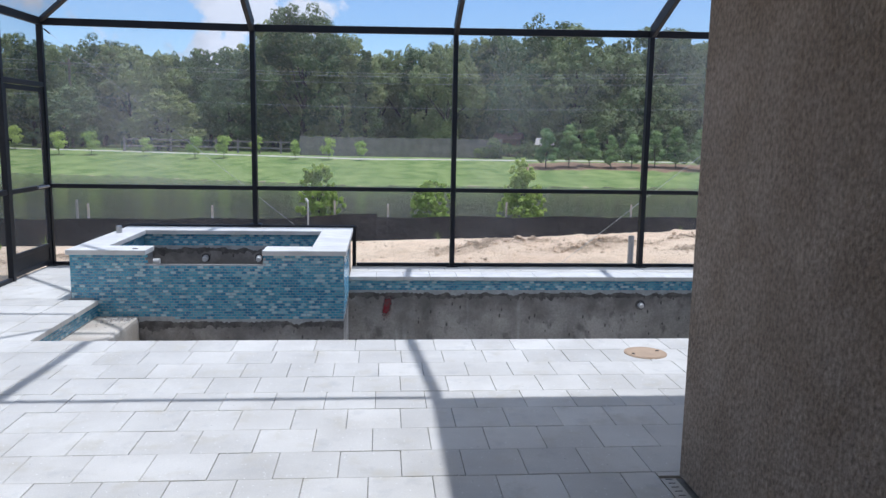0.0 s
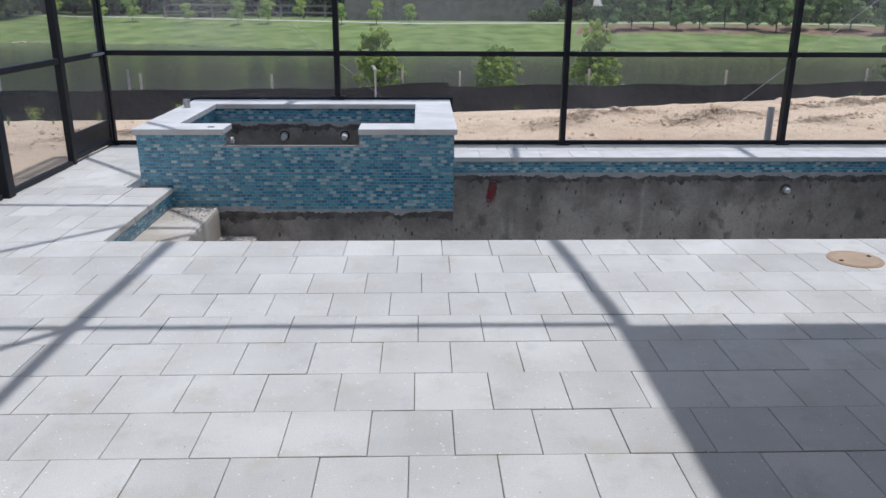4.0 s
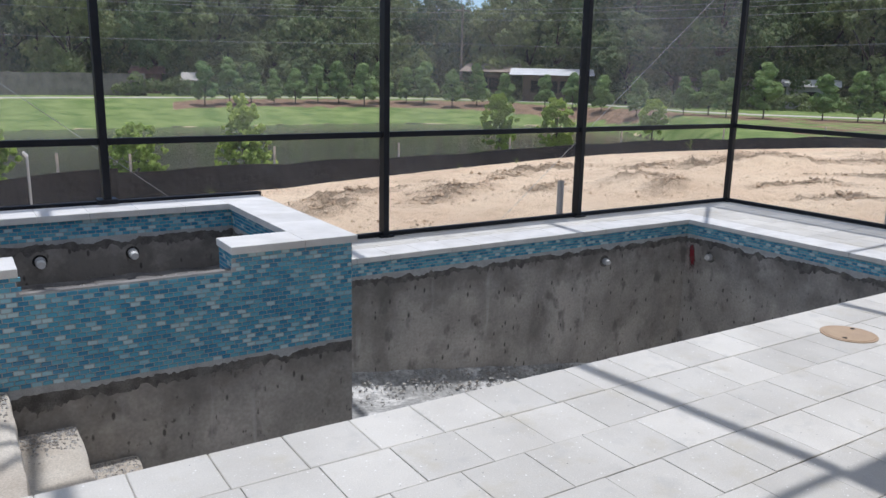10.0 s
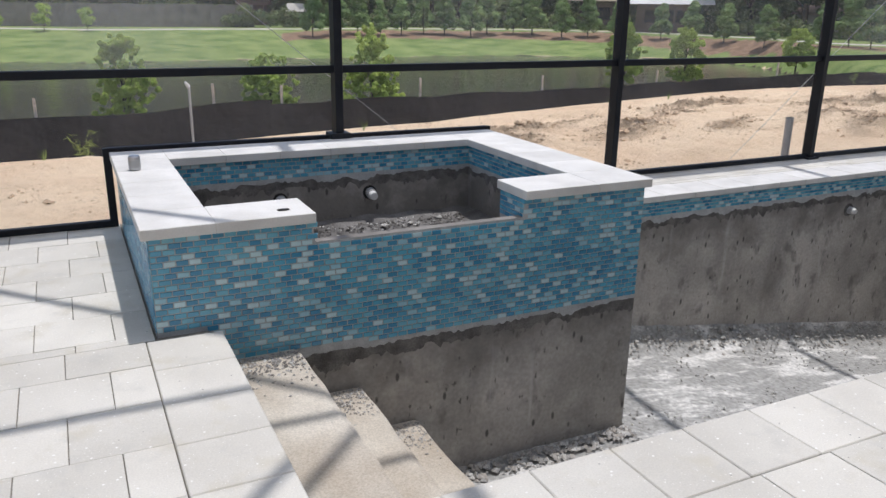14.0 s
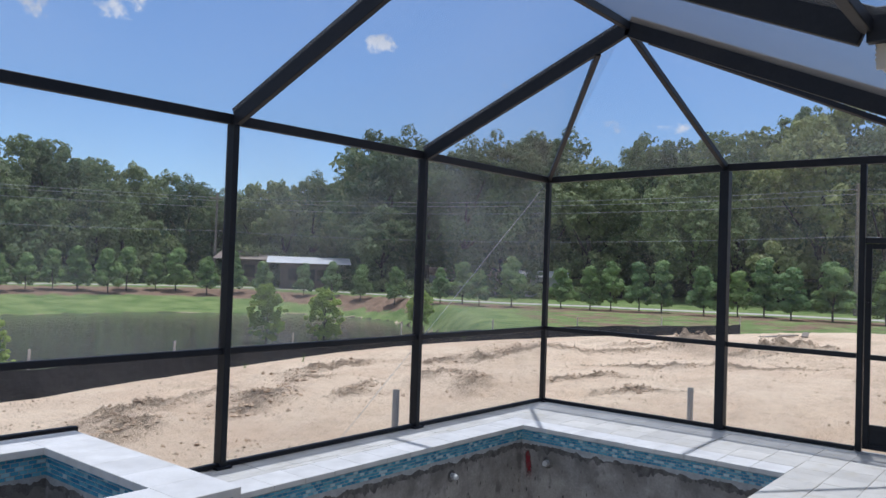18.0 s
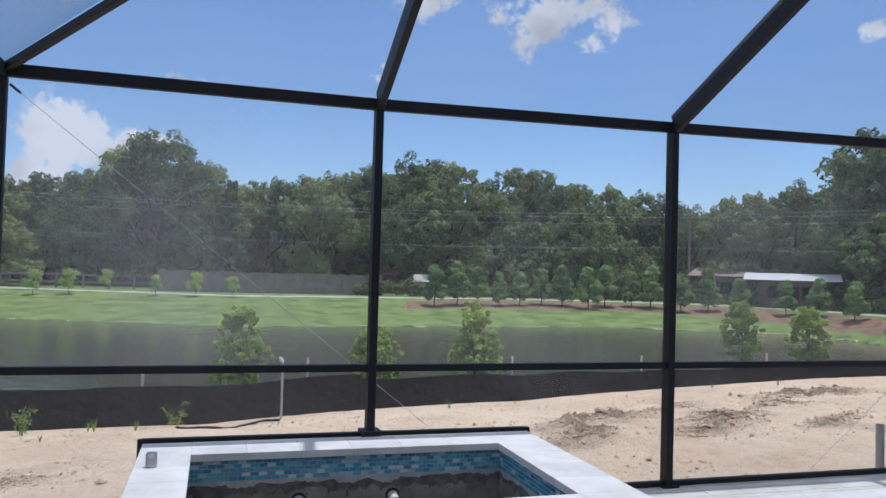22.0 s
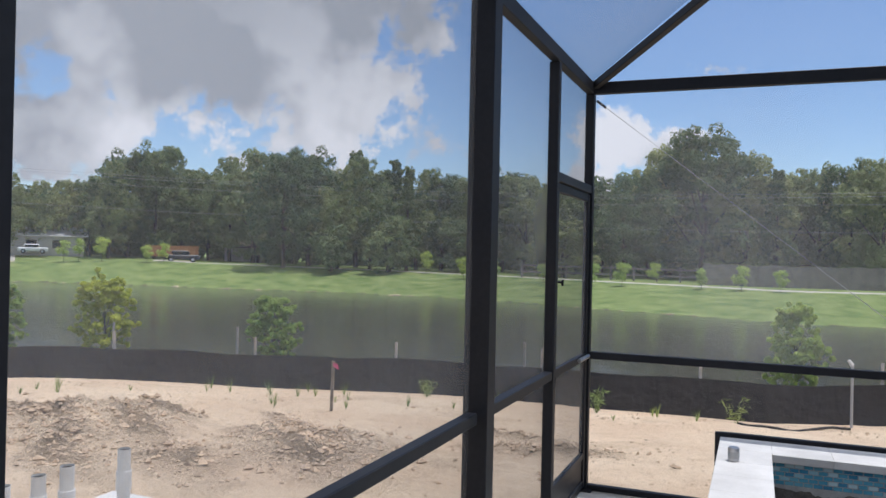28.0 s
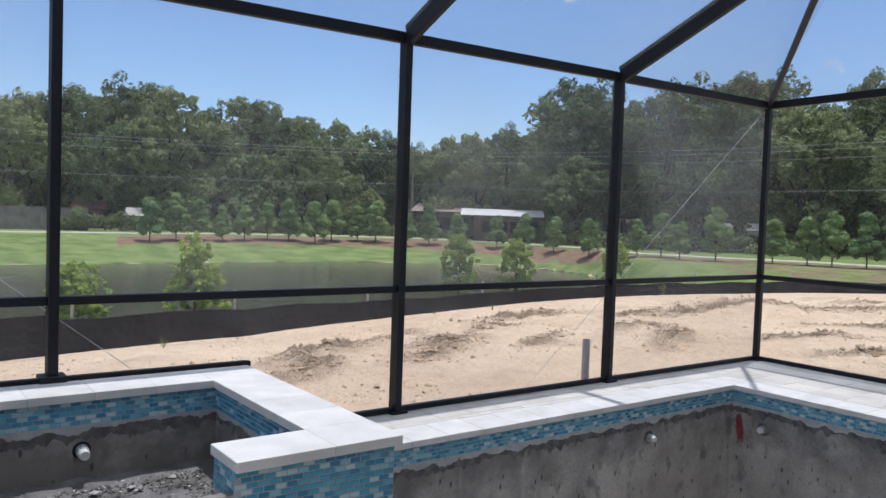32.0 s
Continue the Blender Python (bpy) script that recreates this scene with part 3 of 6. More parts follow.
# ---- plan ----
XL, XR, YB, YH, YM, YP = -3.90, 5.62, 9.42, 4.87, 7.15, 2.84
ZE, ZR, ZRAIL = 2.76, 3.78, 0.93
POSTS = (-3.90, -1.55, 0.795, 3.14, 5.62)
EAVES = (2.77, 2.76, 2.785, 2.815, 2.83)
ZER = 2.865
POOL = (-2.75, 4.16, 6.03, 8.76)
SPA = (-2.98, -0.43, 7.56, 9.34)
ORIGIN = (-2.0, 4.0)
FENCE = ((-75, 19.0, -0.85), (-52, 16.8, -0.85), (-38, 14.6, -0.85), (-24, 13.6, -0.84), (-14, 12.8, -0.82), (-3, 12.5, -0.81), (7, 13.2, -0.78),
         (20, 14.5, -0.77), (30, 16.7, -0.74), (38, 18.4, -0.61), (45, 20.0, -0.47), (56, 23.0, -0.38), (69, 27.0, -0.30), (78, 33.0, -0.30), (100, 36.0, -0.3))
SHORE = ((-75, 80.0), (-50, 70.0), (-40, 61.0), (-24, 53.0), (-10, 44.5), (1, 40.5), (17, 43.5), (29, 47.5), (36, 48.0), (40, 48.2), (43, 46.5), (46, 44.0), (48.5, 38.0),
         (51, 30.0), (53, 24.0))
BANKTOP = ((-75, 0.9), (-50, 0.55), (-40, 0.1), (-23, -0.2), (0, -0.4), (20, -0.35), (100, -0.25))


def along(table, th, k=1):
    ths = [r[0] for r in table]
    return float(np.interp(th, ths, [r[k] for r in table]))


def polar(th, r, z=0.0):
    a = radians(th)
    return Vector((ORIGIN[0] + r * math.sin(a), ORIGIN[1] + r * math.cos(a), z))


PINE_ROW = ((12, 50.0), (17, 52.5), (29, 56.0), (36, 55.0), (40, 53.0), (46, 48.0), (50, 42.5), (56, 41.0), (100, 40.5))
POND_Z = -1.5
MOUNDS = ((16.0, 11.5, 0.9, 0.5), (16.1, 9.3, 1.6, 0.45), (13.2, 6.2, 1.5, 0.4), (2.6, 13.4, 1.0, 0.14), (3.7, 12.6, 0.9, 0.14), (1.6, 12.3, 0.7, 0.10), (3.1, 10.9, 0.7, 0.08),
          (5.6, 13.9, 0.9, 0.14), (10.9, 13.9, 1.2, 0.15), (7.1, 12.0, 0.9, 0.14), (-9.6, 10.5, 1.0, 0.12), (-6.7, 10.3, 0.8, 0.07), (7.6, 15.3, 1.2, 0.12), (12.6, 13.4, 1.3, 0.14))
# churned patches: place, half length, half width and the way they run, in degrees
CHURN = ((2.3, 13.3, 1.3, 0.42, 35), (3.6, 14.2, 0.8, 0.22, 20), (3.9, 12.9, 0.9, 0.30, 30), (3.3, 12.2, 1.0, 0.22, 25), (1.3, 11.8, 0.6, 0.25, 40), (5.5, 13.9, 0.8, 0.2, 10), (5.4, 12.5, 0.8, 0.16, 25),
         (7.6, 15.3, 1.2, 0.22, 0), (7.4, 12.5, 0.9, 0.3, 15), (6.9, 11.5, 0.7, 0.25, 30), (9.4, 14.2, 0.8, 0.2, 0), (11.0, 13.8, 1.3, 0.3, -10), (12.6, 13.2, 1.3, 0.25, -15), (9.1, 10.6, 0.8, 0.22, -40),
         (11.5, 10.6, 1.2, 0.22, -45), (13.0, 9.0, 1.4, 0.25, -50), (16.0, 11.5, 1.0, 0.7, 0), (16.1, 9.3, 1.7, 0.9, -40), (14.5, 12.6, 1.5, 0.25, -30), (17.5, 13.0, 1.6, 0.25, -35), (8.2, 9.3, 0.7, 0.2, -40),
         (-10.2, 10.4, 1.6, 0.5, -35), (-9.4, 11.4, 1.1, 0.35, -30), (-9.3, 9.9, 1.3, 0.3, -35), (-8.7, 10.3, 1.0, 0.3, -40), (-6.8, 10.5, 1.0, 0.55, -30), (-6.4, 10.0, 0.9, 0.5, -30), (-8.3, 9.0, 1.2, 0.25, -35), (-7.3, 9.3, 0.8, 0.3, -30),
         (-5.3, 12.2, 0.6, 0.16, -10), (-12.4, 11.0, 1.2, 0.25, -40), (-7.6, 11.6, 1.0, 0.13, -35), (-4.6, 11.2, 0.7, 0.18, 0))


def dug_at(x, y):
    """How far the sand is churned up here, from 0 to 1: in torn patches about the heaps and along the tracks."""
    k = 0.0
    for cx, cy, long, wide, turn in CHURN:
        dx, dy = x - cx, y - cy
        if abs(dx) > 3.2 or abs(dy) > 3.2:
            continue
        c, sn = math.cos(radians(turn)), math.sin(radians(turn))
        u, v = (dx * c + dy * sn) / long, (dy * c - dx * sn) / wide
        k = max(k, math.exp(-(u * u + v * v) * 0.8))
    p = Vector((x, y, 0))
    torn = 0.42 * noise.noise(p * 1.7) + 0.42 * noise.noise(Vector((x * 2.4, y * 5.5, 3))) + 0.25 * noise.noise(p * 7.0)
    loose = 0.9 * (noise.noise(Vector((x * 0.5, y * 1.3, 2))) - 0.34)
    return min(1.0, max(0.0, k * 1.25 + torn * min(1.0, 0.25 + 2.5 * k) + max(0.0, loose) - 0.12))


def ground_height(x, y):
    """Height and zone weights (grass, mulch, pave, bed) of the open ground."""
    dx, dy = x - ORIGIN[0], y - ORIGIN[1]
    r, th = math.hypot(dx, dy), math.degrees(math.atan2(dx, dy))
    if abs(th) > 100:
        return -0.12, (0, 0, 0, 0, 0)
    rf, zf = along(FENCE, th), along(FENCE, th, 2)
    near = -0.10
    if th < -80:
        k = (th + 100) / 20
        zf = -0.12 * (1 - k) + zf * k
    if r < rf:
        z = near + (zf - near) * max(0, (r - 5.5) / (rf - 5.5)) ** 1.3
        p = Vector((x, y, 0))
        amp = min(1, max(0, (r - 5.0) / 3)) * min(1, max(0.1, (rf - r) / 2.5))
        rough = 0.5 + 1.2 * max(0.0, noise.noise(p * 0.22 + Vector((3, 1, 0))) + 0.15)
        z += amp * (0.10 * noise.noise(p * 0.45) + rough * (0.11 * noise.noise(Vector((x * 0.8, y * 1.7, 0))) + 0.08 * abs(noise.noise(p * 2.1)) + 0.045 * noise.noise(p * 4.5)))
        dug = dug_at(x, y)
        z += amp * dug * (0.07 * (0.4 - abs(noise.noise(Vector((x * 1.5 + 4, y * 3.4, 1))))) + 0.10 * abs(noise.noise(p * 5.0)) + 0.06 * noise.noise(p * 9.0))
        for mx, my, mr, mh in MOUNDS:
            q = ((x - mx) ** 2 + (y - my) ** 2) / mr ** 2
            if q < 4:
                z += mh * math.exp(-q * 1.4) * (0.75 + 0.6 * noise.noise(p * 2.2) + 0.4 * noise.noise(p * 5.0))
        if -7.15 < x < -5.7 and 6.9 < y < 8.45:
            z = min(z, -0.15)
        return z, (0, 0, 0, 0, 0.6 * dug * min(1, amp * 2))
    pond = min(1, max(0, (53 - th) / 4))
    rs = along(SHORE, th)
    zt = along(BANKTOP, th)
    zones = [0, 0, 0, 0]
    if pond > 0 and rf + 0.3 < rs:
        if r < rs:
            z = max(-2.2, zf - (r - rf) * 0.5) if r < (rf + rs) / 2 else max(-2.2, POND_Z - 0.15 * (rs - r))
            zones = [0.0, 0, 0, 1]
        else:
            rise = 11.0 - 5.0 * min(1, max(0, (th - 30) / 14))
            z = min(zt, POND_Z + (r - rs) * (zt - POND_Z) / rise) if r < rs + rise else zt
            zones = [1, 0, 0, 0]
            if th < 14 and rs + 11.5 < r < rs + 13.6:
                zones = [0, 0, 1, 0]
        flat = zf + (zt - zf) * min(1, max(0, (r - rf) / 12))
        z = pond * z + (1 - pond) * flat
        if pond < 0.5:
            zones = [1, 0, 0, 0]
    else:
        z = zf + (zt - zf) * min(1, (r - rf) / 12)
        zones = [1, 0, 0, 0]
    if th > 13:
        rp = along(PINE_ROW, th)
        front = 0.9 * noise.noise(Vector((x * 0.45, y * 0.45, 4))) + float(np.interp(th, (13, 46, 54, 60, 78, 84), (2.0, 2.8, 5.0, 16.0, 16.0, 5.0)))
        if rp - front < r < rp + 2.2 and r > rf + 0.8:
            zones = [0, 1, 0, 0] if abs(r - rp) < 1.3 and th < 52 else [1, 0.62 if abs(r - rp) < 1.8 else 0.47, 0, 0]
        if rp + 3.6 < r < rp + 5.4:
            zones = [0, 0, 1, 0]
    return z, (*zones, 0)


def build_ground():
    rings = [0.2, 1.0, 2.0, 3.0, 4.0]
    while rings[-1] < 900:
        r = rings[-1]
        rings.append(r + (0.13 if r < 19 else 0.24 if r < 30 else 0.6 if r < 75 else r * 0.12))
    verts, weights = [], []
    n_ang = 420
    angs = [-180 + 360 * k / n_ang for k in range(n_ang)]
    angs = sorted(angs + [-60 + 0.5 * k + 0.21 for k in range(290)])
    n_ang = len(angs)
    for r in rings:
        for a in angs:
            x, y = ORIGIN[0] + r * math.sin(radians(a)), ORIGIN[1] + r * math.cos(radians(a))
            z, w = ground_height(x, y)
            if XL - 0.25 < x < XR + 0.25 and -9 < y < YB + 0.2:
                z = min(z, -0.16)
            verts.append((x, y, z))
            weights.append(w)
    faces = []
    for i in range(len(rings) - 1):
        for j in range(n_ang):
            k = (j + 1) % n_ang
            faces.append((i * n_ang + j, i * n_ang + k, (i + 1) * n_ang + k, (i + 1) * n_ang + j))
    # keep the sheet out from under the pool
    keep = []
    for f in faces:
        if not all(XL + 0.3 < verts[q][0] < XR - 0.3 and 3.4 < verts[q][1] < YB - 0.3 for q in f):
            keep.append(f)
    ob = fill("ground", verts, keep, M_GROUND, label="bare sand lot, then mown green pond bank", category="ground", kind="structure")
    ob.data.polygons.foreach_set("use_smooth", [True] * len(ob.data.polygons))
    for k, zone in enumerate(("grass", "mulch", "pave", "bed", "dug")):
        at = ob.data.attributes.new(zone, "FLOAT", "POINT")
        at.data.foreach_set("value", [w[k] for w in weights])
    # pond
    vs, fs = [], []
    ths = [-88 + 2 * k for k in range(71)]
    for th in ths:
        rf = along(FENCE, th)
        rs = along(SHORE, max(-75, th)) + 2
        for k in range(9):
            vs.append(polar(th, rf + (max(rs, rf + 0.1) - rf) * k / 8, POND_Z))
    for i in range(len(ths) - 1):
        for k in range(8):
            a = i * 9 + k
            fs.append((a, a + 1, a + 10, a + 9))
    fill("pond_water", vs, fs, M_WATER, label="still dark brown-green retention pond", category="water", kind="structure")


build_ground()


# ---- pool shell and spa ----
def floor_z(x):
    return -1.04 - 0.155 * max(0.0, x + 0.5)


def build_pool():
    x0, x1, y0, y1 = POOL
    t, zt = 0.18, -0.06
    w = thing("pool_shell", (0, 0, 0), "empty unfinished pool of stained grey plaster below white coping", "pool", kind="structure")
    deep = -2.0
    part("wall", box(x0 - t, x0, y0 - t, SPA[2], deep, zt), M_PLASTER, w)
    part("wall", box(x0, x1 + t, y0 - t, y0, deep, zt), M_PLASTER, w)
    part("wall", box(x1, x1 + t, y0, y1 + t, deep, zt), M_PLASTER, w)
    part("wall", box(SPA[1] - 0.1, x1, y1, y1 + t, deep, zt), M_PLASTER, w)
    # floor: dished, rough, with pale debris
    bm = bmesh.new()
    nx, ny = 90, 40
    grid = []
    for i in range(nx + 1):
        col = []
        for j in range(ny + 1):
            x, y = x0 + (x1 - x0) * i / nx, y0 + (y1 - y0) * j / ny
            p = Vector((x, y, 0))
            edge = min(x1 - x, y - y0, y1 - y, 0.25)
            z = floor_z(x) + 0.16 * (1 - edge / 0.25) ** 2 + 0.018 * noise.noise(p * 4) + 0.012 * noise.noise(p * 11)
            col.append(bm.verts.new((x, y, z)))
        grid.append(col)
    for i in range(nx):
        for j in range(ny):
            bm.faces.new((grid[i][j], grid[i + 1][j], grid[i + 1][j + 1], grid[i][j + 1]))
    part("floor", bm, M_FLOOR, w, "pool floor strewn with pale plaster rubble", smooth=True)
    # three entry steps along the short wall
    left = x0
    for edge, z, mat in ((-2.37, -0.17, M_STEP), (-2.07, -0.43, M_STEP), (-1.77, -0.68, M_STEP)):
        bm = bmesh.new()
        n = 24
        rows = []
        for j in range(n + 1):
            y = y0 + 0.005 + (SPA[2] - y0 - 0.01) * j / n
            e = edge + 0.012 * noise.noise(Vector((edge * 7, y * 6, 0)))
            rows.append([bm.verts.new(v) for v in ((left, y, z), (e - 0.03, y, z + 0.006 * noise.noise(Vector((edge, y * 9, 3)))),
                                                   (e - 0.006, y, z - 0.012), (e, y, z - 0.04), (e + 0.01, y, z - 0.75))])
        for a, b in zip(rows, rows[1:]):
            for k in range(4):
                bm.faces.new((a[k], a[k + 1], b[k + 1], b[k]))
        part("step", bm, mat, w, "sandy plaster entry step with rubble along it", smooth=False)
        left = edge - 0.02
    return w


pool = build_pool()


def build_spa():
    x0, x1, y0, y1 = SPA
    ix0, ix1, iy0, iy1 = -2.74, -0.72, 7.80, 9.06
    zt, zs = 0.425, 0.33
    s = thing("spa", ((x0 + x1) / 2, (y0 + y1) / 2, 0), "empty raised spa in blue glass mosaic with white stone coping", "spa")
    o = Vector(s.location)

    def sub(name, bm, mat, label="", parent=s, smooth=False):
        bmesh.ops.translate(bm, verts=bm.verts, vec=-o)
        return part(name, bm, mat, parent, label, smooth)

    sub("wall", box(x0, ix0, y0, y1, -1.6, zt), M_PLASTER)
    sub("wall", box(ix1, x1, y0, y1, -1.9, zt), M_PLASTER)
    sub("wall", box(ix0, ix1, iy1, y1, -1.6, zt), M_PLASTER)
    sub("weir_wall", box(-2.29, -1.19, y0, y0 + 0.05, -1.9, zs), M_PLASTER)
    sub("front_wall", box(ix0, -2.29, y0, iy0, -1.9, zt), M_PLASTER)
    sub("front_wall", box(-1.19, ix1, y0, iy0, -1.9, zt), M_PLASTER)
    bm = bmesh.new()
    nx, ny = 40, 26
    g = [[bm.verts.new((ix0 + (ix1 - ix0) * i / nx, y0 + 0.05 + (iy1 - y0 - 0.05) * j / ny,
                        -0.05 + 0.02 * noise.noise(Vector((i * 0.3, j * 0.3, 5))) + 0.05 * max(0, 1 - min(i, nx - i, j, ny - j) / 4))) for j in range(ny + 1)] for i in range(nx + 1)]
    for i in range(nx):
        for j in range(ny):
            bm.faces.new((g[i][j], g[i + 1][j], g[i + 1][j + 1], g[i][j + 1]))
    sub("floor", bm, M_SPAFLOOR, "rubble-strewn seat of the spa", smooth=True)
    # coping stones with rounded noses
    zc0, zc1, ov = 0.425, 0.472, 0.03
    stones = []
    ys = np.linspace(y0 - ov, y1 + 0.03, 7)
    for a, b in zip(ys, ys[1:]):
        stones.append((x0 - ov, ix0 + ov, a, b))
        stones.append((ix1 - ov, x1 + ov, a, b))
    for a, b in zip(np.linspace(ix0 + ov, ix1 - ov, 7)[:-1], np.linspace(ix0 + ov, ix1 - ov, 7)[1:]):
        stones.append((a, b, iy1 - ov, y1 + 0.03))
    stones += [(ix0 + ov, -2.28, y0 - ov, iy0 + ov), (-1.20, ix1 - ov, y0 - ov, iy0 + ov)]
    for a, b, c, d in stones:
        sub("coping_stone", box(a + 0.0003, b - 0.0003, c + 0.0003, d - 0.0003, zc0, zc1, None, 0.003), M_COPING)
    # jets
    for x in (-1.46, -2.06):
        j = sub("jet", rod((x, iy1 + 0.01, 0.16), (x, iy1 - 0.05, 0.15), 0.034, 0.034, None, 16), M_GREYPVC, "stubbed pipe jet")
        sub("cap", rod((x, iy1 - 0.045, 0.15), (x, iy1 - 0.09, 0.146), 0.031, 0.025, None, 16), M_PVC, "white jet cap", j)
        sub("collar", rod((x, iy1 + 0.005, 0.155), (x, iy1 - 0.012, 0.155), 0.05, 0.042, None, 18), M_SLOT, "black rubber collar", j)
    j = sub("jet", rod((ix0 - 0.01, 8.93, 0.125), (ix0 + 0.14, 8.93, 0.13), 0.026, 0.026, None, 16), M_GREYPVC, "grey stubbed pipe")
    sub("coupling", rod((ix0 + 0.13, 8.93, 0.13), (ix0 + 0.20, 8.93, 0.132), 0.033, 0.033, None, 16), M_PVC, "white pipe coupling", j)
    sub("collar", rod((ix0 - 0.005, 8.93, 0.125), (ix0 + 0.012, 8.93, 0.125), 0.048, 0.04, None, 18), M_SLOT, "black rubber collar", j)
    bm = rod((-2.40, 7.63, 0.472), (-2.40, 7.63, 0.476), 0.024, 0.024, None, 20)
    bmesh.ops.scale(bm, vec=(1.2, 0.7, 1), verts=bm.verts, space=Matrix.Translation((2.40, -7.63, 0)))
    sub("valve_cap", bm, M_SLOT, "small dark control cap set in the coping")
    return s


spa = build_spa()


# ---- cage ----
def build_cage():
    c = thing("pool_cage", (0, 0, 0), "black aluminium hip-roofed screen enclosure on posts", "screen enclosure")

    def post(x, y, z0, z1, wx, wy):
        part("post", box(x - wx / 2, x + wx / 2, y - wy / 2, y + wy / 2, z0, z1, None, 0.004), M_BRONZE, c)

    def run(name, p, q, w=0.05, h=0.05):
        part(name, bar(p, q, w, h), M_BRONZE, c)

    def screen(pts, hazed=False):
        part("screen", sheet(pts), M_SCREEN_HAZED if hazed else M_SCREEN, c, "charcoal insect mesh with pale haze painted in" if hazed else "charcoal insect mesh")

    # pool-side wall
    for k, x in enumerate(POSTS):
        corner = k in (0, 4)
        post(x, YB, 0.50 if k == 1 else 0.0, EAVES[k] + 0.041, 0.055 if not corner else 0.06, 0.10 if not corner else 0.06)
        foot = 0.49 if k == 1 else 0.0
        part("base_plate", box(x - 0.07, x + 0.07, YB - 0.075, YB + 0.06, foot - (0.045 if k == 1 else 0), foot + 0.018, None, 0.003), M_BRONZE, c)
    for a, b, ea, eb in zip(POSTS, POSTS[1:], EAVES, EAVES[1:]):
        run("eave_beam", (a + 0.03, YB, ea), (b - 0.03, YB, eb), 0.055, 0.08)
        run("chair_rail", (a + 0.028, YB, ZRAIL), (b - 0.028, YB, ZRAIL), 0.045, 0.05)
        if a < -2:
            run("bottom_rail", (a + 0.03, YB, 0.022), (SPA[0] - 0.045, YB, 0.022), 0.045, 0.04)
            run("bottom_rail", (SPA[0] - 0.04, YB, 0.47), (b - 0.03, YB, 0.47), 0.045, 0.045)
            part("post", box(SPA[0] - 0.065, SPA[0] - 0.02, YB - 0.022, YB + 0.022, 0.0, 0.49, None, 0.003), M_BRONZE, c)
        elif a < 0:
            run("bottom_rail", (a + 0.03, YB, 0.47), (SPA[1] + 0.045, YB, 0.47), 0.045, 0.045)
            run("bottom_rail", (SPA[1] + 0.07, YB, 0.022), (b - 0.03, YB, 0.022), 0.045, 0.04)
            part("post", box(SPA[1] + 0.02, SPA[1] + 0.065, YB - 0.022, YB + 0.022, 0.0, 0.49, None, 0.003), M_BRONZE, c)
        else:
            run("bottom_rail", (a + 0.03, YB, 0.022), (b - 0.03, YB, 0.022), 0.045, 0.04)
        zb = 0.48 if a < 0 else 0.03
        ys = YB + 0.026
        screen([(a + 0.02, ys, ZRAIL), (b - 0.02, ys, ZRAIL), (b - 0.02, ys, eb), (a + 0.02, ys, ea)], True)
        if a < -2:
            screen([(a + 0.02, ys, 0.03), (SPA[0] - 0.04, ys, 0.03), (SPA[0] - 0.04, ys, 0.49), (b, ys, 0.49), (b, ys, ZRAIL), (a + 0.02, ys, ZRAIL)])
        elif a < 0:
            screen([(a, ys, 0.49), (SPA[1] + 0.04, ys, 0.49), (SPA[1] + 0.04, ys, 0.03), (b - 0.02, ys, 0.03), (b - 0.02, ys, ZRAIL), (a, ys, ZRAIL)])
        else:
            screen([(a + 0.02, ys, 0.03), (b - 0.02, ys, 0.03), (b - 0.02, ys, ZRAIL), (a + 0.02, ys, ZRAIL)])
    # side walls
    for x, out, jambs in ((XL, -1, (YB, 8.41, YM, YH)), (XR, 1, (YB, YM, 5.79, YH))):
        for k, y in enumerate(jambs):
            if k == 0:
                continue
            big = abs(y - YM) < 0.01
            post(x, y + (0.05 if big and out < 0 else -0.02 if out < 0 and k == 3 else 0), 0.0, (ZE if out < 0 else ZER) - 0.04, 0.11 if big else 0.06, 0.10 if big else 0.16 if out < 0 and k == 3 else 0.055)
        top = ZE if out < 0 else ZER
        run("eave_beam", (x, YB - 0.03, EAVES[0 if out < 0 else 4]), (x, YM, top), 0.055, 0.08)
        run("eave_beam", (x, YM, top), (x, YH, top), 0.055, 0.08)
        for a, b in zip(jambs, jambs[1:]):
            door = (out < 0 and abs(a - YB) < 0.01) or (out > 0 and abs(a - 5.79) < 0.01)
            xs = x + out * 0.027
            if door:
                run("door_header", (x, a - 0.03, 2.07), (x, b + 0.03, 2.07), 0.05, 0.055)
                screen([(xs, a, 2.07), (xs, b, 2.07), (xs, b, top), (xs, a, top)])
                continue
            run("chair_rail", (x, a - 0.035, ZRAIL), (x, b + 0.035, ZRAIL), 0.05, 0.05)
            run("bottom_rail", (x, a - 0.035, 0.022), (x, b + 0.035, 0.022), 0.045, 0.04)
            screen([(xs, a, 0.03), (xs, b, 0.03), (xs, b, ZRAIL), (xs, a, ZRAIL)])
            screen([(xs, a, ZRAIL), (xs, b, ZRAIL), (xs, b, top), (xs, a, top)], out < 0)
    # hip roof: ridge between the second and fourth frames
    ra, rb = POSTS[1], POSTS[3]
    zt = ZR
    low = (POSTS[1] - 0.27, POSTS[2], POSTS[3])
    for x, xh, e in zip(POSTS[1:4], low, EAVES[1:4]):
        run("roof_beam", (x, YB - 0.03, e + 0.02), (x, YM, zt), 0.05, 0.15)
        run("roof_beam", (x, YM, zt), (xh, YH, ZE), 0.05, 0.17)
    run("ridge_purlin", (ra, YM, zt), (rb, YM, zt), 0.05, 0.07)
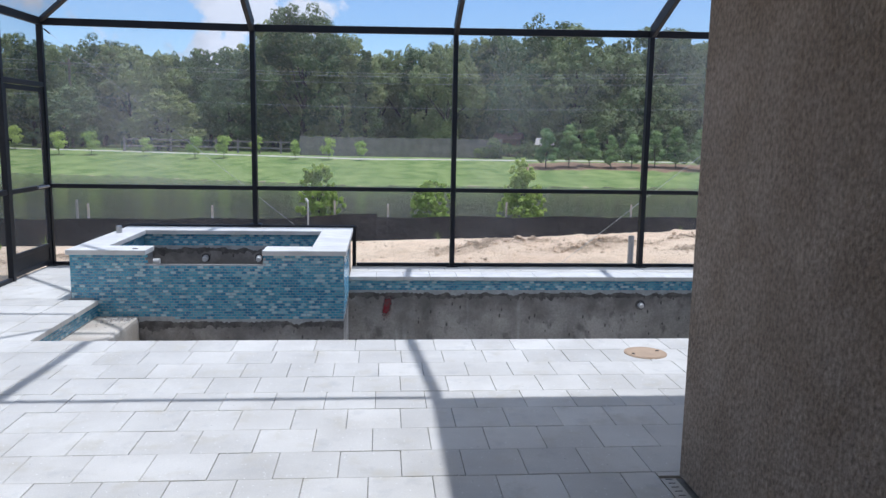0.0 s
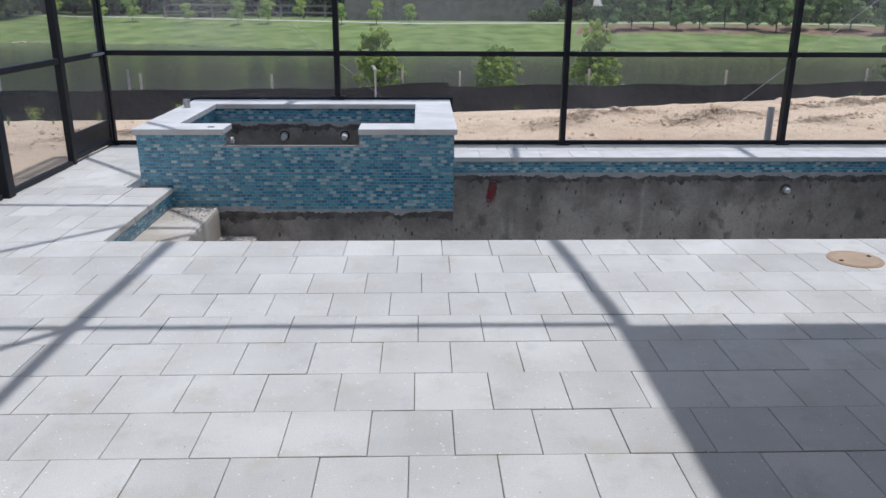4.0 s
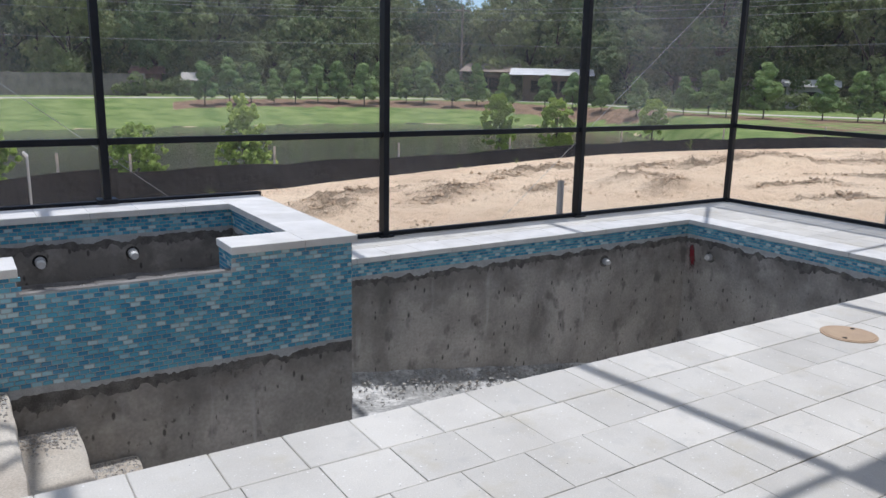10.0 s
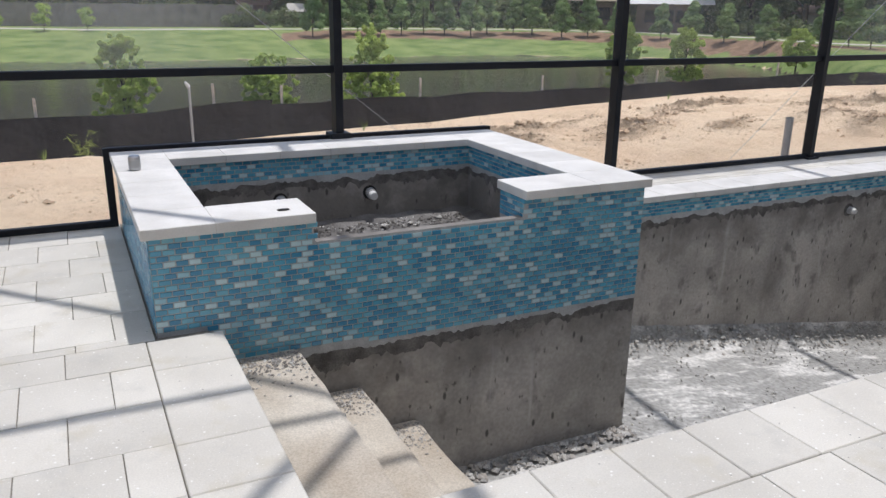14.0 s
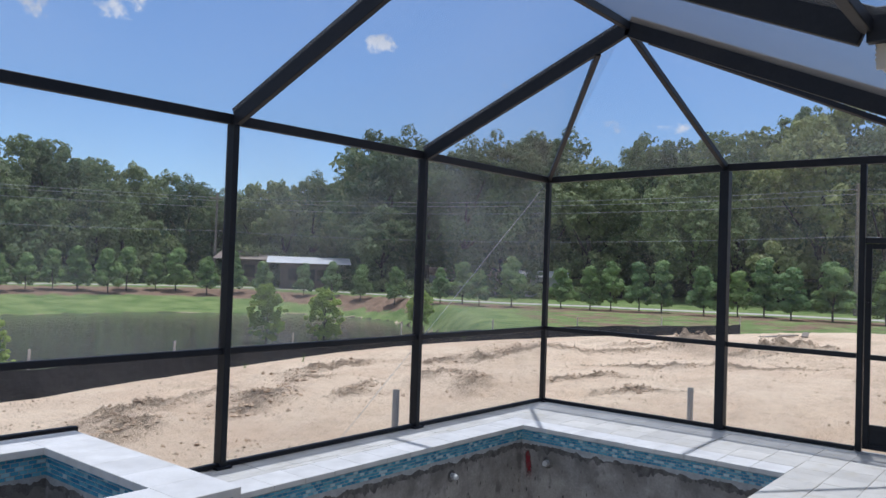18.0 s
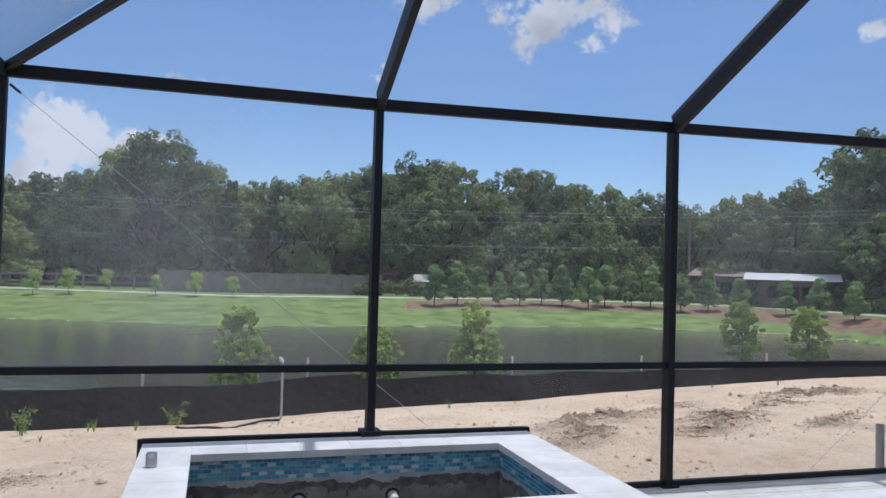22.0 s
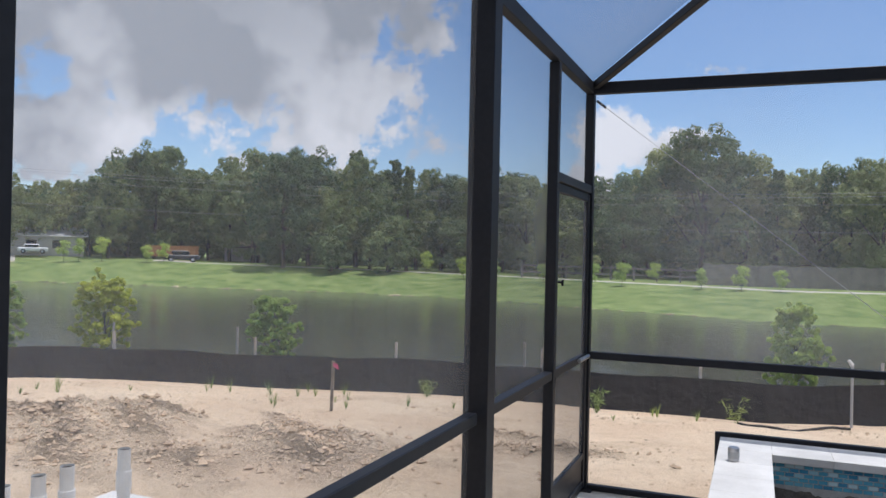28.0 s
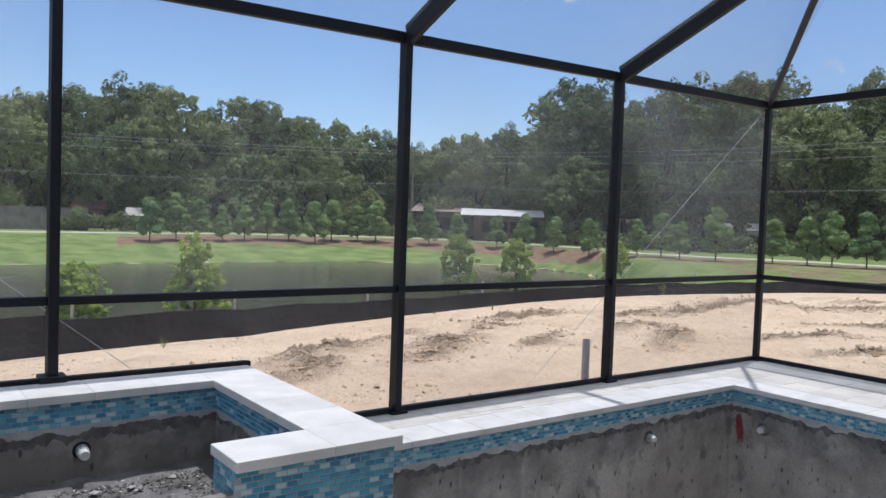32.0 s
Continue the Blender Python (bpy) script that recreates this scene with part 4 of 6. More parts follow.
    for x, r, e, eh in ((XL, ra, EAVES[0], ZE), (XR, rb, EAVES[4], ZER)):
        run("roof_beam", (x, YM, eh), (r, YM, zt - (0 if x < 0 else 0.03)), 0.05, 0.06)
        run("hip_beam", (x, YB, e), (r, YM + (0.06 if x < 0 else 0.28), zt - (0.03 if x < 0 else 0.19)), 0.05, 0.05)
        run("hip_beam", (x, YH, eh), (r, YM - (0.06 if x < 0 else 0.2), zt - (0.03 if x < 0 else 0.16)), 0.05, 0.05)
        d = 0.045
        screen([(x, YB, e + d), (r, YM, zt + d), (x, YM, eh + d)])
        screen([(x, YM, eh + d), (r, YM, zt + d), (x, YH, eh + d)])
        screen([(x, YB, e + d), (r, YB, (EAVES[1] if x < 0 else EAVES[3]) + d), (r, YM, zt + d)])
        screen([(x, YH, eh + d), (r, YM, zt + d), (r, YH, ZE + d)])
    for a, b in ((POSTS[1], POSTS[2]), (POSTS[2], POSTS[3])):
        screen([(a, YB, EAVES[POSTS.index(a)] + 0.045), (b, YB, EAVES[POSTS.index(b)] + 0.045), (b, YM, zt + 0.045), (a, YM, zt + 0.045)])
    a, b = POSTS[1], POSTS[2]
    screen([(a, YH, ZE + 0.04), (b, YH, ZE + 0.04), (b, YM, zt + 0.04), (a, YM, zt + 0.04)])
    a, b = POSTS[2], POSTS[3]
    screen([(a, YH, ZE + 0.04), (b, YH, ZE + 0.04), (b, YM, zt + 0.04), (a, YM, zt + 0.04)])
    # level bays back to the covered porch
    run("purlin", (XL, YH, ZE), (POSTS[2], YH, ZE), 0.05, 0.06)
    run("roof_beam", (low[0], YH, ZE), (low[0], YP, ZE), 0.05, 0.10)
    run("roof_beam", (POSTS[2], YH, ZE), (POSTS[2], YP, ZE), 0.05, 0.15)
    run("eave_beam", (XL, YH, ZE), (XL, YP, ZE), 0.055, 0.08)
    run("hip_beam", (low[0], YH, ZE), (XL, YP, ZE), 0.05, 0.05)
    run("chair_rail", (XL, YH - 0.1, ZRAIL), (XL, YP + 0.02, ZRAIL), 0.05, 0.05)
    run("bottom_rail", (XL, YH - 0.1, 0.022), (XL, YP + 0.02, 0.022), 0.045, 0.04)
    xs = XL - 0.027
    screen([(xs, YH, 0.03), (xs, YP, 0.03), (xs, YP, ZRAIL), (xs, YH, ZRAIL)])
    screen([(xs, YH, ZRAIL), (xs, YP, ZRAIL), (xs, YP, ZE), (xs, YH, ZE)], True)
    for a, b in ((XL, POSTS[1]), (POSTS[1], POSTS[2])):
        screen([(a, YH, ZE + 0.04), (b, YH, ZE + 0.04), (b, YP, ZE + 0.04), (a, YP, ZE + 0.04)])
    # bracing cables in the two end bays
    for p, q in (((XL + 0.05, YB + 0.04, 2.68), (-1.05, YB + 0.04, 0.45)), ((XR - 0.08, YB + 0.04, 2.72), (2.15, YB + 0.04, 0.03))):
        # right cable: its sunlit white is put into the colour; left one grey steel
        part("cable", rod(p, q, 0.0018 if p[0] < 0 else 0.0026, None, None, 6), M_STEEL if p[0] < 0 else M_CABLE, c, "taut steel bracing cable")
        d = (Vector(q) - Vector(p)).normalized()
        part("cable_hook", rod(Vector(p) - d * 0.02, Vector(p) + d * 0.06, 0.009, 0.009, None, 8), M_BRONZE, c)
    return c


cage = build_cage()


def build_door(x, y0, y1, out, hinge_hi):
    d = thing("screen_door", (x, (y0 + y1) / 2, 0), "black aluminium screen door with a solid kickplate, shut", "door", kind="structure")
    o = Vector(d.location)
    lo, hi = y0 + 0.035, y1 - 0.035
    w = 0.055
    for ya in (lo, hi - w):
        part("stile", box(-0.016, 0.016, ya - o.y, ya + w - o.y, 0.03, 2.035, None, 0.003), M_BRONZE, d)
    for za, h in ((0.03, 0.05), (0.225, 0.045), (ZRAIL - 0.03, 0.05), (1.985, 0.05)):
        part("door_rail", box(-0.015, 0.015, lo + w - o.y, hi - w - o.y, za, za + h, None, 0.003), M_BRONZE, d)
    part("kickplate", box(-0.006, 0.006, lo + w - o.y, hi - w - o.y, 0.08, 0.225), M_BRONZE, d)
    for za, zb in ((0.27, ZRAIL - 0.03), (ZRAIL + 0.02, 1.985)):
        part("screen", sheet([(0.004, lo + w - o.y, za), (0.004, hi - w - o.y, za), (0.004, hi - w - o.y, zb), (0.004, lo + w - o.y, zb)]), M_SCREEN, d, "charcoal insect mesh")
    hy = (hi - 0.03 if hinge_hi else lo + 0.03) - o.y
    oy = (lo + 0.03 if hinge_hi else hi - 0.03) - o.y
    h = part("handle", rod((-out * 0.05, oy, 1.44), (-out * 0.05, oy + 0.0, 1.475), 0.007, 0.007, None, 8), M_BRONZE, d)
    part("handle_stem", rod((-out * 0.05, oy, 1.46), (0, oy, 1.46), 0.007, 0.007, None, 8), M_BRONZE, h)
    part("door_closer", rod((-out * 0.03, hy, ZRAIL), (-out * 0.03, hy + (-0.28 if hinge_hi else 0.28), ZRAIL + 0.0), 0.014, 0.014, None, 10), M_STEEL, d, "bright pneumatic door closer")


build_door(XL, 8.41, YB, -1, True)
build_door(XR, YH, 5.79, 1, False)


# ---- house ----
def build_house():
    h = thing("house", (4.0, 0.0, 0), "brown stucco house with almond soffit and shingled roof", "house")
    o = Vector(h.location)

    def sub(name, bm, mat, label=""):
        bmesh.ops.translate(bm, verts=bm.verts, vec=-o)
        return part(name, bm, mat, h, label)

    sub("wall", box(1.35, 1.6, -3.2, 3.55, 0, 2.72, None, 0.02), M_STUCCO, "rough brown stucco wall")
    sub("wall", box(1.6, 7.2, 3.31, 3.55, 0, 2.72), M_STUCCO)
    sub("wall", box(-4.6, 1.55, -3.45, -3.2, 0, 2.72), M_STUCCO)
    sub("wall", box(-4.85, -4.6, -3.45, 3.2, 0, 2.72), M_STUCCO)
    sub("wall", box(6.95, 7.2, -3.45, 3.31, 0, 2.72), M_STUCCO)
    eave = 0.83
    sub("porch_ceiling", box(-5.4, eave, -3.9, YP - 0.06, 2.72, 2.76), M_SOFFIT)
    sub("soffit", box(eave, 7.8, -3.9, YH - 0.16, 2.68, 2.72), M_SOFFIT, "almond soffit with vent slots")
    for k in range(9):
        y = 3.72 + 0.11 * k
        sub("vent_slot", box(eave + 0.2, 7.6, y, y + 0.03, 2.676, 2.68), M_SLOT)
    sub("gutter", box(eave + 0.02, 7.8, YH - 0.16, YH - 0.03, 2.61, 2.75, None, 0.012), M_SOFFIT, "ribbed almond gutter")
    for k in range(6):
        sub("gutter_rib", box(eave + 0.02, 7.8, YH - 0.03, YH - 0.022, 2.62 + 0.022 * k, 2.632 + 0.022 * k), M_SOFFIT)
    for k in range(6):
        sub("gutter_rib", box(eave + 0.03, 7.8, YH - 0.154 + 0.021 * k, YH - 0.143 + 0.021 * k, 2.604, 2.61), M_SOFFIT)
    sub("fascia", box(eave, eave + 0.02, YP, YH - 0.03, 2.58, 2.80), M_SOFFIT)
    sub("fascia", box(-5.4, eave, YP - 0.06, YP - 0.03, 2.6, 2.80), M_SOFFIT)
    e, zr = eave - 0.03, 2.83 + 0.42 * (YH - 0.5)
    zp = 2.83 + 0.42 * (YP - 0.5)
    xi = e + (YH - 0.5)
    for pts in (((e, YH, 2.83), (7.9, YH, 2.83), (7.9, 0.5, zr), (xi, 0.5, zr)), ((e, -3.91, 2.83), (e, YH, 2.83), (xi, 0.5, zr)),
                ((7.9, -3.91, 2.83), (e, -3.91, 2.83), (xi, 0.5, zr), (7.9, 0.5, zr)),
                ((-5.5, YP, 2.83), (e - 0.01, YP, 2.83), (e - 0.01, 0.5, zp), (-5.5, 0.5, zp)), ((e - 0.01, -1.84, 2.83), (-5.5, -1.84, 2.83), (-5.5, 0.5, zp), (e - 0.01, 0.5, zp)),
                ((e - 0.01, -3.91, 2.8), (-5.5, -3.91, 2.8), (-5.5, -1.84, 2.83), (e - 0.01, -1.84, 2.83))):
        bm = sheet(pts)
        bmesh.ops.recalc_face_normals(bm, faces=bm.faces)
        bmesh.ops.solidify(bm, geom=bm.faces[:], thickness=0.05)
        sub("roof", bm, M_SHINGLE)
    return h


build_house()


# ---- deck base, drains and small things on the deck ----
def build_slab():
    f = thing("deck", (0, 0, 0), "pool deck of pale square shell-stone pavers in running bond", "floor", kind="structure")
    x0, x1, y0, y1 = POOL
    e = 0.012
    for a, b, c, d in ((XL - 0.06, XR + 0.06, -3.2, y0 - 0.02), (XL - 0.06, x0 - 0.02, y0 - 0.02, YB + 0.08), (x1 + 0.02, XR + 0.06, y0 - 0.02, YB + 0.08),
                       (SPA[1] + 0.01, x1 + 0.02, y1 + 0.02, YB + 0.08)):
        part("bed", box(a, b, c, d, -0.30, -e), M_JOINT, f)
    return f


deck = build_slab()


def lid_and_drains():
    lid = thing("skimmer_lid", (1.915, 5.645, 0.0), "round tan plastic skimmer lid set flush among the pavers", "lid")
    part("disc", rod((0, 0, 0.001), (0, 0, 0.007), 0.145, 0.142, None, 40), M_TAN, lid)
    part("rim", rod((0, 0, -0.002), (0, 0, 0.004), 0.158, 0.158, None, 40), M_TAN, lid)
    for a in (20, 200):
        p = Vector((0.11 * math.cos(radians(a)), 0.11 * math.sin(radians(a)), 0))
        part("finger_hole", rod(p + Vector((0, 0, 0.005)), p + Vector((0, 0, 0.0085)), 0.014, 0.014, None, 12), M_SLOT, lid)
    d = thing("trench_drain", (0, 2.68, 0), "narrow almond slotted trench drain between the pavers", "drain")
    slot = mesh_of("slot", box(-0.0026, 0.0026, -0.019, 0.019, 0, 0.0012), M_SLOT)
    slot_across = mesh_of("slot", box(-0.017, 0.017, -0.0025, 0.0025, 0, 0.0012), M_SLOT)
    for k in range(6):
        a = XL + 0.03 + k * 0.86
        part("grate", box(a, min(a + 0.857, 1.335), -0.04, 0.04, -0.03, -0.002), M_GRATE, d)
    part("grate", box(1.262, 1.335, 0.042, 0.86, -0.03, -0.002), M_GRATE, d)
    n = 0
    x = -3.8
    while x < 1.26:
        if x > -2.6:
            s = new("slot", slot)
            s.parent, s.location = d, (x, 0, -0.002)
        x += 0.041
    for k in range(20):
        s = new("slot", slot_across)
        s.parent, s.location = d, (1.2985, 0.07 + k * 0.041, -0.002)
    can = thing("drink_can", (-2.915, 8.77, 0.472), "small silver can standing on the white spa coping", "can")
    part("body", rod((0, 0, 0.005), (0, 0, 0.072), 0.031, 0.031, None, 20), M_STEEL, can)
    part("base", rod((0, 0, 0), (0, 0, 0.005), 0.025, 0.031, None, 20), M_STEEL, can)
    part("shoulder", rod((0, 0, 0.072), (0, 0, 0.08), 0.031, 0.026, None, 20), M_STEEL, can)
    part("label_band", rod((0, 0, 0.018), (0, 0, 0.055), 0.0314, 0.0314, None, 20, False), M_GREYPVC, can, "dark printed band")


lid_and_drains()


# ---- pool fittings and paint marks ----
def pool_fittings():
    x0, x1, y0, y1 = POOL
    for p, n in (((2.95, y1, -0.335), (0, -1, 0)), ((x1, 8.43, -0.355), (-1, 0, 0))):
        p, n = Vector(p), Vector(n)
        f = part("return_jet", rod(p - n * 0.02, p + n * 0.05, 0.034, 0.034, None, 16), M_GREYPVC, pool, "stubbed return pipe")
        part("cap", rod(p + n * 0.05, p + n * 0.075, 0.027, 0.02, None, 16), M_PVC, f, "white pipe cap")
        part("collar", rod(p - n * 0.002, p + n * 0.008, 0.062, 0.05, None, 14), M_DARK, f)
    for p, ax, w, h in (((-0.0, y1 - 0.004, -0.37), 0, 0.06, 0.30), ((x1 - 0.004, 8.665, -0.41), 1, 0.05, 0.34)):
        vs, fs, cover = [], [], []
        n, m = 14, 6
        for k in range(n + 1):
            f = k / n
            lean = 0.035 * (0.5 - f) + 0.006 * noise.noise(Vector((k * 0.5, ax * 3, 7)))
            for q in range(m + 1):
                e = 2 * q / m - 1
                u = lean + e * w * (0.85 + 0.25 * f)
                z = p[2] + h / 2 - h * f
                vs.append((p[0] + u, p[1], z) if ax == 0 else (p[0], p[1] + u, z))
                cover.append(max(0.0, (1 - e * e)) * min(1, 5 * f, 2.2 * (1 - f)))
        for k in range(n):
            for q in range(m):
                c = k * (m + 1) + q
                fs.append((c, c + 1, c + m + 2, c + m + 1))
        me = bpy.data.meshes.new("paint_mark")
        me.from_pydata(vs, [], fs)
        me.materials.append(M_RED)
        me.attributes.new("cover", "FLOAT", "POINT").data.foreach_set("value", cover)
        o = new("paint_mark", me)
        o.parent = pool
        o.location = -pool.location
        o["label"] = "red spray-paint mark on the wall"


pool_fittings()


def rubble(name, spots, mat, parent, label, seed):
    """Loose bits: irregular little rocks joined into one part."""
    rng = random.Random(seed)
    verts, faces = [], []
    for x, y, z, s in spots:
        b = len(verts)
        for k in range(6):
            ax = ((1, 0, 0), (-1, 0, 0), (0, 1, 0), (0, -1, 0), (0, 0, 1), (0, 0, -1))[k]
            m = s * rng.uniform(0.55, 1.25)
            verts.append((x + ax[0] * m + rng.uniform(-s, s) * 0.3, y + ax[1] * m + rng.uniform(-s, s) * 0.3, z + ax[2] * m * 0.7 + s * 0.3))
        for f in ((0, 2, 4), (2, 1, 4), (1, 3, 4), (3, 0, 4), (2, 0, 5), (1, 2, 5), (3, 1, 5), (0, 3, 5)):
            faces.append(tuple(b + q for q in f))
    me = bpy.data.meshes.new(name)
    me.from_pydata(verts, [], faces)
    me.materials.append(mat)
    ob = new(name, me)
    ob.parent = parent
    ob["kind"], ob["label"] = "stuff", label
    return ob


def scatter_rubble():
    rng = random.Random(5)
    x0, x1, y0, y1 = POOL
    spots, pale = [], []
    for _ in range(900):
        x = rng.uniform(SPA[1] + 0.02, x1 - 0.03)
        off = abs(rng.gauss(0, 0.10))
        spots.append((x, y1 - 0.03 - off, floor_z(x) + 0.16 * (1 - min(0.25, off) / 0.25) ** 2, rng.uniform(0.005, 0.02)))
    for _ in range(500):
        x = rng.uniform(-1.8, SPA[1])
        off = abs(rng.gauss(0, 0.08))
        spots.append((x, SPA[2] - 0.03 - off, floor_z(x) + 0.01, rng.uniform(0.006, 0.024)))
    for _ in range(3600):
        x, y = rng.uniform(-1.7, x1 - 0.1), rng.uniform(y0 + 0.1, y1 - 0.2)
        if x < SPA[1] and y > SPA[2]:
            continue
        if noise.noise(Vector((x * 1.3, y * 1.3, 2))) > -0.05:
            pale.append((x, y, floor_z(x), rng.uniform(0.004, 0.016)))
    for edge, z in ((-2.37, -0.17), (-2.07, -0.43), (-1.77, -0.68)):
        for _ in range(420):
            spots.append((edge - rng.uniform(0.02, 0.3), SPA[2] - 0.02 - abs(rng.gauss(0, 0.13)), z, rng.uniform(0.003, 0.010)))
    rubble("rubble", [s for k, s in enumerate(spots) if k % 2], M_PLASTER, pool, "dark plaster crumbs along the foot of the walls", 1)
    rubble("rubble", [s for k, s in enumerate(spots) if not k % 2] + pale, M_RUBBLE, pool, "pale plaster crumbs over floor and steps", 2)
    o = spa.location
    bits = []
    for _ in range(1100):
        u = rng.random()
        x = rng.uniform(-2.6, -0.85)
        y = 9.02 - abs(rng.gauss(0, 0.12)) if u < 0.6 else rng.uniform(7.9, 9.0)
        if u > 0.85:
            x, y = -0.85 - abs(rng.gauss(0, 0.12)), rng.uniform(8.2, 9.0)
        bits.append((x - o.x, y - o.y, -0.03, rng.uniform(0.004, 0.013) * (2.0 if rng.random() < 0.06 else 1.0)))
    rubble("rubble", [b for k, b in enumerate(bits) if k % 4], M_DARK, spa, "dark plaster chunks on the spa floor", 3)
    rubble("rubble", [b for k, b in enumerate(bits) if not k % 4], M_RUBBLE, spa, "pale plaster crumbs on the spa floor", 6)


scatter_rubble()


# ---- lot: pipes, stakes, silt fence, weeds, clods ----
def pipe_stub(x, y, z0, z1, r, mat, label, group, cap=True):
    p = thing("pipe_stub", (x, y, z0), label, "pipe", group)
    part("pipe", rod((0, 0, -0.1), (0, 0, z1 - z0), r, r, None, 18, False), mat, p)
    part("bore", rod((0, 0, z1 - z0 - 0.02), (0, 0, z1 - z0 - 0.012), r * 0.97, r * 0.97, None, 18), M_SLOT, p)
    if cap:
        part("coupling", rod((0, 0, (z1 - z0) * 0.45), (0, 0, (z1 - z0) * 0.45 + 0.12), r * 1.18, r * 1.18, None, 18), mat, p)


def ground_z(x, y):
    return ground_height(x, y)[0]


pipe_stub(3.10, 9.65, ground_z(3.1, 9.65), 0.36, 0.036, M_GREYPVC, "grey plastic pipe standing up out of the sand", "standing pipes", False)
pipe_stub(6.12, 7.68, ground_z(6.12, 7.68), 0.33, 0.034, M_GREYPVC, "grey plastic pipe standing up out of the sand", "standing pipes", False)
for px_, py_, pz_ in ((-6.73, 7.20, 0.245), (-6.63, 7.35, 0.28), (-6.52, 7.45, 0.325), (-6.53, 7.90, 0.32)):
    pipe_stub(px_, py_, ground_z(px_, py_), pz_, 0.04, M_PVC, "white plastic pipe stub beside the equipment pad", "white pipe stubs")
solid("equipment_pad", box(-6.97, -5.85, 7.05, 8.26, -0.32, -0.10, None, 0.02), M_COPING, "pale concrete equipment pad lying on the sand", "concrete pad")


def sand_clods():
    """Crumbled clods: thick in the churned patches, thin over the rest of the sand."""
    rng = random.Random(23)
    spots = []
    for x, y, a, b, turn in CHURN:
        c, s = math.cos(math.radians(turn)), math.sin(math.radians(turn))
        for _ in range(int(260 * a * max(b, 0.3) / 0.3)):
            u, v = rng.gauss(0, a * 0.5), rng.gauss(0, b * 0.7)
            px, py = x + u * c - v * s, y + u * s + v * c
            spots.append((px, py, ground_z(px, py), min(0.06, rng.lognormvariate(-4.3, 0.55))))
    for _ in range(9000):
        px, py = rng.uniform(-14, 18), rng.uniform(9.8, 17)
        if px < -4.5:
            py = rng.uniform(5.0, 14.5)
        if px > 6.5:
            py = rng.uniform(5.0, 16.0)
        if noise.noise(Vector((px * 0.5, py * 0.9, 7))) > -0.1 and math.hypot(px - ORIGIN[0], py - ORIGIN[1]) < along(FENCE, math.degrees(math.atan2(px - ORIGIN[0], py - ORIGIN[1]))) - 0.4:
            spots.append((px, py, ground_z(px, py), min(0.045, rng.lognormvariate(-4.6, 0.5))))
    clod = material("dry_sand_clod", (0.66, 0.485, 0.325), 0.95, second=(0.46, 0.34, 0.23), scale=1.6, grain=0.2, grain_scale=60)
    tagged(rubble("sand_clods", spots, clod, None, "", 9), "crumbled dry sand clods strewn over the bare lot", "sand clods", kind="stuff")


sand_clods()


def build_silt_fence():
    def ribbon(name, th0, th1, dr, h, seed, label):
        f = thing(name, polar((th0 + th1) / 2, along(FENCE, (th0 + th1) / 2) + dr, along(FENCE, (th0 + th1) / 2, 2)), label, "silt fence")
        o = Vector(f.location)
        n = int((th1 - th0) * 4)
        lo, mid, hi = [], [], []
        bm = bmesh.new()
        for k in range(n + 1):
            th = th0 + (th1 - th0) * k / n
            r = along(FENCE, th) + dr
            s = math.radians(th) * r
            sag = 0.05 * abs(math.sin(s * math.pi / 2.6)) + 0.06 * noise.noise(Vector((s * 0.35, seed, 0)))
            hh = h * float(np.interp(th, (8, 24, 32, 40, 50, 56, 80), (1.0, 0.9, 0.7, 0.6, 0.6, 0.68, 0.68)))
            bow = 0.10 * noise.noise(Vector((s * 0.5, seed, 4)))
            zb = ground_z(*polar(th, r)[:2]) if dr < 0.5 else along(FENCE, th, 2) - dr * 0.3
            lo.append(bm.verts.new(polar(th, r - 0.06 + bow * 0.4, zb - 0.08) - o))
            mid.append(bm.verts.new(polar(th, r + bow, zb + hh * 0.45) - o))
            hi.append(bm.verts.new(polar(th, r + 0.03 + bow * 0.3, zb + hh + sag * 0.6 - 0.05) - o))
        for k in range(n):
            bm.faces.new((lo[k], lo[k + 1], mid[k + 1], mid[k]))
            bm.faces.new((mid[k], mid[k + 1], hi[k + 1], hi[k]))
        cloth = part("fabric", bm, M_FABRIC, f, smooth=True)
        s0 = math.radians(th0) * along(FENCE, th0)
        th = th0 + 1
        while th < th1:
            r = along(FENCE, th) + dr + 0.17
            zb = along(FENCE, th, 2)
            tilt = 0.04 * noise.noise(Vector((th, seed, 9)))
            p = polar(th, r, zb - 0.2) - o
            part("stake", bar(p, p + Vector((tilt, 0, 0.2 + h * float(np.interp(th, (8, 24, 32, 40, 50, 56, 80), (1.0, 0.9, 0.7, 0.6, 0.6, 0.68, 0.68))) + 0.26 + 0.1 * noise.noise(Vector((th * 3.1, seed, 2))))), 0.042, 0.025, None, 0.0, (0, 1, 0)), M_STAKE, f, "pale wooden stake")
            th += math.degrees(2.5 / r) * (1 + 0.12 * noise.noise(Vector((th, 3, seed))))

    ribbon("silt_fence", -72, 8, 0.0, 0.60, 1.0, "sagging black silt fence on wooden stakes along the pond")
    ribbon("silt_fence", 7.9, 52, 0.0, 0.55, 2.0, "black silt fence on wooden stakes along the pond")
    ribbon("silt_fence", 51.9, 71, 0.0, 0.50, 3.0, "black silt fence on wooden stakes by the pine bed")
    ribbon("silt_fence", -70, -37, 1.6, 0.62, 4.0, "second black silt fence standing behind the first")
    ribbon("silt_fence", -20, -9, 0.9, 0.60, 5.0, "short second silt fence standing behind the first")


build_silt_fence()


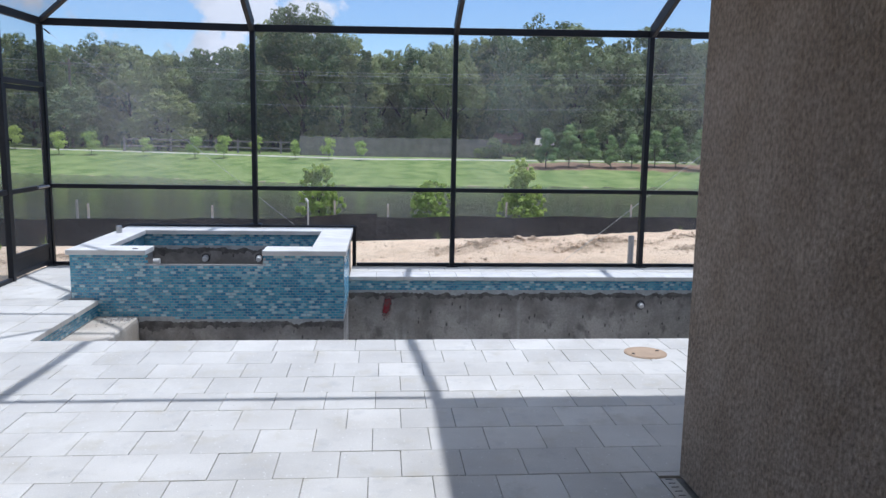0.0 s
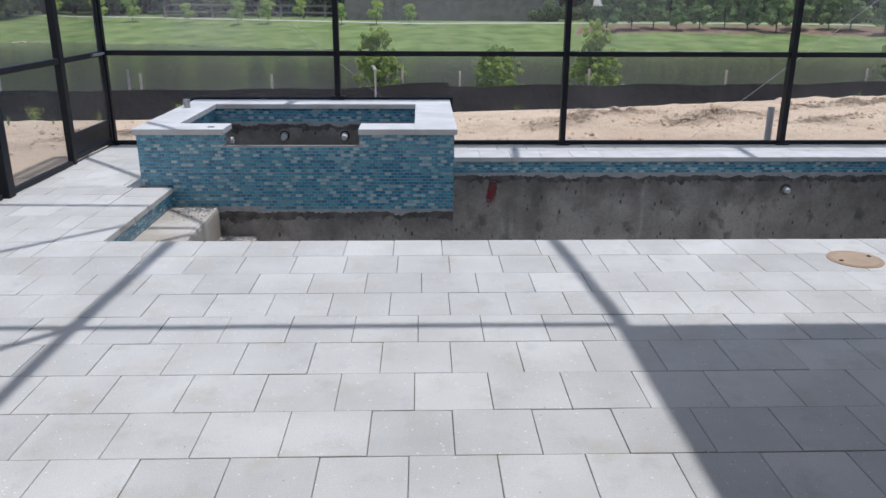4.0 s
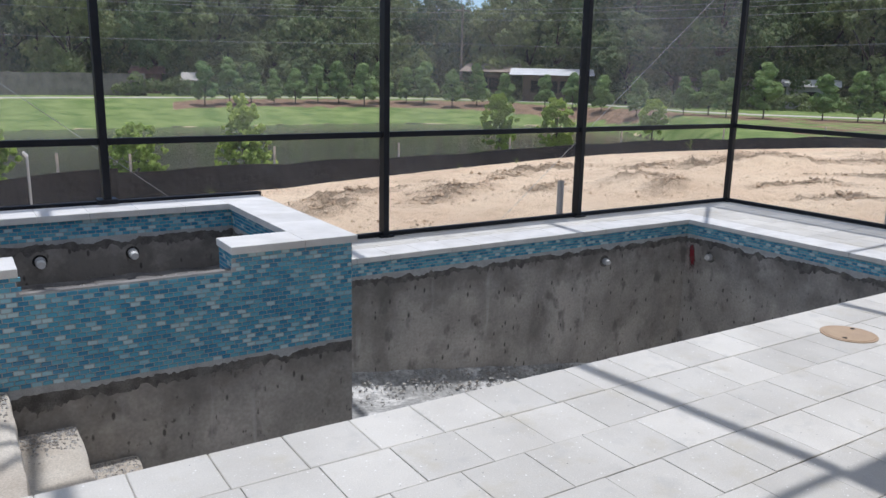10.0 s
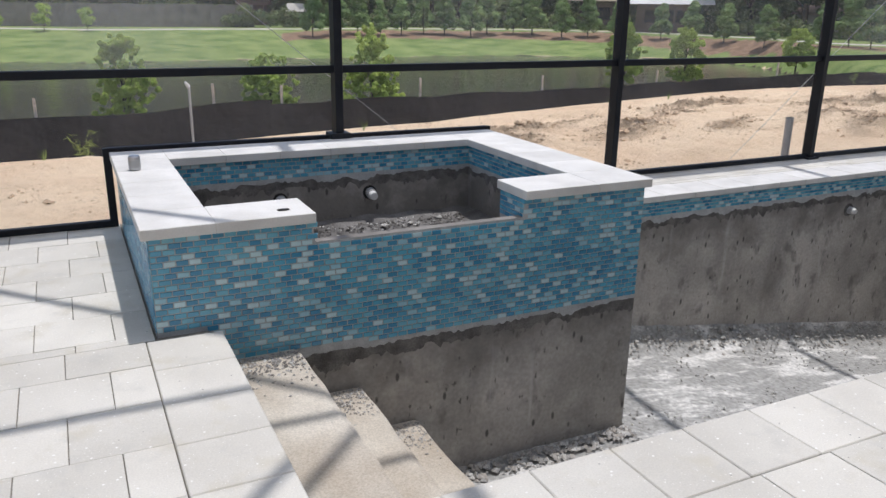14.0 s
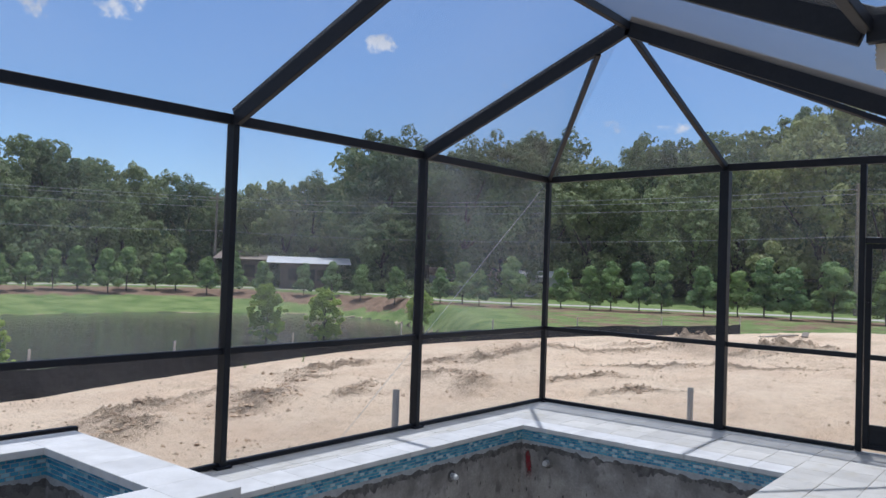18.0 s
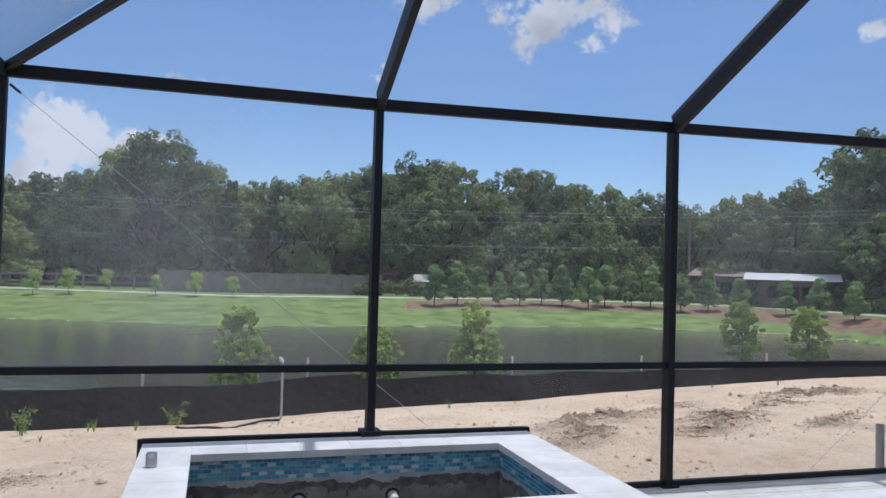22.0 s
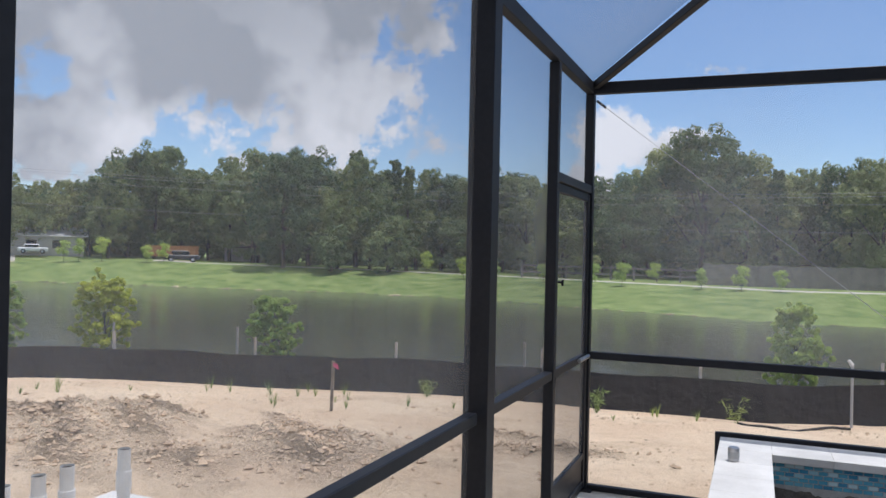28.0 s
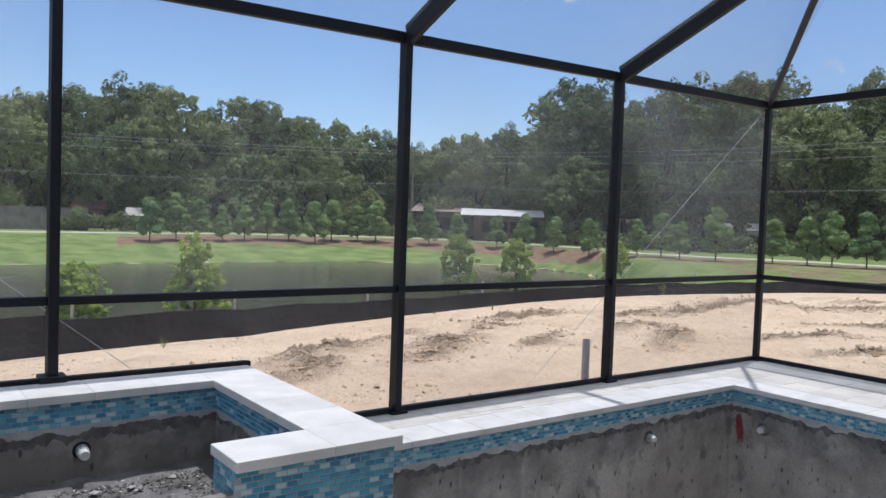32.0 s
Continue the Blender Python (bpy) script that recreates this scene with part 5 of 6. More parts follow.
def build_stakes():
    x, y = -7.69, 12.49
    s = thing("survey_stake", (x, y, ground_z(x, y)), "wooden survey stake with a pink ribbon in the sand", "stake")
    part("stick", bar((0, 0, -0.1), (0.02, 0, 0.62), 0.04, 0.018, None, 0.002, (0, 1, 0)), M_WOOD, s)
    bm = sheet([(0.02, -0.012, 0.60), (0.10, -0.03, 0.585), (0.12, -0.035, 0.52), (0.03, -0.015, 0.55)])
    part("ribbon", bm, material("pink_ribbon", (0.75, 0.12, 0.25), 0.6), s, "pink plastic ribbon")
    x, y = -1.56, 16.2
    p = thing("thin_pole", (x, y, ground_z(x, y)), "thin grey pole with a white tip by the silt fence", "pole")
    h = 0.18 - ground_z(x, y)
    part("shaft", rod((0, 0, -0.1), (0.0, 0, h), 0.018, 0.018, None, 8), M_GREYPVC, p)
    part("tip", rod((0, 0, h - 0.02), (-0.05, 0, h + 0.05), 0.03, 0.02, None, 8), M_PVC, p, "white elbow tip")
    p1, p2 = Vector((-1.6, 15.9, 0)), Vector((-3.0, 14.6, 0))
    hose = bmesh.new()
    prev = None
    for k in range(13):
        q = p1.lerp(p2, k / 12)
        q = Vector((q.x, q.y + 0.12 * math.sin(k * 0.8), ground_z(q.x, q.y) + 0.02))
        if prev is not None:
            rod(prev, q, 0.018, 0.018, hose, 6)
        prev = q
    solid("black_hose", hose, M_FABRIC, "black hose lying on the sand", "hose")


build_stakes()


def leaf_cloud(rng, clumps, n, size, aspect=0.5, flat=0.0, shell=0.6):
    """Leaves as small bent quads round clump centres; returns arrays of corners (n, 4, 3)."""
    c = np.array([q[0] for q in clumps])
    r = np.array([q[1] for q in clumps])
    wgt = r ** 2 / (r ** 2).sum()
    pick = rng.choice(len(clumps), n, p=wgt)
    d = rng.normal(size=(n, 3))
    d[:, 2] = np.where(rng.random(n) < 0.6, np.abs(d[:, 2]), d[:, 2]) * 0.85
    d /= np.linalg.norm(d, axis=1)[:, None]
    rad = r[pick] * (shell + (1 - shell) * rng.random(n) ** 0.6)
    pos = c[pick] + d * rad[:, None]
    u = rng.normal(size=(n, 3))
    u[:, 2] *= 1 - flat
    u /= np.linalg.norm(u, axis=1)[:, None]
    nrm = d + 0.3 * rng.normal(size=(n, 3)) + np.array((0, 0, 0.35))
    nrm /= np.linalg.norm(nrm, axis=1)[:, None]
    u -= 0.85 * (u * nrm).sum(axis=1)[:, None] * nrm
    u /= np.linalg.norm(u, axis=1)[:, None]
    v = np.cross(nrm, u)
    v /= np.linalg.norm(v, axis=1)[:, None] + 1e-9
    s = size * rng.uniform(0.6, 1.35, n)[:, None]
    a, b = u * s, v * s * aspect
    return np.stack([pos - a, pos - b * 0.9, pos + a, pos + b], axis=1)


def sprays(rng, clumps, per, share):
    """Break each clump into smaller sprays of foliage set about its shell."""
    out = []
    for c, r in clumps:
        for _ in range(per):
            d = rng.normal(size=3)
            d[2] = abs(d[2]) * 0.9 if rng.random() < 0.65 else d[2] * 0.8
            d *= r * (0.45 + 0.65 * rng.random() ** 0.7) / np.linalg.norm(d)
            out.append(((c[0] + d[0], c[1] + d[1], c[2] + d[2]), r * share * (0.55 + 0.8 * rng.random())))
    return out


def leaves_mesh(name, quads, mat, pointed=True):
    """Leaves as three-cornered blades, or as the four-cornered pieces given."""
    n, k = len(quads), 4
    if pointed:
        c = (quads[:, 0] + quads[:, 2]) / 2
        quads, k = np.stack([quads[:, 0], quads[:, 2], c + (quads[:, 3] - c) * 1.9], axis=1), 3
    me = bpy.data.meshes.new(name)
    me.from_pydata(quads.reshape(-1, 3).tolist(), [], np.arange(n * k).reshape(-1, k).tolist())
    me.materials.append(mat)
    return me


def crown_clumps(rng, height, base, radius, count, lump, cone=False):
    out = []
    for k in range(count):
        z = base + (height - base) * (0.06 + 0.9 * rng.random())
        f = (z - base) / (height - base)
        prof = math.sin(math.pi * min(0.98, 0.18 + 0.78 * f)) ** 0.7
        if cone:
            prof = (1.02 - f) ** 0.75 * min(1.0, 0.55 + 2.2 * f)
        a = rng.random() * 2 * math.pi
        rr = radius * prof * math.sqrt(rng.random()) * 0.95
        out.append(((rr * math.cos(a), rr * math.sin(a), z), lump * (0.6 + 0.8 * rng.random())))
    return out


def tree_kind(name, seed, height, base, radius, count, lump, n, size, mat, aspect=0.55, trunk_r=0.3, limbs=7, cone=False, fine=0):
    """One tree at the origin: tapered trunk with limbs, crown of leaf clumps. Returns thing and the crown's leaf quads."""
    rng = np.random.default_rng(seed)
    clumps = crown_clumps(rng, height, base, radius, count, lump, cone)
    quads = leaf_cloud(rng, sprays(rng, clumps, fine, 0.34) if fine else clumps, n, size, aspect)
    t = thing(name, (0, 0, -300), "", "tree")
    bm = bmesh.new()
    pts = [Vector((0, 0, -0.3))]
    for k in range(1, 6):
        pts.append(Vector((rng.normal() * trunk_r * 0.5, rng.normal() * trunk_r * 0.5, height * 0.75 * k / 5)))
    for k in range(5):
        rod(pts[k], pts[k + 1], trunk_r * (1 - k / 6), trunk_r * (1 - (k + 1) / 6), bm, 8, False)
    part("trunk", bm, M_BARK, t)
    order = sorted(range(len(clumps)), key=lambda q: -clumps[q][1])[:limbs]
    for q in order:
        c = Vector(clumps[q][0])
        s = pts[min(4, max(1, int(c.z * 0.6 / (height * 0.75) * 5)))]
        part("limb", rod(s, s.lerp(c, 0.9), trunk_r * 0.35, trunk_r * 0.08, None, 6, False), M_BARK, t)
    cr = new("crown", leaves_mesh("crown", quads, mat))
    cr.parent = t
    return t, quads


def drop_proto(t):
    for o in (*t.children_recursive, t):
        bpy.data.objects.remove(o)


SILHOUETTE = ((-75, 5.6), (-53, 4.3), (-51, 4.7), (-48.6, 4.1), (-45.3, 6.2), (-43, 7.0), (-41, 7.0), (-39.9, 5.2), (-37.4, 7.4), (-34.6, 7.0), (-32, 7.5), (-30.4, 6.8), (-29, 8.2), (-27.6, 6.4),
              (-26.2, 7.8), (-24.3, 5.7), (-18, 6.0), (-13.2, 5.2), (-10.4, 6.4), (-8.4, 6.6), (-6.2, 8.2), (-3.2, 9.3), (-1.7, 7.6), (-0.4, 8.0), (1.0, 5.6), (3.4, 6.4), (6.9, 7.4),
              (9.4, 7.1), (12.7, 7.6), (14.8, 8.8), (16.4, 8.0), (17.7, 7.0), (19, 7.6), (21, 8.3), (22.6, 8.2), (24.5, 7.6), (26.4, 6.7), (28.5, 6.3), (31, 6.1), (33.2, 5.1), (35.7, 5.2),
              (38.2, 6.4), (40.5, 6.6), (41.8, 5.6), (43.2, 8.0), (45.6, 9.9), (47.7, 10.4), (49.3, 9.5), (51.2, 9.2), (54, 9.9), (57.1, 11.0), (59.7, 8.9), (61.4, 8.6), (63, 9.9),
              (65, 11.3), (68, 10.9), (70.2, 11.3), (72, 11.0), (73.3, 12.4), (75.2, 12.7), (78, 11.7), (81, 10.4), (100, 11.0))


def build_woods():
    """A front rank of trees that carries the skyline, lower and paler growth before it, and a dark crowd behind."""
    specs = ((13.0, 1.2, 4.6, 46, 1.30, M_OAK, False), (12.0, 0.8, 5.2, 50, 1.35, M_OAK_B, False), (14.0, 1.6, 4.0, 52, 1.10, M_OAK_B, False),
             (11.0, 0.8, 4.6, 48, 1.15, M_OAK_C, False), (15.0, 1.6, 2.7, 56, 0.72, M_OAK_B, True), (6.0, 0.3, 3.0, 34, 0.85, M_OAK, False))
    kinds = []
    for k, (h, b, r, cnt, lump, mat, cone) in enumerate(specs):
        kinds.append((h, *tree_kind("oak_tree", 20 + k, h, b, r, cnt, lump, 9000 if k == 5 else 17500, 0.16, mat, 0.68, 0.32, cone=cone, fine=13)))
    rng = random.Random(11)
    labels = {0: "broad green oak at the edge of the woods", 1: "dark spreading oak at the edge of the woods", 2: "tall dark oak in the tree line",
              3: "rounded pale green oak in the tree line", 4: "slender tall dark tree rising above the woods", 5: "low spreading pale green tree before the woods"}

    def plant(k, th, r, top, widen=1.0):
        zb = along(BANKTOP, th)
        h, proto, quads = kinds[k]
        s = (top - zb) / h * 0.93
        wide = (s if k == 4 else max(s, 0.6)) * widen
        proto.scale = (wide, wide, s)
        c = copy_thing(proto, Matrix.Translation(polar(th, r, zb)) @ Matrix.Rotation(rng.uniform(0, 6.28), 4, "Z"))
        tagged(c, labels[k], "tree", "trees of the far woods")
        return wide

    th = -58.0
    while th < 96:
        right = min(1, max(0, (th - 38) / 12))
        r = (72 - 10 * right) + rng.uniform(-5, 6) + (14 if th < -35 else 0)
        el = along(SILHOUETTE, th) + rng.uniform(-0.45, 0.1)
        near = min((-29, -26.2, -0.4, 57.1), key=lambda q: abs(q - th))
        k = 4 if abs(near - th) < 0.9 else rng.randrange(4)
        wide = plant(k, th, r, 1.62 + r * math.tan(radians(el)), rng.uniform(0.8, 1.0))
        th += math.degrees(wide * (1.9 if k == 4 else 3.3) / r) * rng.uniform(0.85, 1.15)
    # lower pale trees that step forward of the rank
    th = -56.0
    while th < 46:
        right = min(1, max(0, (th - 38) / 12))
        r = (65 - 9 * right) + rng.uniform(-1, 3) + (14 if th < -35 else 0)
        if 33 < th < 42 or -7 < th < 16 or th < -37:
            r += 12
        el = along(SILHOUETTE, th) * rng.uniform(0.28, 0.62)
        plant(rng.choice((3, 5, 5, 0)), th, r, 1.62 + r * math.tan(radians(el)))
        th += rng.uniform(4.2, 7.5)
    parts = []
    nr = np.random.default_rng(3)
    th = -62.0
    while th < 100:
        right = min(1, max(0, (th - 38) / 12))
        for depth, lower in ((9, 0.92), (17, 0.8)):
            r = (74 - 10 * right) + depth + rng.uniform(-3, 3) + (14 if th < -35 else 0)
            el = along(SILHOUETTE, th) * lower * rng.uniform(0.80, 0.94)
            top = 1.62 + r * math.tan(radians(el))
            zb = along(BANKTOP, th) - 0.3
            h, proto, quads = kinds[rng.randrange(4)]
            s = (top - zb) / h
            a = rng.uniform(0, 6.28)
            rot = np.array(((math.cos(a), -math.sin(a), 0), (math.sin(a), math.cos(a), 0), (0, 0, 1)))
            q = quads[nr.choice(len(quads), 4200, replace=False)]
            q = q.mean(axis=1, keepdims=True) + (q - q.mean(axis=1, keepdims=True)) * 1.8
            parts.append((q * np.array((s * 1.1, s * 1.1, s))) @ rot.T + np.array(polar(th, r, zb)))
        th += 3.8
    for th in np.arange(10, 62, 1.5):
        rr = along(PINE_ROW, th) + 8.5
        if th > 50:
            rr += 5
        zb = along(BANKTOP, th) - 0.2
        tall = rng.uniform(0.4, 1.5)
        cl = [((rng.uniform(-0.9, 0.9), rng.uniform(-0.5, 0.5), rng.uniform(0.2, tall)), rng.uniform(0.35, 0.6)) for _ in range(8)]
        parts.append(leaf_cloud(nr, cl, 700, 0.10, 0.7) + np.array(polar(th, rr, zb)))
    ob = new("woodland", leaves_mesh("woodland", np.concatenate(parts), M_OAK_B))
    tagged(ob, "dense dark green woodland behind the front trees", "woods", kind="stuff")
    # dark leaf filler, added to give the deep shade between the stems
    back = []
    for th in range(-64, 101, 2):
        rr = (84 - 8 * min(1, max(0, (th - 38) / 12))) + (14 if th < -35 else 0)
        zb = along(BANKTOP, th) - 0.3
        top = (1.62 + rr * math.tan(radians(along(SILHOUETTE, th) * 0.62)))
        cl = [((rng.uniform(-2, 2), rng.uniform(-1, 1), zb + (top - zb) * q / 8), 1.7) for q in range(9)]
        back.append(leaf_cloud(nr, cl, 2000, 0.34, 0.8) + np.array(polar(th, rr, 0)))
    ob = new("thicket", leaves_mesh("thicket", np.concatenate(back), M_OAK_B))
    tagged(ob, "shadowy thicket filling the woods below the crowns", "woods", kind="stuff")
    for h, proto, quads in kinds:
        drop_proto(proto)


build_woods()

PINES = (15.2, 16.9, 18.4, 20.0, 21.5, 23.1, 24.6, 26.5, 27.7, 29.6, 30.9, 33.0, 34.8, 36.9, 39.8, 41.8, 43.9, 46.4, 49.7, 51.4, 52.6, 55.0, 58.7, 60.8, 62.3,
         64.3, 65.9, 68.8, 71.1, 72.8, 74.5, 77.1, 80.2, 83.0)


def young_trees():
    rng = random.Random(8)
    kinds = [tree_kind("young_pine", 40 + k, 2.6, 0.34, 0.72, 44, 0.20, 5200, 0.10, M_PINE, 0.34, 0.035, 9, True)[0] for k in range(5)]
    for k, th in enumerate(PINES):
        r = along(PINE_ROW, th) + rng.uniform(-1.2, 1.0)
        p = polar(th, r)
        s = rng.uniform(0.85, 1.15) * r / 51 * float(np.interp(th, (40, 50, 66), (0.93, 1.02, 1.25)))
        proto = kinds[(k * 3 + k // 4) % 5]
        proto.scale = (s * rng.uniform(1.1, 1.45), s * rng.uniform(1.1, 1.45), s)
        c = copy_thing(proto, Matrix.Translation((p.x, p.y, ground_z(p.x, p.y))) @ Matrix.Rotation(rng.uniform(0, 6), 4, "Z"))
        tagged(c, "young green pine planted in a bed of brown mulch", "tree", "row of young pines")
    for t in kinds:
        drop_proto(t)
    shrub = tree_kind("young_shrub", 50, 1.3, 0.2, 0.42, 14, 0.22, 900, 0.06, M_LIGHT, 0.5, 0.02, 4)[0]
    for th, r in ((-12, 54.5), (-9.9, 54), (-4.5, 52.5), (-1.9, 52), (0.6, 51.5), (-21.3, 60), (-19.2, 59), (-24, 64), (-48.6, 78), (-47.7, 78), (-46.3, 77), (-43.5, 74), (-42.4, 74), (-15.5, 57), (-7.6, 60)):
        p = polar(th, r)
        s = rng.uniform(0.9, 1.2) * (r / 52) ** 0.6
        shrub.scale = (s, s, s)
        c = copy_thing(shrub, Matrix.Translation((p.x, p.y, ground_z(p.x, p.y))) @ Matrix.Rotation(rng.uniform(0, 6), 4, "Z"))
        tagged(c, "small light-green sapling on the mown pond bank", "sapling", "saplings along the bank")
    drop_proto(shrub)
    # trees standing at the near water's edge
    for seed, x, y, top, rad, mat, n, size, label in (
            (61, -1.98, 23.9, 0.55, 0.60, M_LIGHT, 3200, 0.055, "feathery light-green cypress sapling at the water's edge"),
            (62, 1.55, 24.2, 0.12, 0.62, M_LIGHT, 2600, 0.055, "round yellow-green sapling at the water's edge"),
            (63, 4.45, 24.6, 0.80, 0.78, M_LIGHT, 2300, 0.055, "thin feathery cypress sapling at the water's edge"),
            (64, 16.1, 28.4, 0.85, 0.74, M_LIGHT, 4800, 0.065, "dense green cypress at the water's edge"),
            (65, 19.2, 28.5, 0.55, 0.82, M_LIGHT, 4800, 0.065, "dense rounded green cypress at the water's edge"),
            (66, 19.6, 23.6, 0.75, 0.55, M_LIGHT, 1700, 0.06, "light-green bush beside the silt fence"),
            (67, -20.0, 20.9, 0.80, 0.85, M_LIME, 3600, 0.06, "bright yellow-green sapling at the water's edge"),
            (68, -15.5, 22.7, 0.15, 0.85, M_LIGHT, 2600, 0.06, "spreading light-green sapling at the water's edge"),
            (69, -22.0, 19.1, 0.55, 0.75, M_LIGHT, 1800, 0.06, "light-green sapling at the water's edge")):
        z0 = max(POND_Z - 0.1, ground_z(x, y)) if seed != 66 else -0.6
        h = top - z0
        rad *= 1.2 if seed < 64 else 0.98
        t, q = tree_kind("waterside_sapling", seed, h, h * 0.05, rad, 120, rad * 0.17, int(n * (13 if seed in (61, 64, 65, 67) else 10)), size * 0.88, mat, 0.4, 0.035, 10, seed == 63, 3)
        t.location = (x, y, z0)
        tagged(t, label, "tree", "waterside saplings")


young_trees()


def weeds():
    rng = random.Random(4)
    spots = ((-4.9, 15.19, 0.42), (-3.04, 15.57, 0.45), (-3.52, 14.9, 0.22), (1.15, 16.3, 0.25), (-4.14, 15.3, 0.2), (-11.2, 14.59, 0.3), (-10.41, 15.07, 0.3),
             (-9.84, 15.42, 0.3), (-7.79, 15.76, 0.38), (-8.98, 13.09, 0.25), (-12.83, 12.99, 0.3), (-8.02, 13.52, 0.2), (-5.0, 15.84, 0.3), (-4.12, 15.68, 0.25),
             (6.72, 17.1, 0.22), (8.3, 17.16, 0.3), (14.7, 17.7, 0.4), (16.4, 17.3, 0.25), (-6.4, 15.2, 0.3), (-9.3, 11.6, 0.15), (-10.9, 14.1, 0.22), (-10.6, 14.3, 0.3), (-9.9, 14.4, 0.25), (-9.4, 14.4, 0.3), (-9.2, 14.6, 0.2),
             (-8.8, 14.8, 0.3), (-7.6, 15.3, 0.35), (-8.6, 12.6, 0.25), (-7.65, 12.8, 0.15), (-7.1, 13.5, 0.2), (-12.3, 12.5, 0.3), (-14.6, 13.2, 0.4), (-12.7, 12.2, 0.15), (-11.5, 13.1, 0.15),
             (-13.2, 12.9, 0.2), (-8.1, 13.3, 0.12), (-6.6, 13.9, 0.15), (-4.5, 14.2, 0.12))
    for k, (x, y, h) in enumerate(spots):
        h *= 0.8
        nr = np.random.default_rng(100 + k)
        w = thing("weed", (x, y, ground_z(x, y)), "small green weed growing in bare sand" if h < 0.35 else "leafy green weed growing in bare sand", "weed", "weeds in the sand")
        q = []
        for s in range(5 if h > 0.28 else 8):
            a, lean = nr.random() * 6.28, 0.15 + 0.35 * nr.random()
            tip = np.array((math.cos(a) * lean * h, math.sin(a) * lean * h, h * (0.6 + 0.4 * nr.random())))
            side = np.array((-math.sin(a), math.cos(a), 0)) * 0.008
            q.append(np.stack([-side, side, tip + side * 0.2, tip - side * 0.2])[None])
            if h > 0.28:
                cl = [(tuple(tip * f), 0.07) for f in (0.25, 0.5, 0.75, 1.0)]
                q.append(leaf_cloud(nr, cl, 18, 0.06, 0.14, 0.2))
        me = leaves_mesh("leaves", np.concatenate(q), M_WEED, False)
        o = new("leaves", me)
        o.parent = w
    clods, pale = [], []
    for _ in range(80000):
        th, r = rng.uniform(-60, 84), 6.5 + 17.5 * rng.random() ** 1.2
        p = polar(th, r)
        if r > along(FENCE, th) - 0.4 or (XL - 0.4 < p.x < XR + 0.4 and p.y < YB + 0.3):
            continue
        if rng.random() > 0.006 + 0.9 * dug_at(p.x, p.y) ** 1.3:
            continue
        clods.append((p.x, p.y, ground_z(p.x, p.y) - 0.005, rng.uniform(0.006, 0.03) * (0.55 if rng.random() < 0.85 else 1.2)))
    e = thing("dirt_clods", (0, 0, 0), "loose clods of damp sand scattered over the lot", "soil", kind="stuff")
    rubble("clods", clods, material("damp_sand", (0.46, 0.345, 0.235), 0.95, second=(0.60, 0.46, 0.325), scale=4, grain=0.2), e, "clods of damp sand", 9)


weeds()
for th_, r_, a_ in ((73.5, 27.5, 0.3), (75.2, 28.5, -0.2)):
    p_ = polar(th_, r_)
    plank = thing("plank", (p_.x, p_.y, ground_z(p_.x, p_.y) + 0.04), "pale plank lying on the sand", "plank", "loose planks")
    part("board", bar((-0.9, a_, 0), (0.9, -a_, 0.03), 0.2, 0.04), M_WOOD, plank)


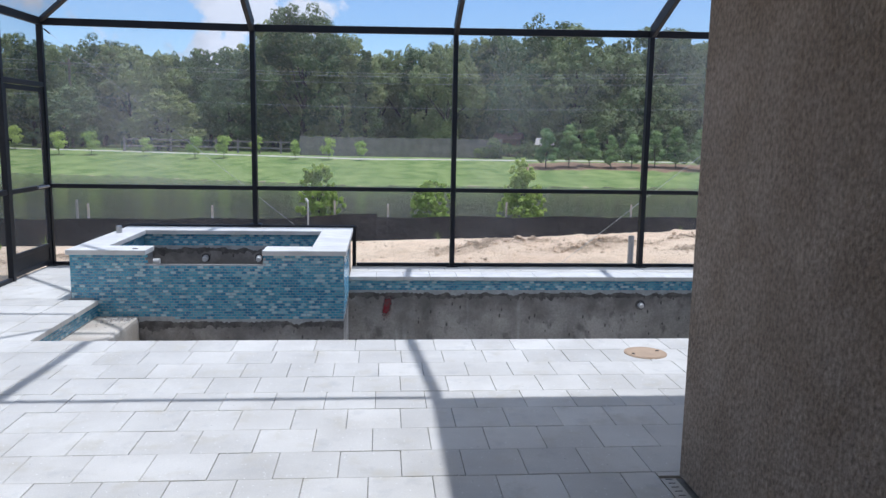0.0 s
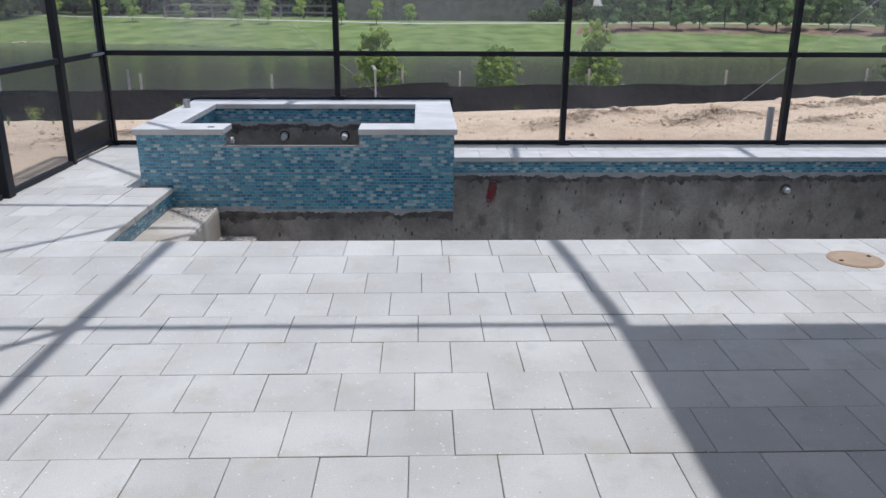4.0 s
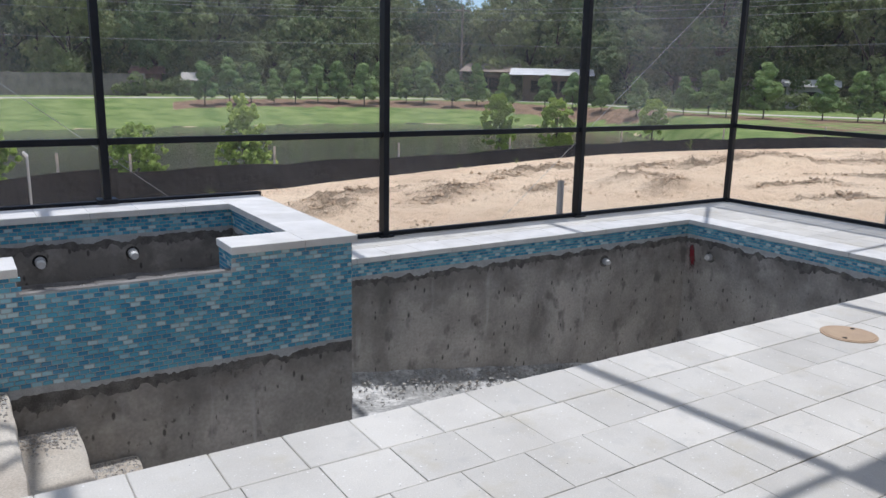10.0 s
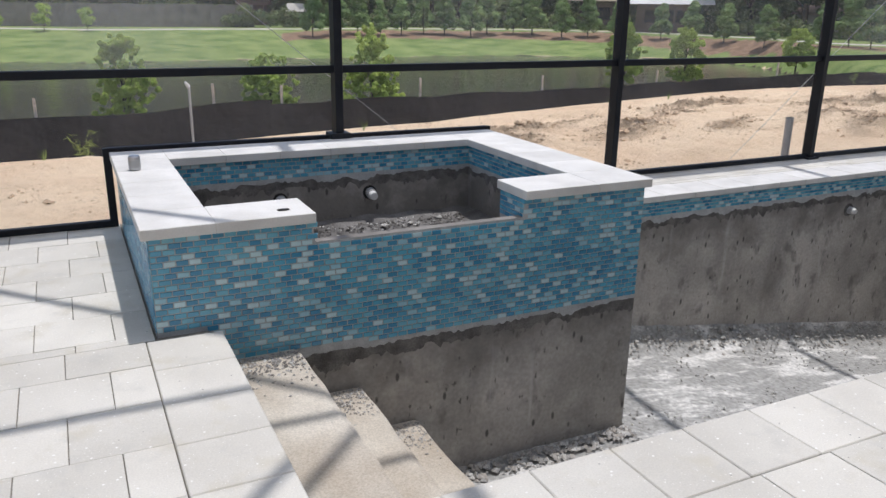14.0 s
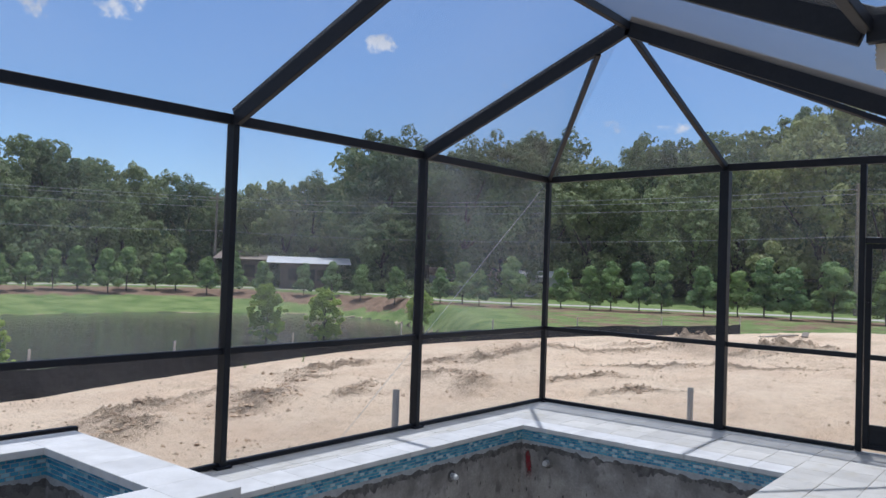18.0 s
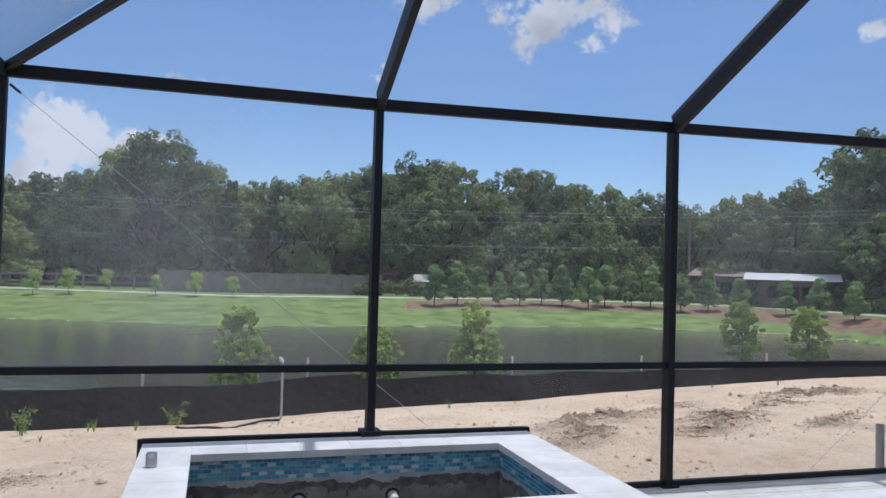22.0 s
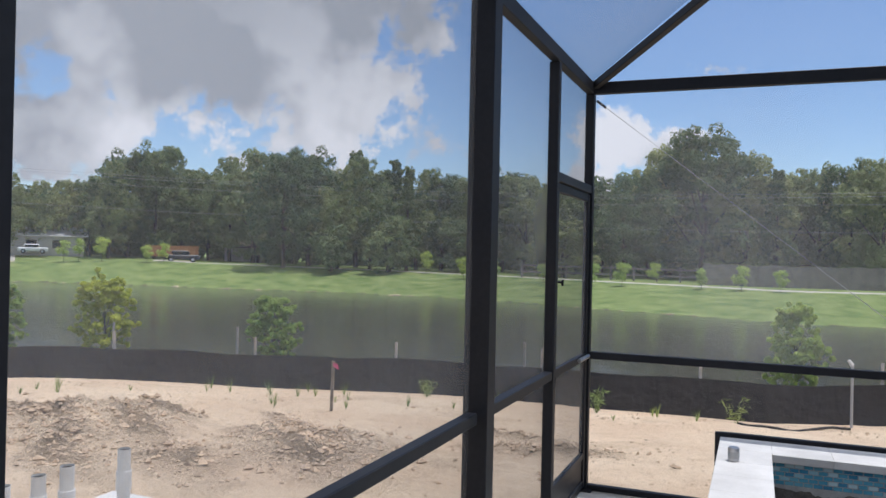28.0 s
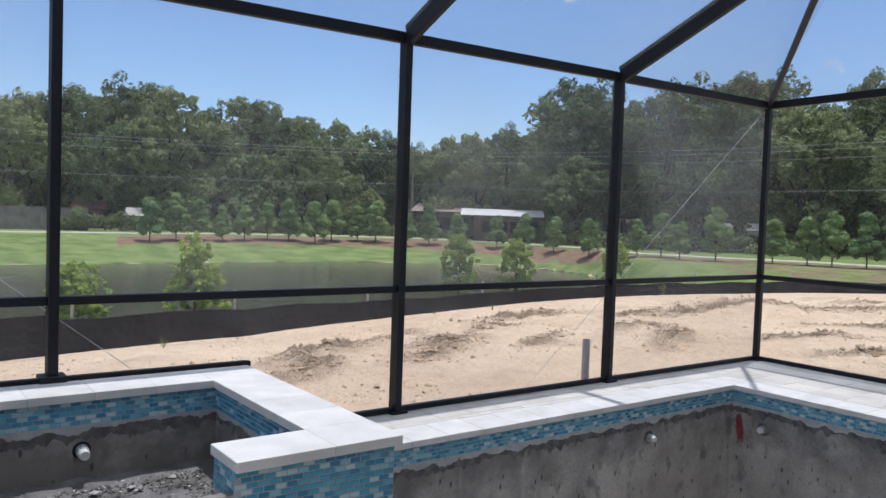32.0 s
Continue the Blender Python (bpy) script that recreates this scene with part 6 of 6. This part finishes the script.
# ---- beyond the pond: fences, buildings, poles, vehicles ----
def far_things():
    rng = random.Random(2)
    f = thing("board_fence", polar(4, 59, -0.4), "long weathered grey board fence before the woods", "fence")
    o = Vector(f.location)
    board = mesh_of("board", box(-0.145, 0.145, -0.012, 0.012, 0, 1.5), M_FENCEWOOD)
    th = -4.2
    while th < 11.5:
        b = new("board", board)
        b.parent = f
        p = polar(th, 59, along(BANKTOP, th)) - o
        b.matrix_basis = Matrix.Translation(p) @ Matrix.Rotation(-radians(th), 4, "Z") @ Matrix.Diagonal((1, 1, rng.uniform(0.97, 1.03), 1))
        th += math.degrees(0.30 / 59)
    f = thing("rail_fence", polar(-9, 60, -0.4), "dark post-and-rail fence on the far bank", "fence")
    o = Vector(f.location)
    ths = [-17 + 1.6 * k for k in range(9)]
    for th in ths:
        p = polar(th, 61, along(BANKTOP, th)) - o
        part("fence_post", bar(p, p + Vector((0, 0, 1.15)), 0.14, 0.14, None, 0), M_FENCEWOOD, f)
    for a, b in zip(ths, ths[1:]):
        for z in (0.45, 0.95):
            part("rail", bar(polar(a, 61, along(BANKTOP, a) + z) - o, polar(b, 61, along(BANKTOP, b) + z) - o, 0.05, 0.13, None, 0), M_FENCEWOOD, f)

    def hut(th, r, w, d, h, rise, wall, roof, label, turn=0.0, windows=2, e=0.4):
        z = along(BANKTOP, th)
        b = thing("house", polar(th, r, z - 0.2), label, "house", "houses among the far trees")
        m = Matrix.Rotation(-radians(th + turn), 4, "Z")

        def put(name, bm, mat):
            bmesh.ops.transform(bm, matrix=m, verts=bm.verts)
            return part(name, bm, mat, b)

        put("wall", box(-w / 2, w / 2, -d / 2, d / 2, 0, h), wall)
        bm = bmesh.new()
        pts = [(-w / 2 - e, -d / 2 - e, h), (w / 2 + e, -d / 2 - e, h), (w / 2 + e, 0, h + rise), (-w / 2 - e, 0, h + rise), (w / 2 + e, d / 2 + e, h), (-w / 2 - e, d / 2 + e, h)]
        v = [bm.verts.new(p) for p in pts]
        for q in ((0, 1, 2, 3), (3, 2, 4, 5), (1, 4, 2), (0, 3, 5), (0, 5, 4, 1)):
            bm.faces.new([v[k] for k in q])
        put("roof", bm, roof)
        for k in range(windows):
            x = -w / 2 + w * (k + 1) / (windows + 1)
            put("window", box(x - 0.45, x + 0.45, -d / 2 - 0.05, -d / 2 + 0.02, h * 0.4, h * 0.8), M_SLOT)

    white = material("white_metal_roof", (0.80, 0.80, 0.79), 0.4, second=(0.70, 0.70, 0.69), scale=1)
    cream = material("cream_wall", (0.52, 0.49, 0.43), 0.8, second=(0.45, 0.42, 0.37), scale=1)
    tan = material("tan_shingle", (0.36, 0.29, 0.23), 0.9, second=(0.28, 0.22, 0.18), scale=2)
    red = material("red_brick_wall", (0.17, 0.095, 0.075), 0.9, second=(0.13, 0.08, 0.065), scale=2)
    # dark brown: the shade under the porch roof is put into this colour
    brown = material("shaded_brown_wall", (0.16, 0.12, 0.09), 0.8, second=(0.11, 0.085, 0.065), scale=1)
    hut(40.2, 61, 4.3, 3.4, 2.15, 0.5, brown, white, "low house with a bright white metal roof", 0, 3, 1.0)
    hut(36.0, 66, 3.0, 3.4, 2.35, 0.7, brown, tan, "low house with a tan shingled roof", 15, 2, 0.8)
    hut(11.6, 66, 1.7, 2.0, 1.7, 0.6, red, red, "small red-brown shed behind the board fence", 10, 1)
    hut(14.4, 64, 0.6, 1.0, 1.25, 0.6, brown, cream, "small cream-roofed tent behind the board fence", 10, 0)
    hut(51.5, 62, 6.0, 4.0, 1.6, 0.6, cream, tan, "low house half hidden by trees", -10, 2)
    hut(57.6, 60, 3.0, 3.0, 1.7, 0.5, cream, white, "small pale shed half hidden by trees", 0, 1)
    hut(-50.5, 86, 9.0, 6.0, 1.9, 1.0, cream, white, "pale low house on the far bank", 0, 3)
    hut(-36.0, 90, 7.0, 5.0, 2.0, 1.0, cream, tan, "low house half hidden by trees", 0, 2)
    f = thing("plank_fence", polar(-41.8, 79, 0.2), "short orange-brown plank fence on the far bank", "fence")
    orange = material("orange_wood", (0.42, 0.20, 0.08), 0.8, second=(0.34, 0.16, 0.07), scale=2)
    for k in range(4):
        part("plank", bar((-1.75, -1.6, 0.5 + 0.26 * k), (1.75, 1.6, 0.5 + 0.26 * k), 0.04, 0.24, None, 0), orange, f)

    def car(th, r, z, colour, label, kind="car", heading=0.0, s=1.0):
        c = thing(kind, polar(th, r, z), label, "vehicle")
        c.rotation_euler = (0, 0, radians(heading - th))
        paint = material(label.replace(" ", "_")[:24], colour, 0.3, second=tuple(q * 0.9 for q in colour), scale=1)
        part("body", box(-2.2 * s, 2.2 * s, -0.9 * s, 0.9 * s, 0.35 * s, 1.0 * s, None, 0.14 * s), paint, c)
        cab = box(-1.3 * s, 1.0 * s, -0.8 * s, 0.8 * s, 1.0 * s, 1.55 * s, None, 0.2 * s)
        part("cab", cab, paint, c)
        for side in (-1, 1):
            part("window", box(-1.1 * s, 0.8 * s, side * 0.81 * s - 0.01, side * 0.81 * s + 0.01, 1.08 * s, 1.42 * s), M_SLOT, c)
            for x in (-1.35, 1.35):
                wl = part("wheel", rod((x * s, side * 0.72 * s, 0.36 * s), (x * s, side * 0.93 * s, 0.36 * s), 0.36 * s, 0.36 * s, None, 18), M_FABRIC, c)
                part("rim", rod((x * s, side * 0.92 * s, 0.36 * s), (x * s, side * 0.945 * s, 0.36 * s), 0.2 * s, 0.2 * s, None, 12), M_STEEL, wl)
        for side in (-1, 1):
            part("headlight", box(2.17 * s, 2.22 * s, side * 0.62 * s - 0.16, side * 0.62 * s + 0.16, 0.68 * s, 0.85 * s), M_PVC, c)

    car(84.6, 37.5, -0.25, (0.02, 0.025, 0.05), "dark blue pickup parked on the sand", "pickup_truck", 20, 0.95)
    car(-50.4, 82, 0.6, (0.7, 0.7, 0.7), "white car parked on the far bank", "car", 0, 0.58)
    car(-41.2, 76, 0.1, (0.03, 0.03, 0.035), "dark car parked on the far bank", "car", 0, 0.7)

    # poles and wires
    tops = []
    for th, r, h in ((-72, 84, 8.8), (-20.4, 70, 7.8), (33.6, 66, 7.8), (78.5, 50, 8.0), (110, 46, 8.4)):
        p = polar(th, r, along(BANKTOP, th) - 0.3)
        u = thing("utility_pole", p, "grey wooden utility pole carrying wires before the woods", "utility pole", "utility poles")
        part("shaft", rod((0, 0, 0), (0, 0, h), 0.13, 0.09, None, 10), M_WOOD, u)
        part("crossarm", box(-0.7, 0.7, -0.05, 0.05, h - 0.5, h - 0.4), M_WOOD, u)
        tops.append((p, h))
    w = thing("power_lines", (0, 0, 0), "thin grey power lines strung between the poles", "wires")
    for (p, h), (q, g) in zip(tops, tops[1:]):
        for dz, dx in ((-0.35, 0.0), (-0.6, 0.4), (-1.15, 0.1), (-3.1, 0.0)):
            bm = bmesh.new()
            prev = None
            for k in range(15):
                f_ = k / 14
                x = p.lerp(q, f_) + Vector((dx, 0, (h * (1 - f_) + g * f_) + dz - 2.4 * f_ * (1 - f_)))
                if prev is not None:
                    rod(prev, x, 0.011, 0.011, bm, 5, False)
                prev = x
            part("wire", bm, M_GREYPVC, w)


far_things()


# ---- glass mosaic ----
def tile_mesh(w, h, t):
    """A tile facing -y: a thin block without a back."""
    b = 0.0022
    v = [(-w / 2, 0, -h / 2), (w / 2, 0, -h / 2), (w / 2, 0, h / 2), (-w / 2, 0, h / 2),
         (-w / 2 + b, -t, -h / 2 + b), (w / 2 - b, -t, -h / 2 + b), (w / 2 - b, -t, h / 2 - b), (-w / 2 + b, -t, h / 2 - b)]
    f = [(4, 5, 6, 7), (0, 1, 5, 4), (1, 2, 6, 5), (2, 3, 7, 6), (3, 0, 4, 7)]
    return v, f


TW, TH_, TG = 0.0485, 0.0235, 0.0025


def mosaic(parent, origin, along_axis, facing, length, top, bottom, keep=None, singles=None, seed=0, lower=0.0):
    """Running-bond mosaic on an upright face. bottom(u), top(u): heights at u along the face. singles(u, z): whether a tile is a part of its own."""
    rng = random.Random(seed)
    ax, fc = Vector(along_axis), Vector(facing)
    rot = Matrix((ax, -fc, Vector((0, 0, 1)))).transposed().to_4x4()
    base = parent.location
    verts, faces = [], []
    tv, tf = tile_mesh(TW, TH_, 0.005)
    me = bpy.data.meshes.new("tile")
    me.from_pydata(tv, [], tf)
    me.materials.append(M_TILE)
    zmax = max(top(length * k / 40) for k in range(41))
    rows = int((zmax + 0.45) / (TH_ + TG))
    for i in range(rows):
        z = zmax - (i + 0.5) * (TH_ + TG)
        off = (TW + TG) * (0.5 if i % 2 else 0.0)
        u = -off + TW / 2
        while u < length + TW / 2:
            w0, w1 = max(u - TW / 2, 0.001), min(u + TW / 2, length - 0.001)
            uc = (w0 + w1) / 2
            if w1 - w0 > 0.006 and z + TH_ / 2 <= top(uc) + 0.002 and z - TH_ / 2 >= bottom(uc) and not (keep and not keep(uc, z)):
                if singles and singles(uc, z) and w1 - w0 > TW - 0.002:
                    o = new("tile", me)
                    o.parent = parent
                    o.matrix_basis = Matrix.Translation(Vector(origin) + ax * uc + Vector((0, 0, z)) - base) @ rot
                else:
                    b = len(verts)
                    s = (w1 - w0) / TW
                    for p in tv:
                        q = Vector(origin) + ax * (uc + p[0] * s) + fc * (-p[1]) + Vector((0, 0, z + p[2])) - base
                        verts.append(q)
                    faces += [tuple(b + k for k in f) for f in tf]
            u += TW + TG
    me = bpy.data.meshes.new("mosaic")
    me.from_pydata(verts, [], faces)
    me.materials.append(M_TILE_REST)
    o = new("mosaic", me)
    o.parent = parent
    o["kind"], o["label"] = "stuff", "blue glass mosaic tiles"
    # mortar bed with a torn lower edge
    bm = bmesh.new()
    n = max(8, int(length / 0.014))
    cols = []
    for k in range(n + 1):
        u = length * k / n
        zb = bottom(u) - 0.016 - 0.06 * abs(noise.noise(Vector((u * 4.5, seed, 0)))) - 0.03 * abs(noise.noise(Vector((u * 21, seed, 3))))
        cols.append([bm.verts.new(Vector(origin) + ax * u + fc * d + Vector((0, 0, z)) - base) for d, z in ((0.0025, top(u)), (0.0025, zb + 0.008), (0.001, zb))])
    for a, b in zip(cols, cols[1:]):
        for q in range(2):
            bm.faces.new((a[q], b[q], b[q + 1], a[q + 1]))
    part("mortar_bed", bm, M_GROUT, parent, "pale mortar with a torn lower edge")
    if bottom(length) < -0.01 or 0.29 < bottom(length) < 0.3:
        bm = bmesh.new()
        cols = []
        for k in range(n + 1):
            u = length * k / n
            zb = bottom(u) - 0.03
            low = zb - 0.03 - 0.06 * max(0.0, noise.noise(Vector((u * 3.3, seed, 8))) + 0.4 + 0.7 * noise.noise(Vector((u * 17, seed, 1))) + 0.5 * noise.noise(Vector((u * 41, seed, 5))))
            cols.append([bm.verts.new(Vector(origin) + ax * u + fc * d + Vector((0, 0, z)) - base) for d, z in ((0.0009, zb + 0.015), (0.0009, low))])
        for a, b in zip(cols, cols[1:]):
            bm.faces.new((a[0], b[0], b[1], a[1]))
        part("scratch_coat", bm, M_DARK, parent, "dark torn scratch coat below the tiles")


def notch(x):
    return 0.33 if -2.29 < x < -1.19 else 0.424


x0, x1, y0, y1 = SPA
mosaic(spa, (x0, y0, 0), (1, 0, 0), (0, -1, 0), x1 - x0, lambda u: notch(x0 + u),
       lambda u: 0.0 if u < 0.21 else -0.17 - 0.03 * min(1, u / 1.0), None, lambda u, z: u < 0.86 and z > 0.0, 1)
mosaic(spa, (x0, y1, 0), (0, -1, 0), (-1, 0, 0), y1 - y0, lambda u: 0.424, lambda u: 0.0, None, None, 2)
mosaic(spa, (x1, y0, 0), (0, 1, 0), (1, 0, 0), POOL[3] - y0, lambda u: 0.424, lambda u: -0.19, None, None, 3)
mosaic(spa, (-2.74, 9.06, 0), (1, 0, 0), (0, -1, 0), 2.02, lambda u: 0.424, lambda u: 0.295, None, None, 4)
mosaic(spa, (-0.72, 9.06, 0), (0, -1, 0), (-1, 0, 0), 1.26, lambda u: 0.424, lambda u: 0.295, None, None, 5)
mosaic(spa, (-2.74, 7.80, 0), (0, 1, 0), (1, 0, 0), 1.26, lambda u: 0.424, lambda u: 0.295, None, None, 6)
mosaic(spa, (-1.19, 7.80, 0), (0, -1, 0), (-1, 0, 0), 0.24, lambda u: 0.424, lambda u: 0.29, None, None, 9)
mosaic(pool, (x1, POOL[3], 0), (1, 0, 0), (0, -1, 0), POOL[1] - x1, lambda u: -0.03, lambda u: -0.165, None, lambda u, z: u < 2.4, 7)
mosaic(pool, (POOL[1], POOL[3], 0), (0, -1, 0), (-1, 0, 0), POOL[3] - POOL[2], lambda u: -0.03, lambda u: -0.165, None, None, 8)
mosaic(pool, (POOL[0], POOL[2], 0), (0, 1, 0), (1, 0, 0), SPA[2] - POOL[2], lambda u: -0.03, lambda u: -0.165, None, None, 10)


# ---- coping and pavers ----
def block(w, d, h, c=0.004, nose=0.0):
    """A paver, its top at 0: chamfered top edge, no underside."""
    x, y = w / 2, d / 2
    v = [(-x, -y, -h), (x, -y, -h), (x, y, -h), (-x, y, -h), (-x, -y, -c), (x, -y, -c), (x, y, -c), (-x, y, -c),
         (-x + c, -y + c, 0), (x - c, -y + c, 0), (x - c, y - c, 0), (-x + c, y - c, 0)]
    f = [(8, 9, 10, 11)]
    for k in range(4):
        n = (k + 1) % 4
        f += [(k, n, 4 + n, 4 + k), (4 + k, 4 + n, 8 + n, 8 + k)]
    return v, f


def block_mesh(name, w, d, h, mat, c=0.004):
    v, f = block(w, d, h, c)
    me = bpy.data.meshes.new(name)
    me.from_pydata(v, [], f)
    me.materials.append(mat)
    return me


def lay_coping():
    x0, x1, y0, y1 = POOL
    ov, dep = 0.03, 0.28
    rng = random.Random(6)
    runs = []
    pit = 0.302
    u = -1.019 - 0.151
    while u > x0 - dep:
        u -= pit
    a = x0 - dep
    while a < x1 + dep - 0.02:
        b = u + pit if u + pit > a + 0.05 else u + 2 * pit
        b = min(b, x1 + dep)
        runs.append((a, b, y0 - dep, y0 + ov))
        a = b
        u = b if b > u else u
    for a, b in zip(np.linspace(y0 + ov, SPA[2] - 0.05, 6)[:-1], np.linspace(y0 + ov, SPA[2] - 0.05, 6)[1:]):
        runs.append((x0 - dep, x0 + ov, a, b))
    for a, b in zip(np.linspace(y0 + ov, y1 - ov, 10)[:-1], np.linspace(y0 + ov, y1 - ov, 10)[1:]):
        runs.append((x1 - ov, x1 + dep, a, b))
    xs = np.linspace(SPA[1] + 0.008, x1 + dep, 17)
    for a, b in zip(xs, xs[1:]):
        runs.append((a, b, y1 - ov, y1 + dep))
    for a, b, c, d in runs:
        me = bpy.data.meshes.new("coping_stone")
        bm = box(-(b - a) / 2 + 0.0012, (b - a) / 2 - 0.0012, -(d - c) / 2 + 0.0012, (d - c) / 2 - 0.0012, -0.045, 0, None, 0.004)
        bm.to_mesh(me)
        bm.free()
        me.materials.append(M_PAVER if d <= y0 + ov + 0.001 and c < y0 or b <= x0 + ov + 0.001 else M_COPING)
        o = new("coping_stone", me)
        o.parent = deck
        o.location = ((a + b) / 2, (c + d) / 2, rng.uniform(-0.001, 0.001))


lay_coping()


def lay_pavers():
    px, py, g = 0.3035, 0.3055, 0.0032
    zones = ((XL - 0.03, 5.46, 3.6095, 5.748), (XL - 0.03, 1.258, 2.722, 3.6095), (1.258, 5.46, 3.56, 3.6095), (XL - 0.03, 1.34, -3.15, 2.638), (XL - 0.03, -3.032, 5.748, 7.51),
             (XL - 0.03, SPA[0] - 0.012, 7.51, YB + 0.05), (4.442, 5.46, 5.748, YB + 0.05), (SPA[1] + 0.012, 4.442, 9.042, YB + 0.05))
    full = block_mesh("paver", px - g, py - g, 0.04, M_PAVER, 0.002)
    rng = random.Random(7)
    rest_v, rest_f = [], []
    for i in range(-24, 18):
        ya, yb = 4.2205 + i * py, 4.2205 + (i + 1) * py
        shift = 0.51 if i % 2 else 0.0
        wander = 0.008 * max(-6, min(6, i)) + rng.uniform(-0.004, 0.004)
        for zx0, zx1, zy0, zy1 in zones:
            # beside the pool the courses start from the coping
            start = zx1 - (8 + (i % 2) * 0.5) * px if zx1 < -2.9 else -0.566 + (shift - 13) * px + wander
            for j in range(36):
                xa, xb = start + j * px, start + (j + 1) * px
                a, b, c, d = max(xa, zx0), min(xb, zx1), max(ya, zy0), min(yb, zy1)
                if b - a < 0.03 or d - c < 0.03:
                    continue
                whole = b - a > px - 1e-4 and d - c > py - 1e-4
                mid = ((a + b) / 2, (c + d) / 2, rng.uniform(-0.0015, 0.0015))
                near = mid[0] < 1.4 and mid[1] > 1.2
                if near:
                    o = new("paver", full if whole else block_mesh("paver", b - a - g, d - c - g, 0.04, M_PAVER, 0.002))
                    o.parent = deck
                    o.location = mid
                    o.rotation_euler = (rng.uniform(-0.003, 0.003), rng.uniform(-0.003, 0.003), rng.uniform(-0.003, 0.003))
                else:
                    v, f = block(b - a - g, d - c - g, 0.04, 0.002)
                    k = len(rest_v)
                    rest_v += [(p[0] + mid[0], p[1] + mid[1], p[2] + mid[2]) for p in v]
                    rest_f += [tuple(k + q for q in w) for w in f]
    me = bpy.data.meshes.new("pavers")
    me.from_pydata(rest_v, [], rest_f)
    me.materials.append(M_PAVER_REST)
    o = new("pavers", me)
    o.parent = deck
    o["kind"], o["label"] = "stuff", "pale square shell-stone pavers"
    part("edge_band", box(5.465, XR + 0.04, 3.56, YB + 0.05, -0.05, -0.004), M_GROUT, deck, "grey concrete edge band")


lay_pavers()
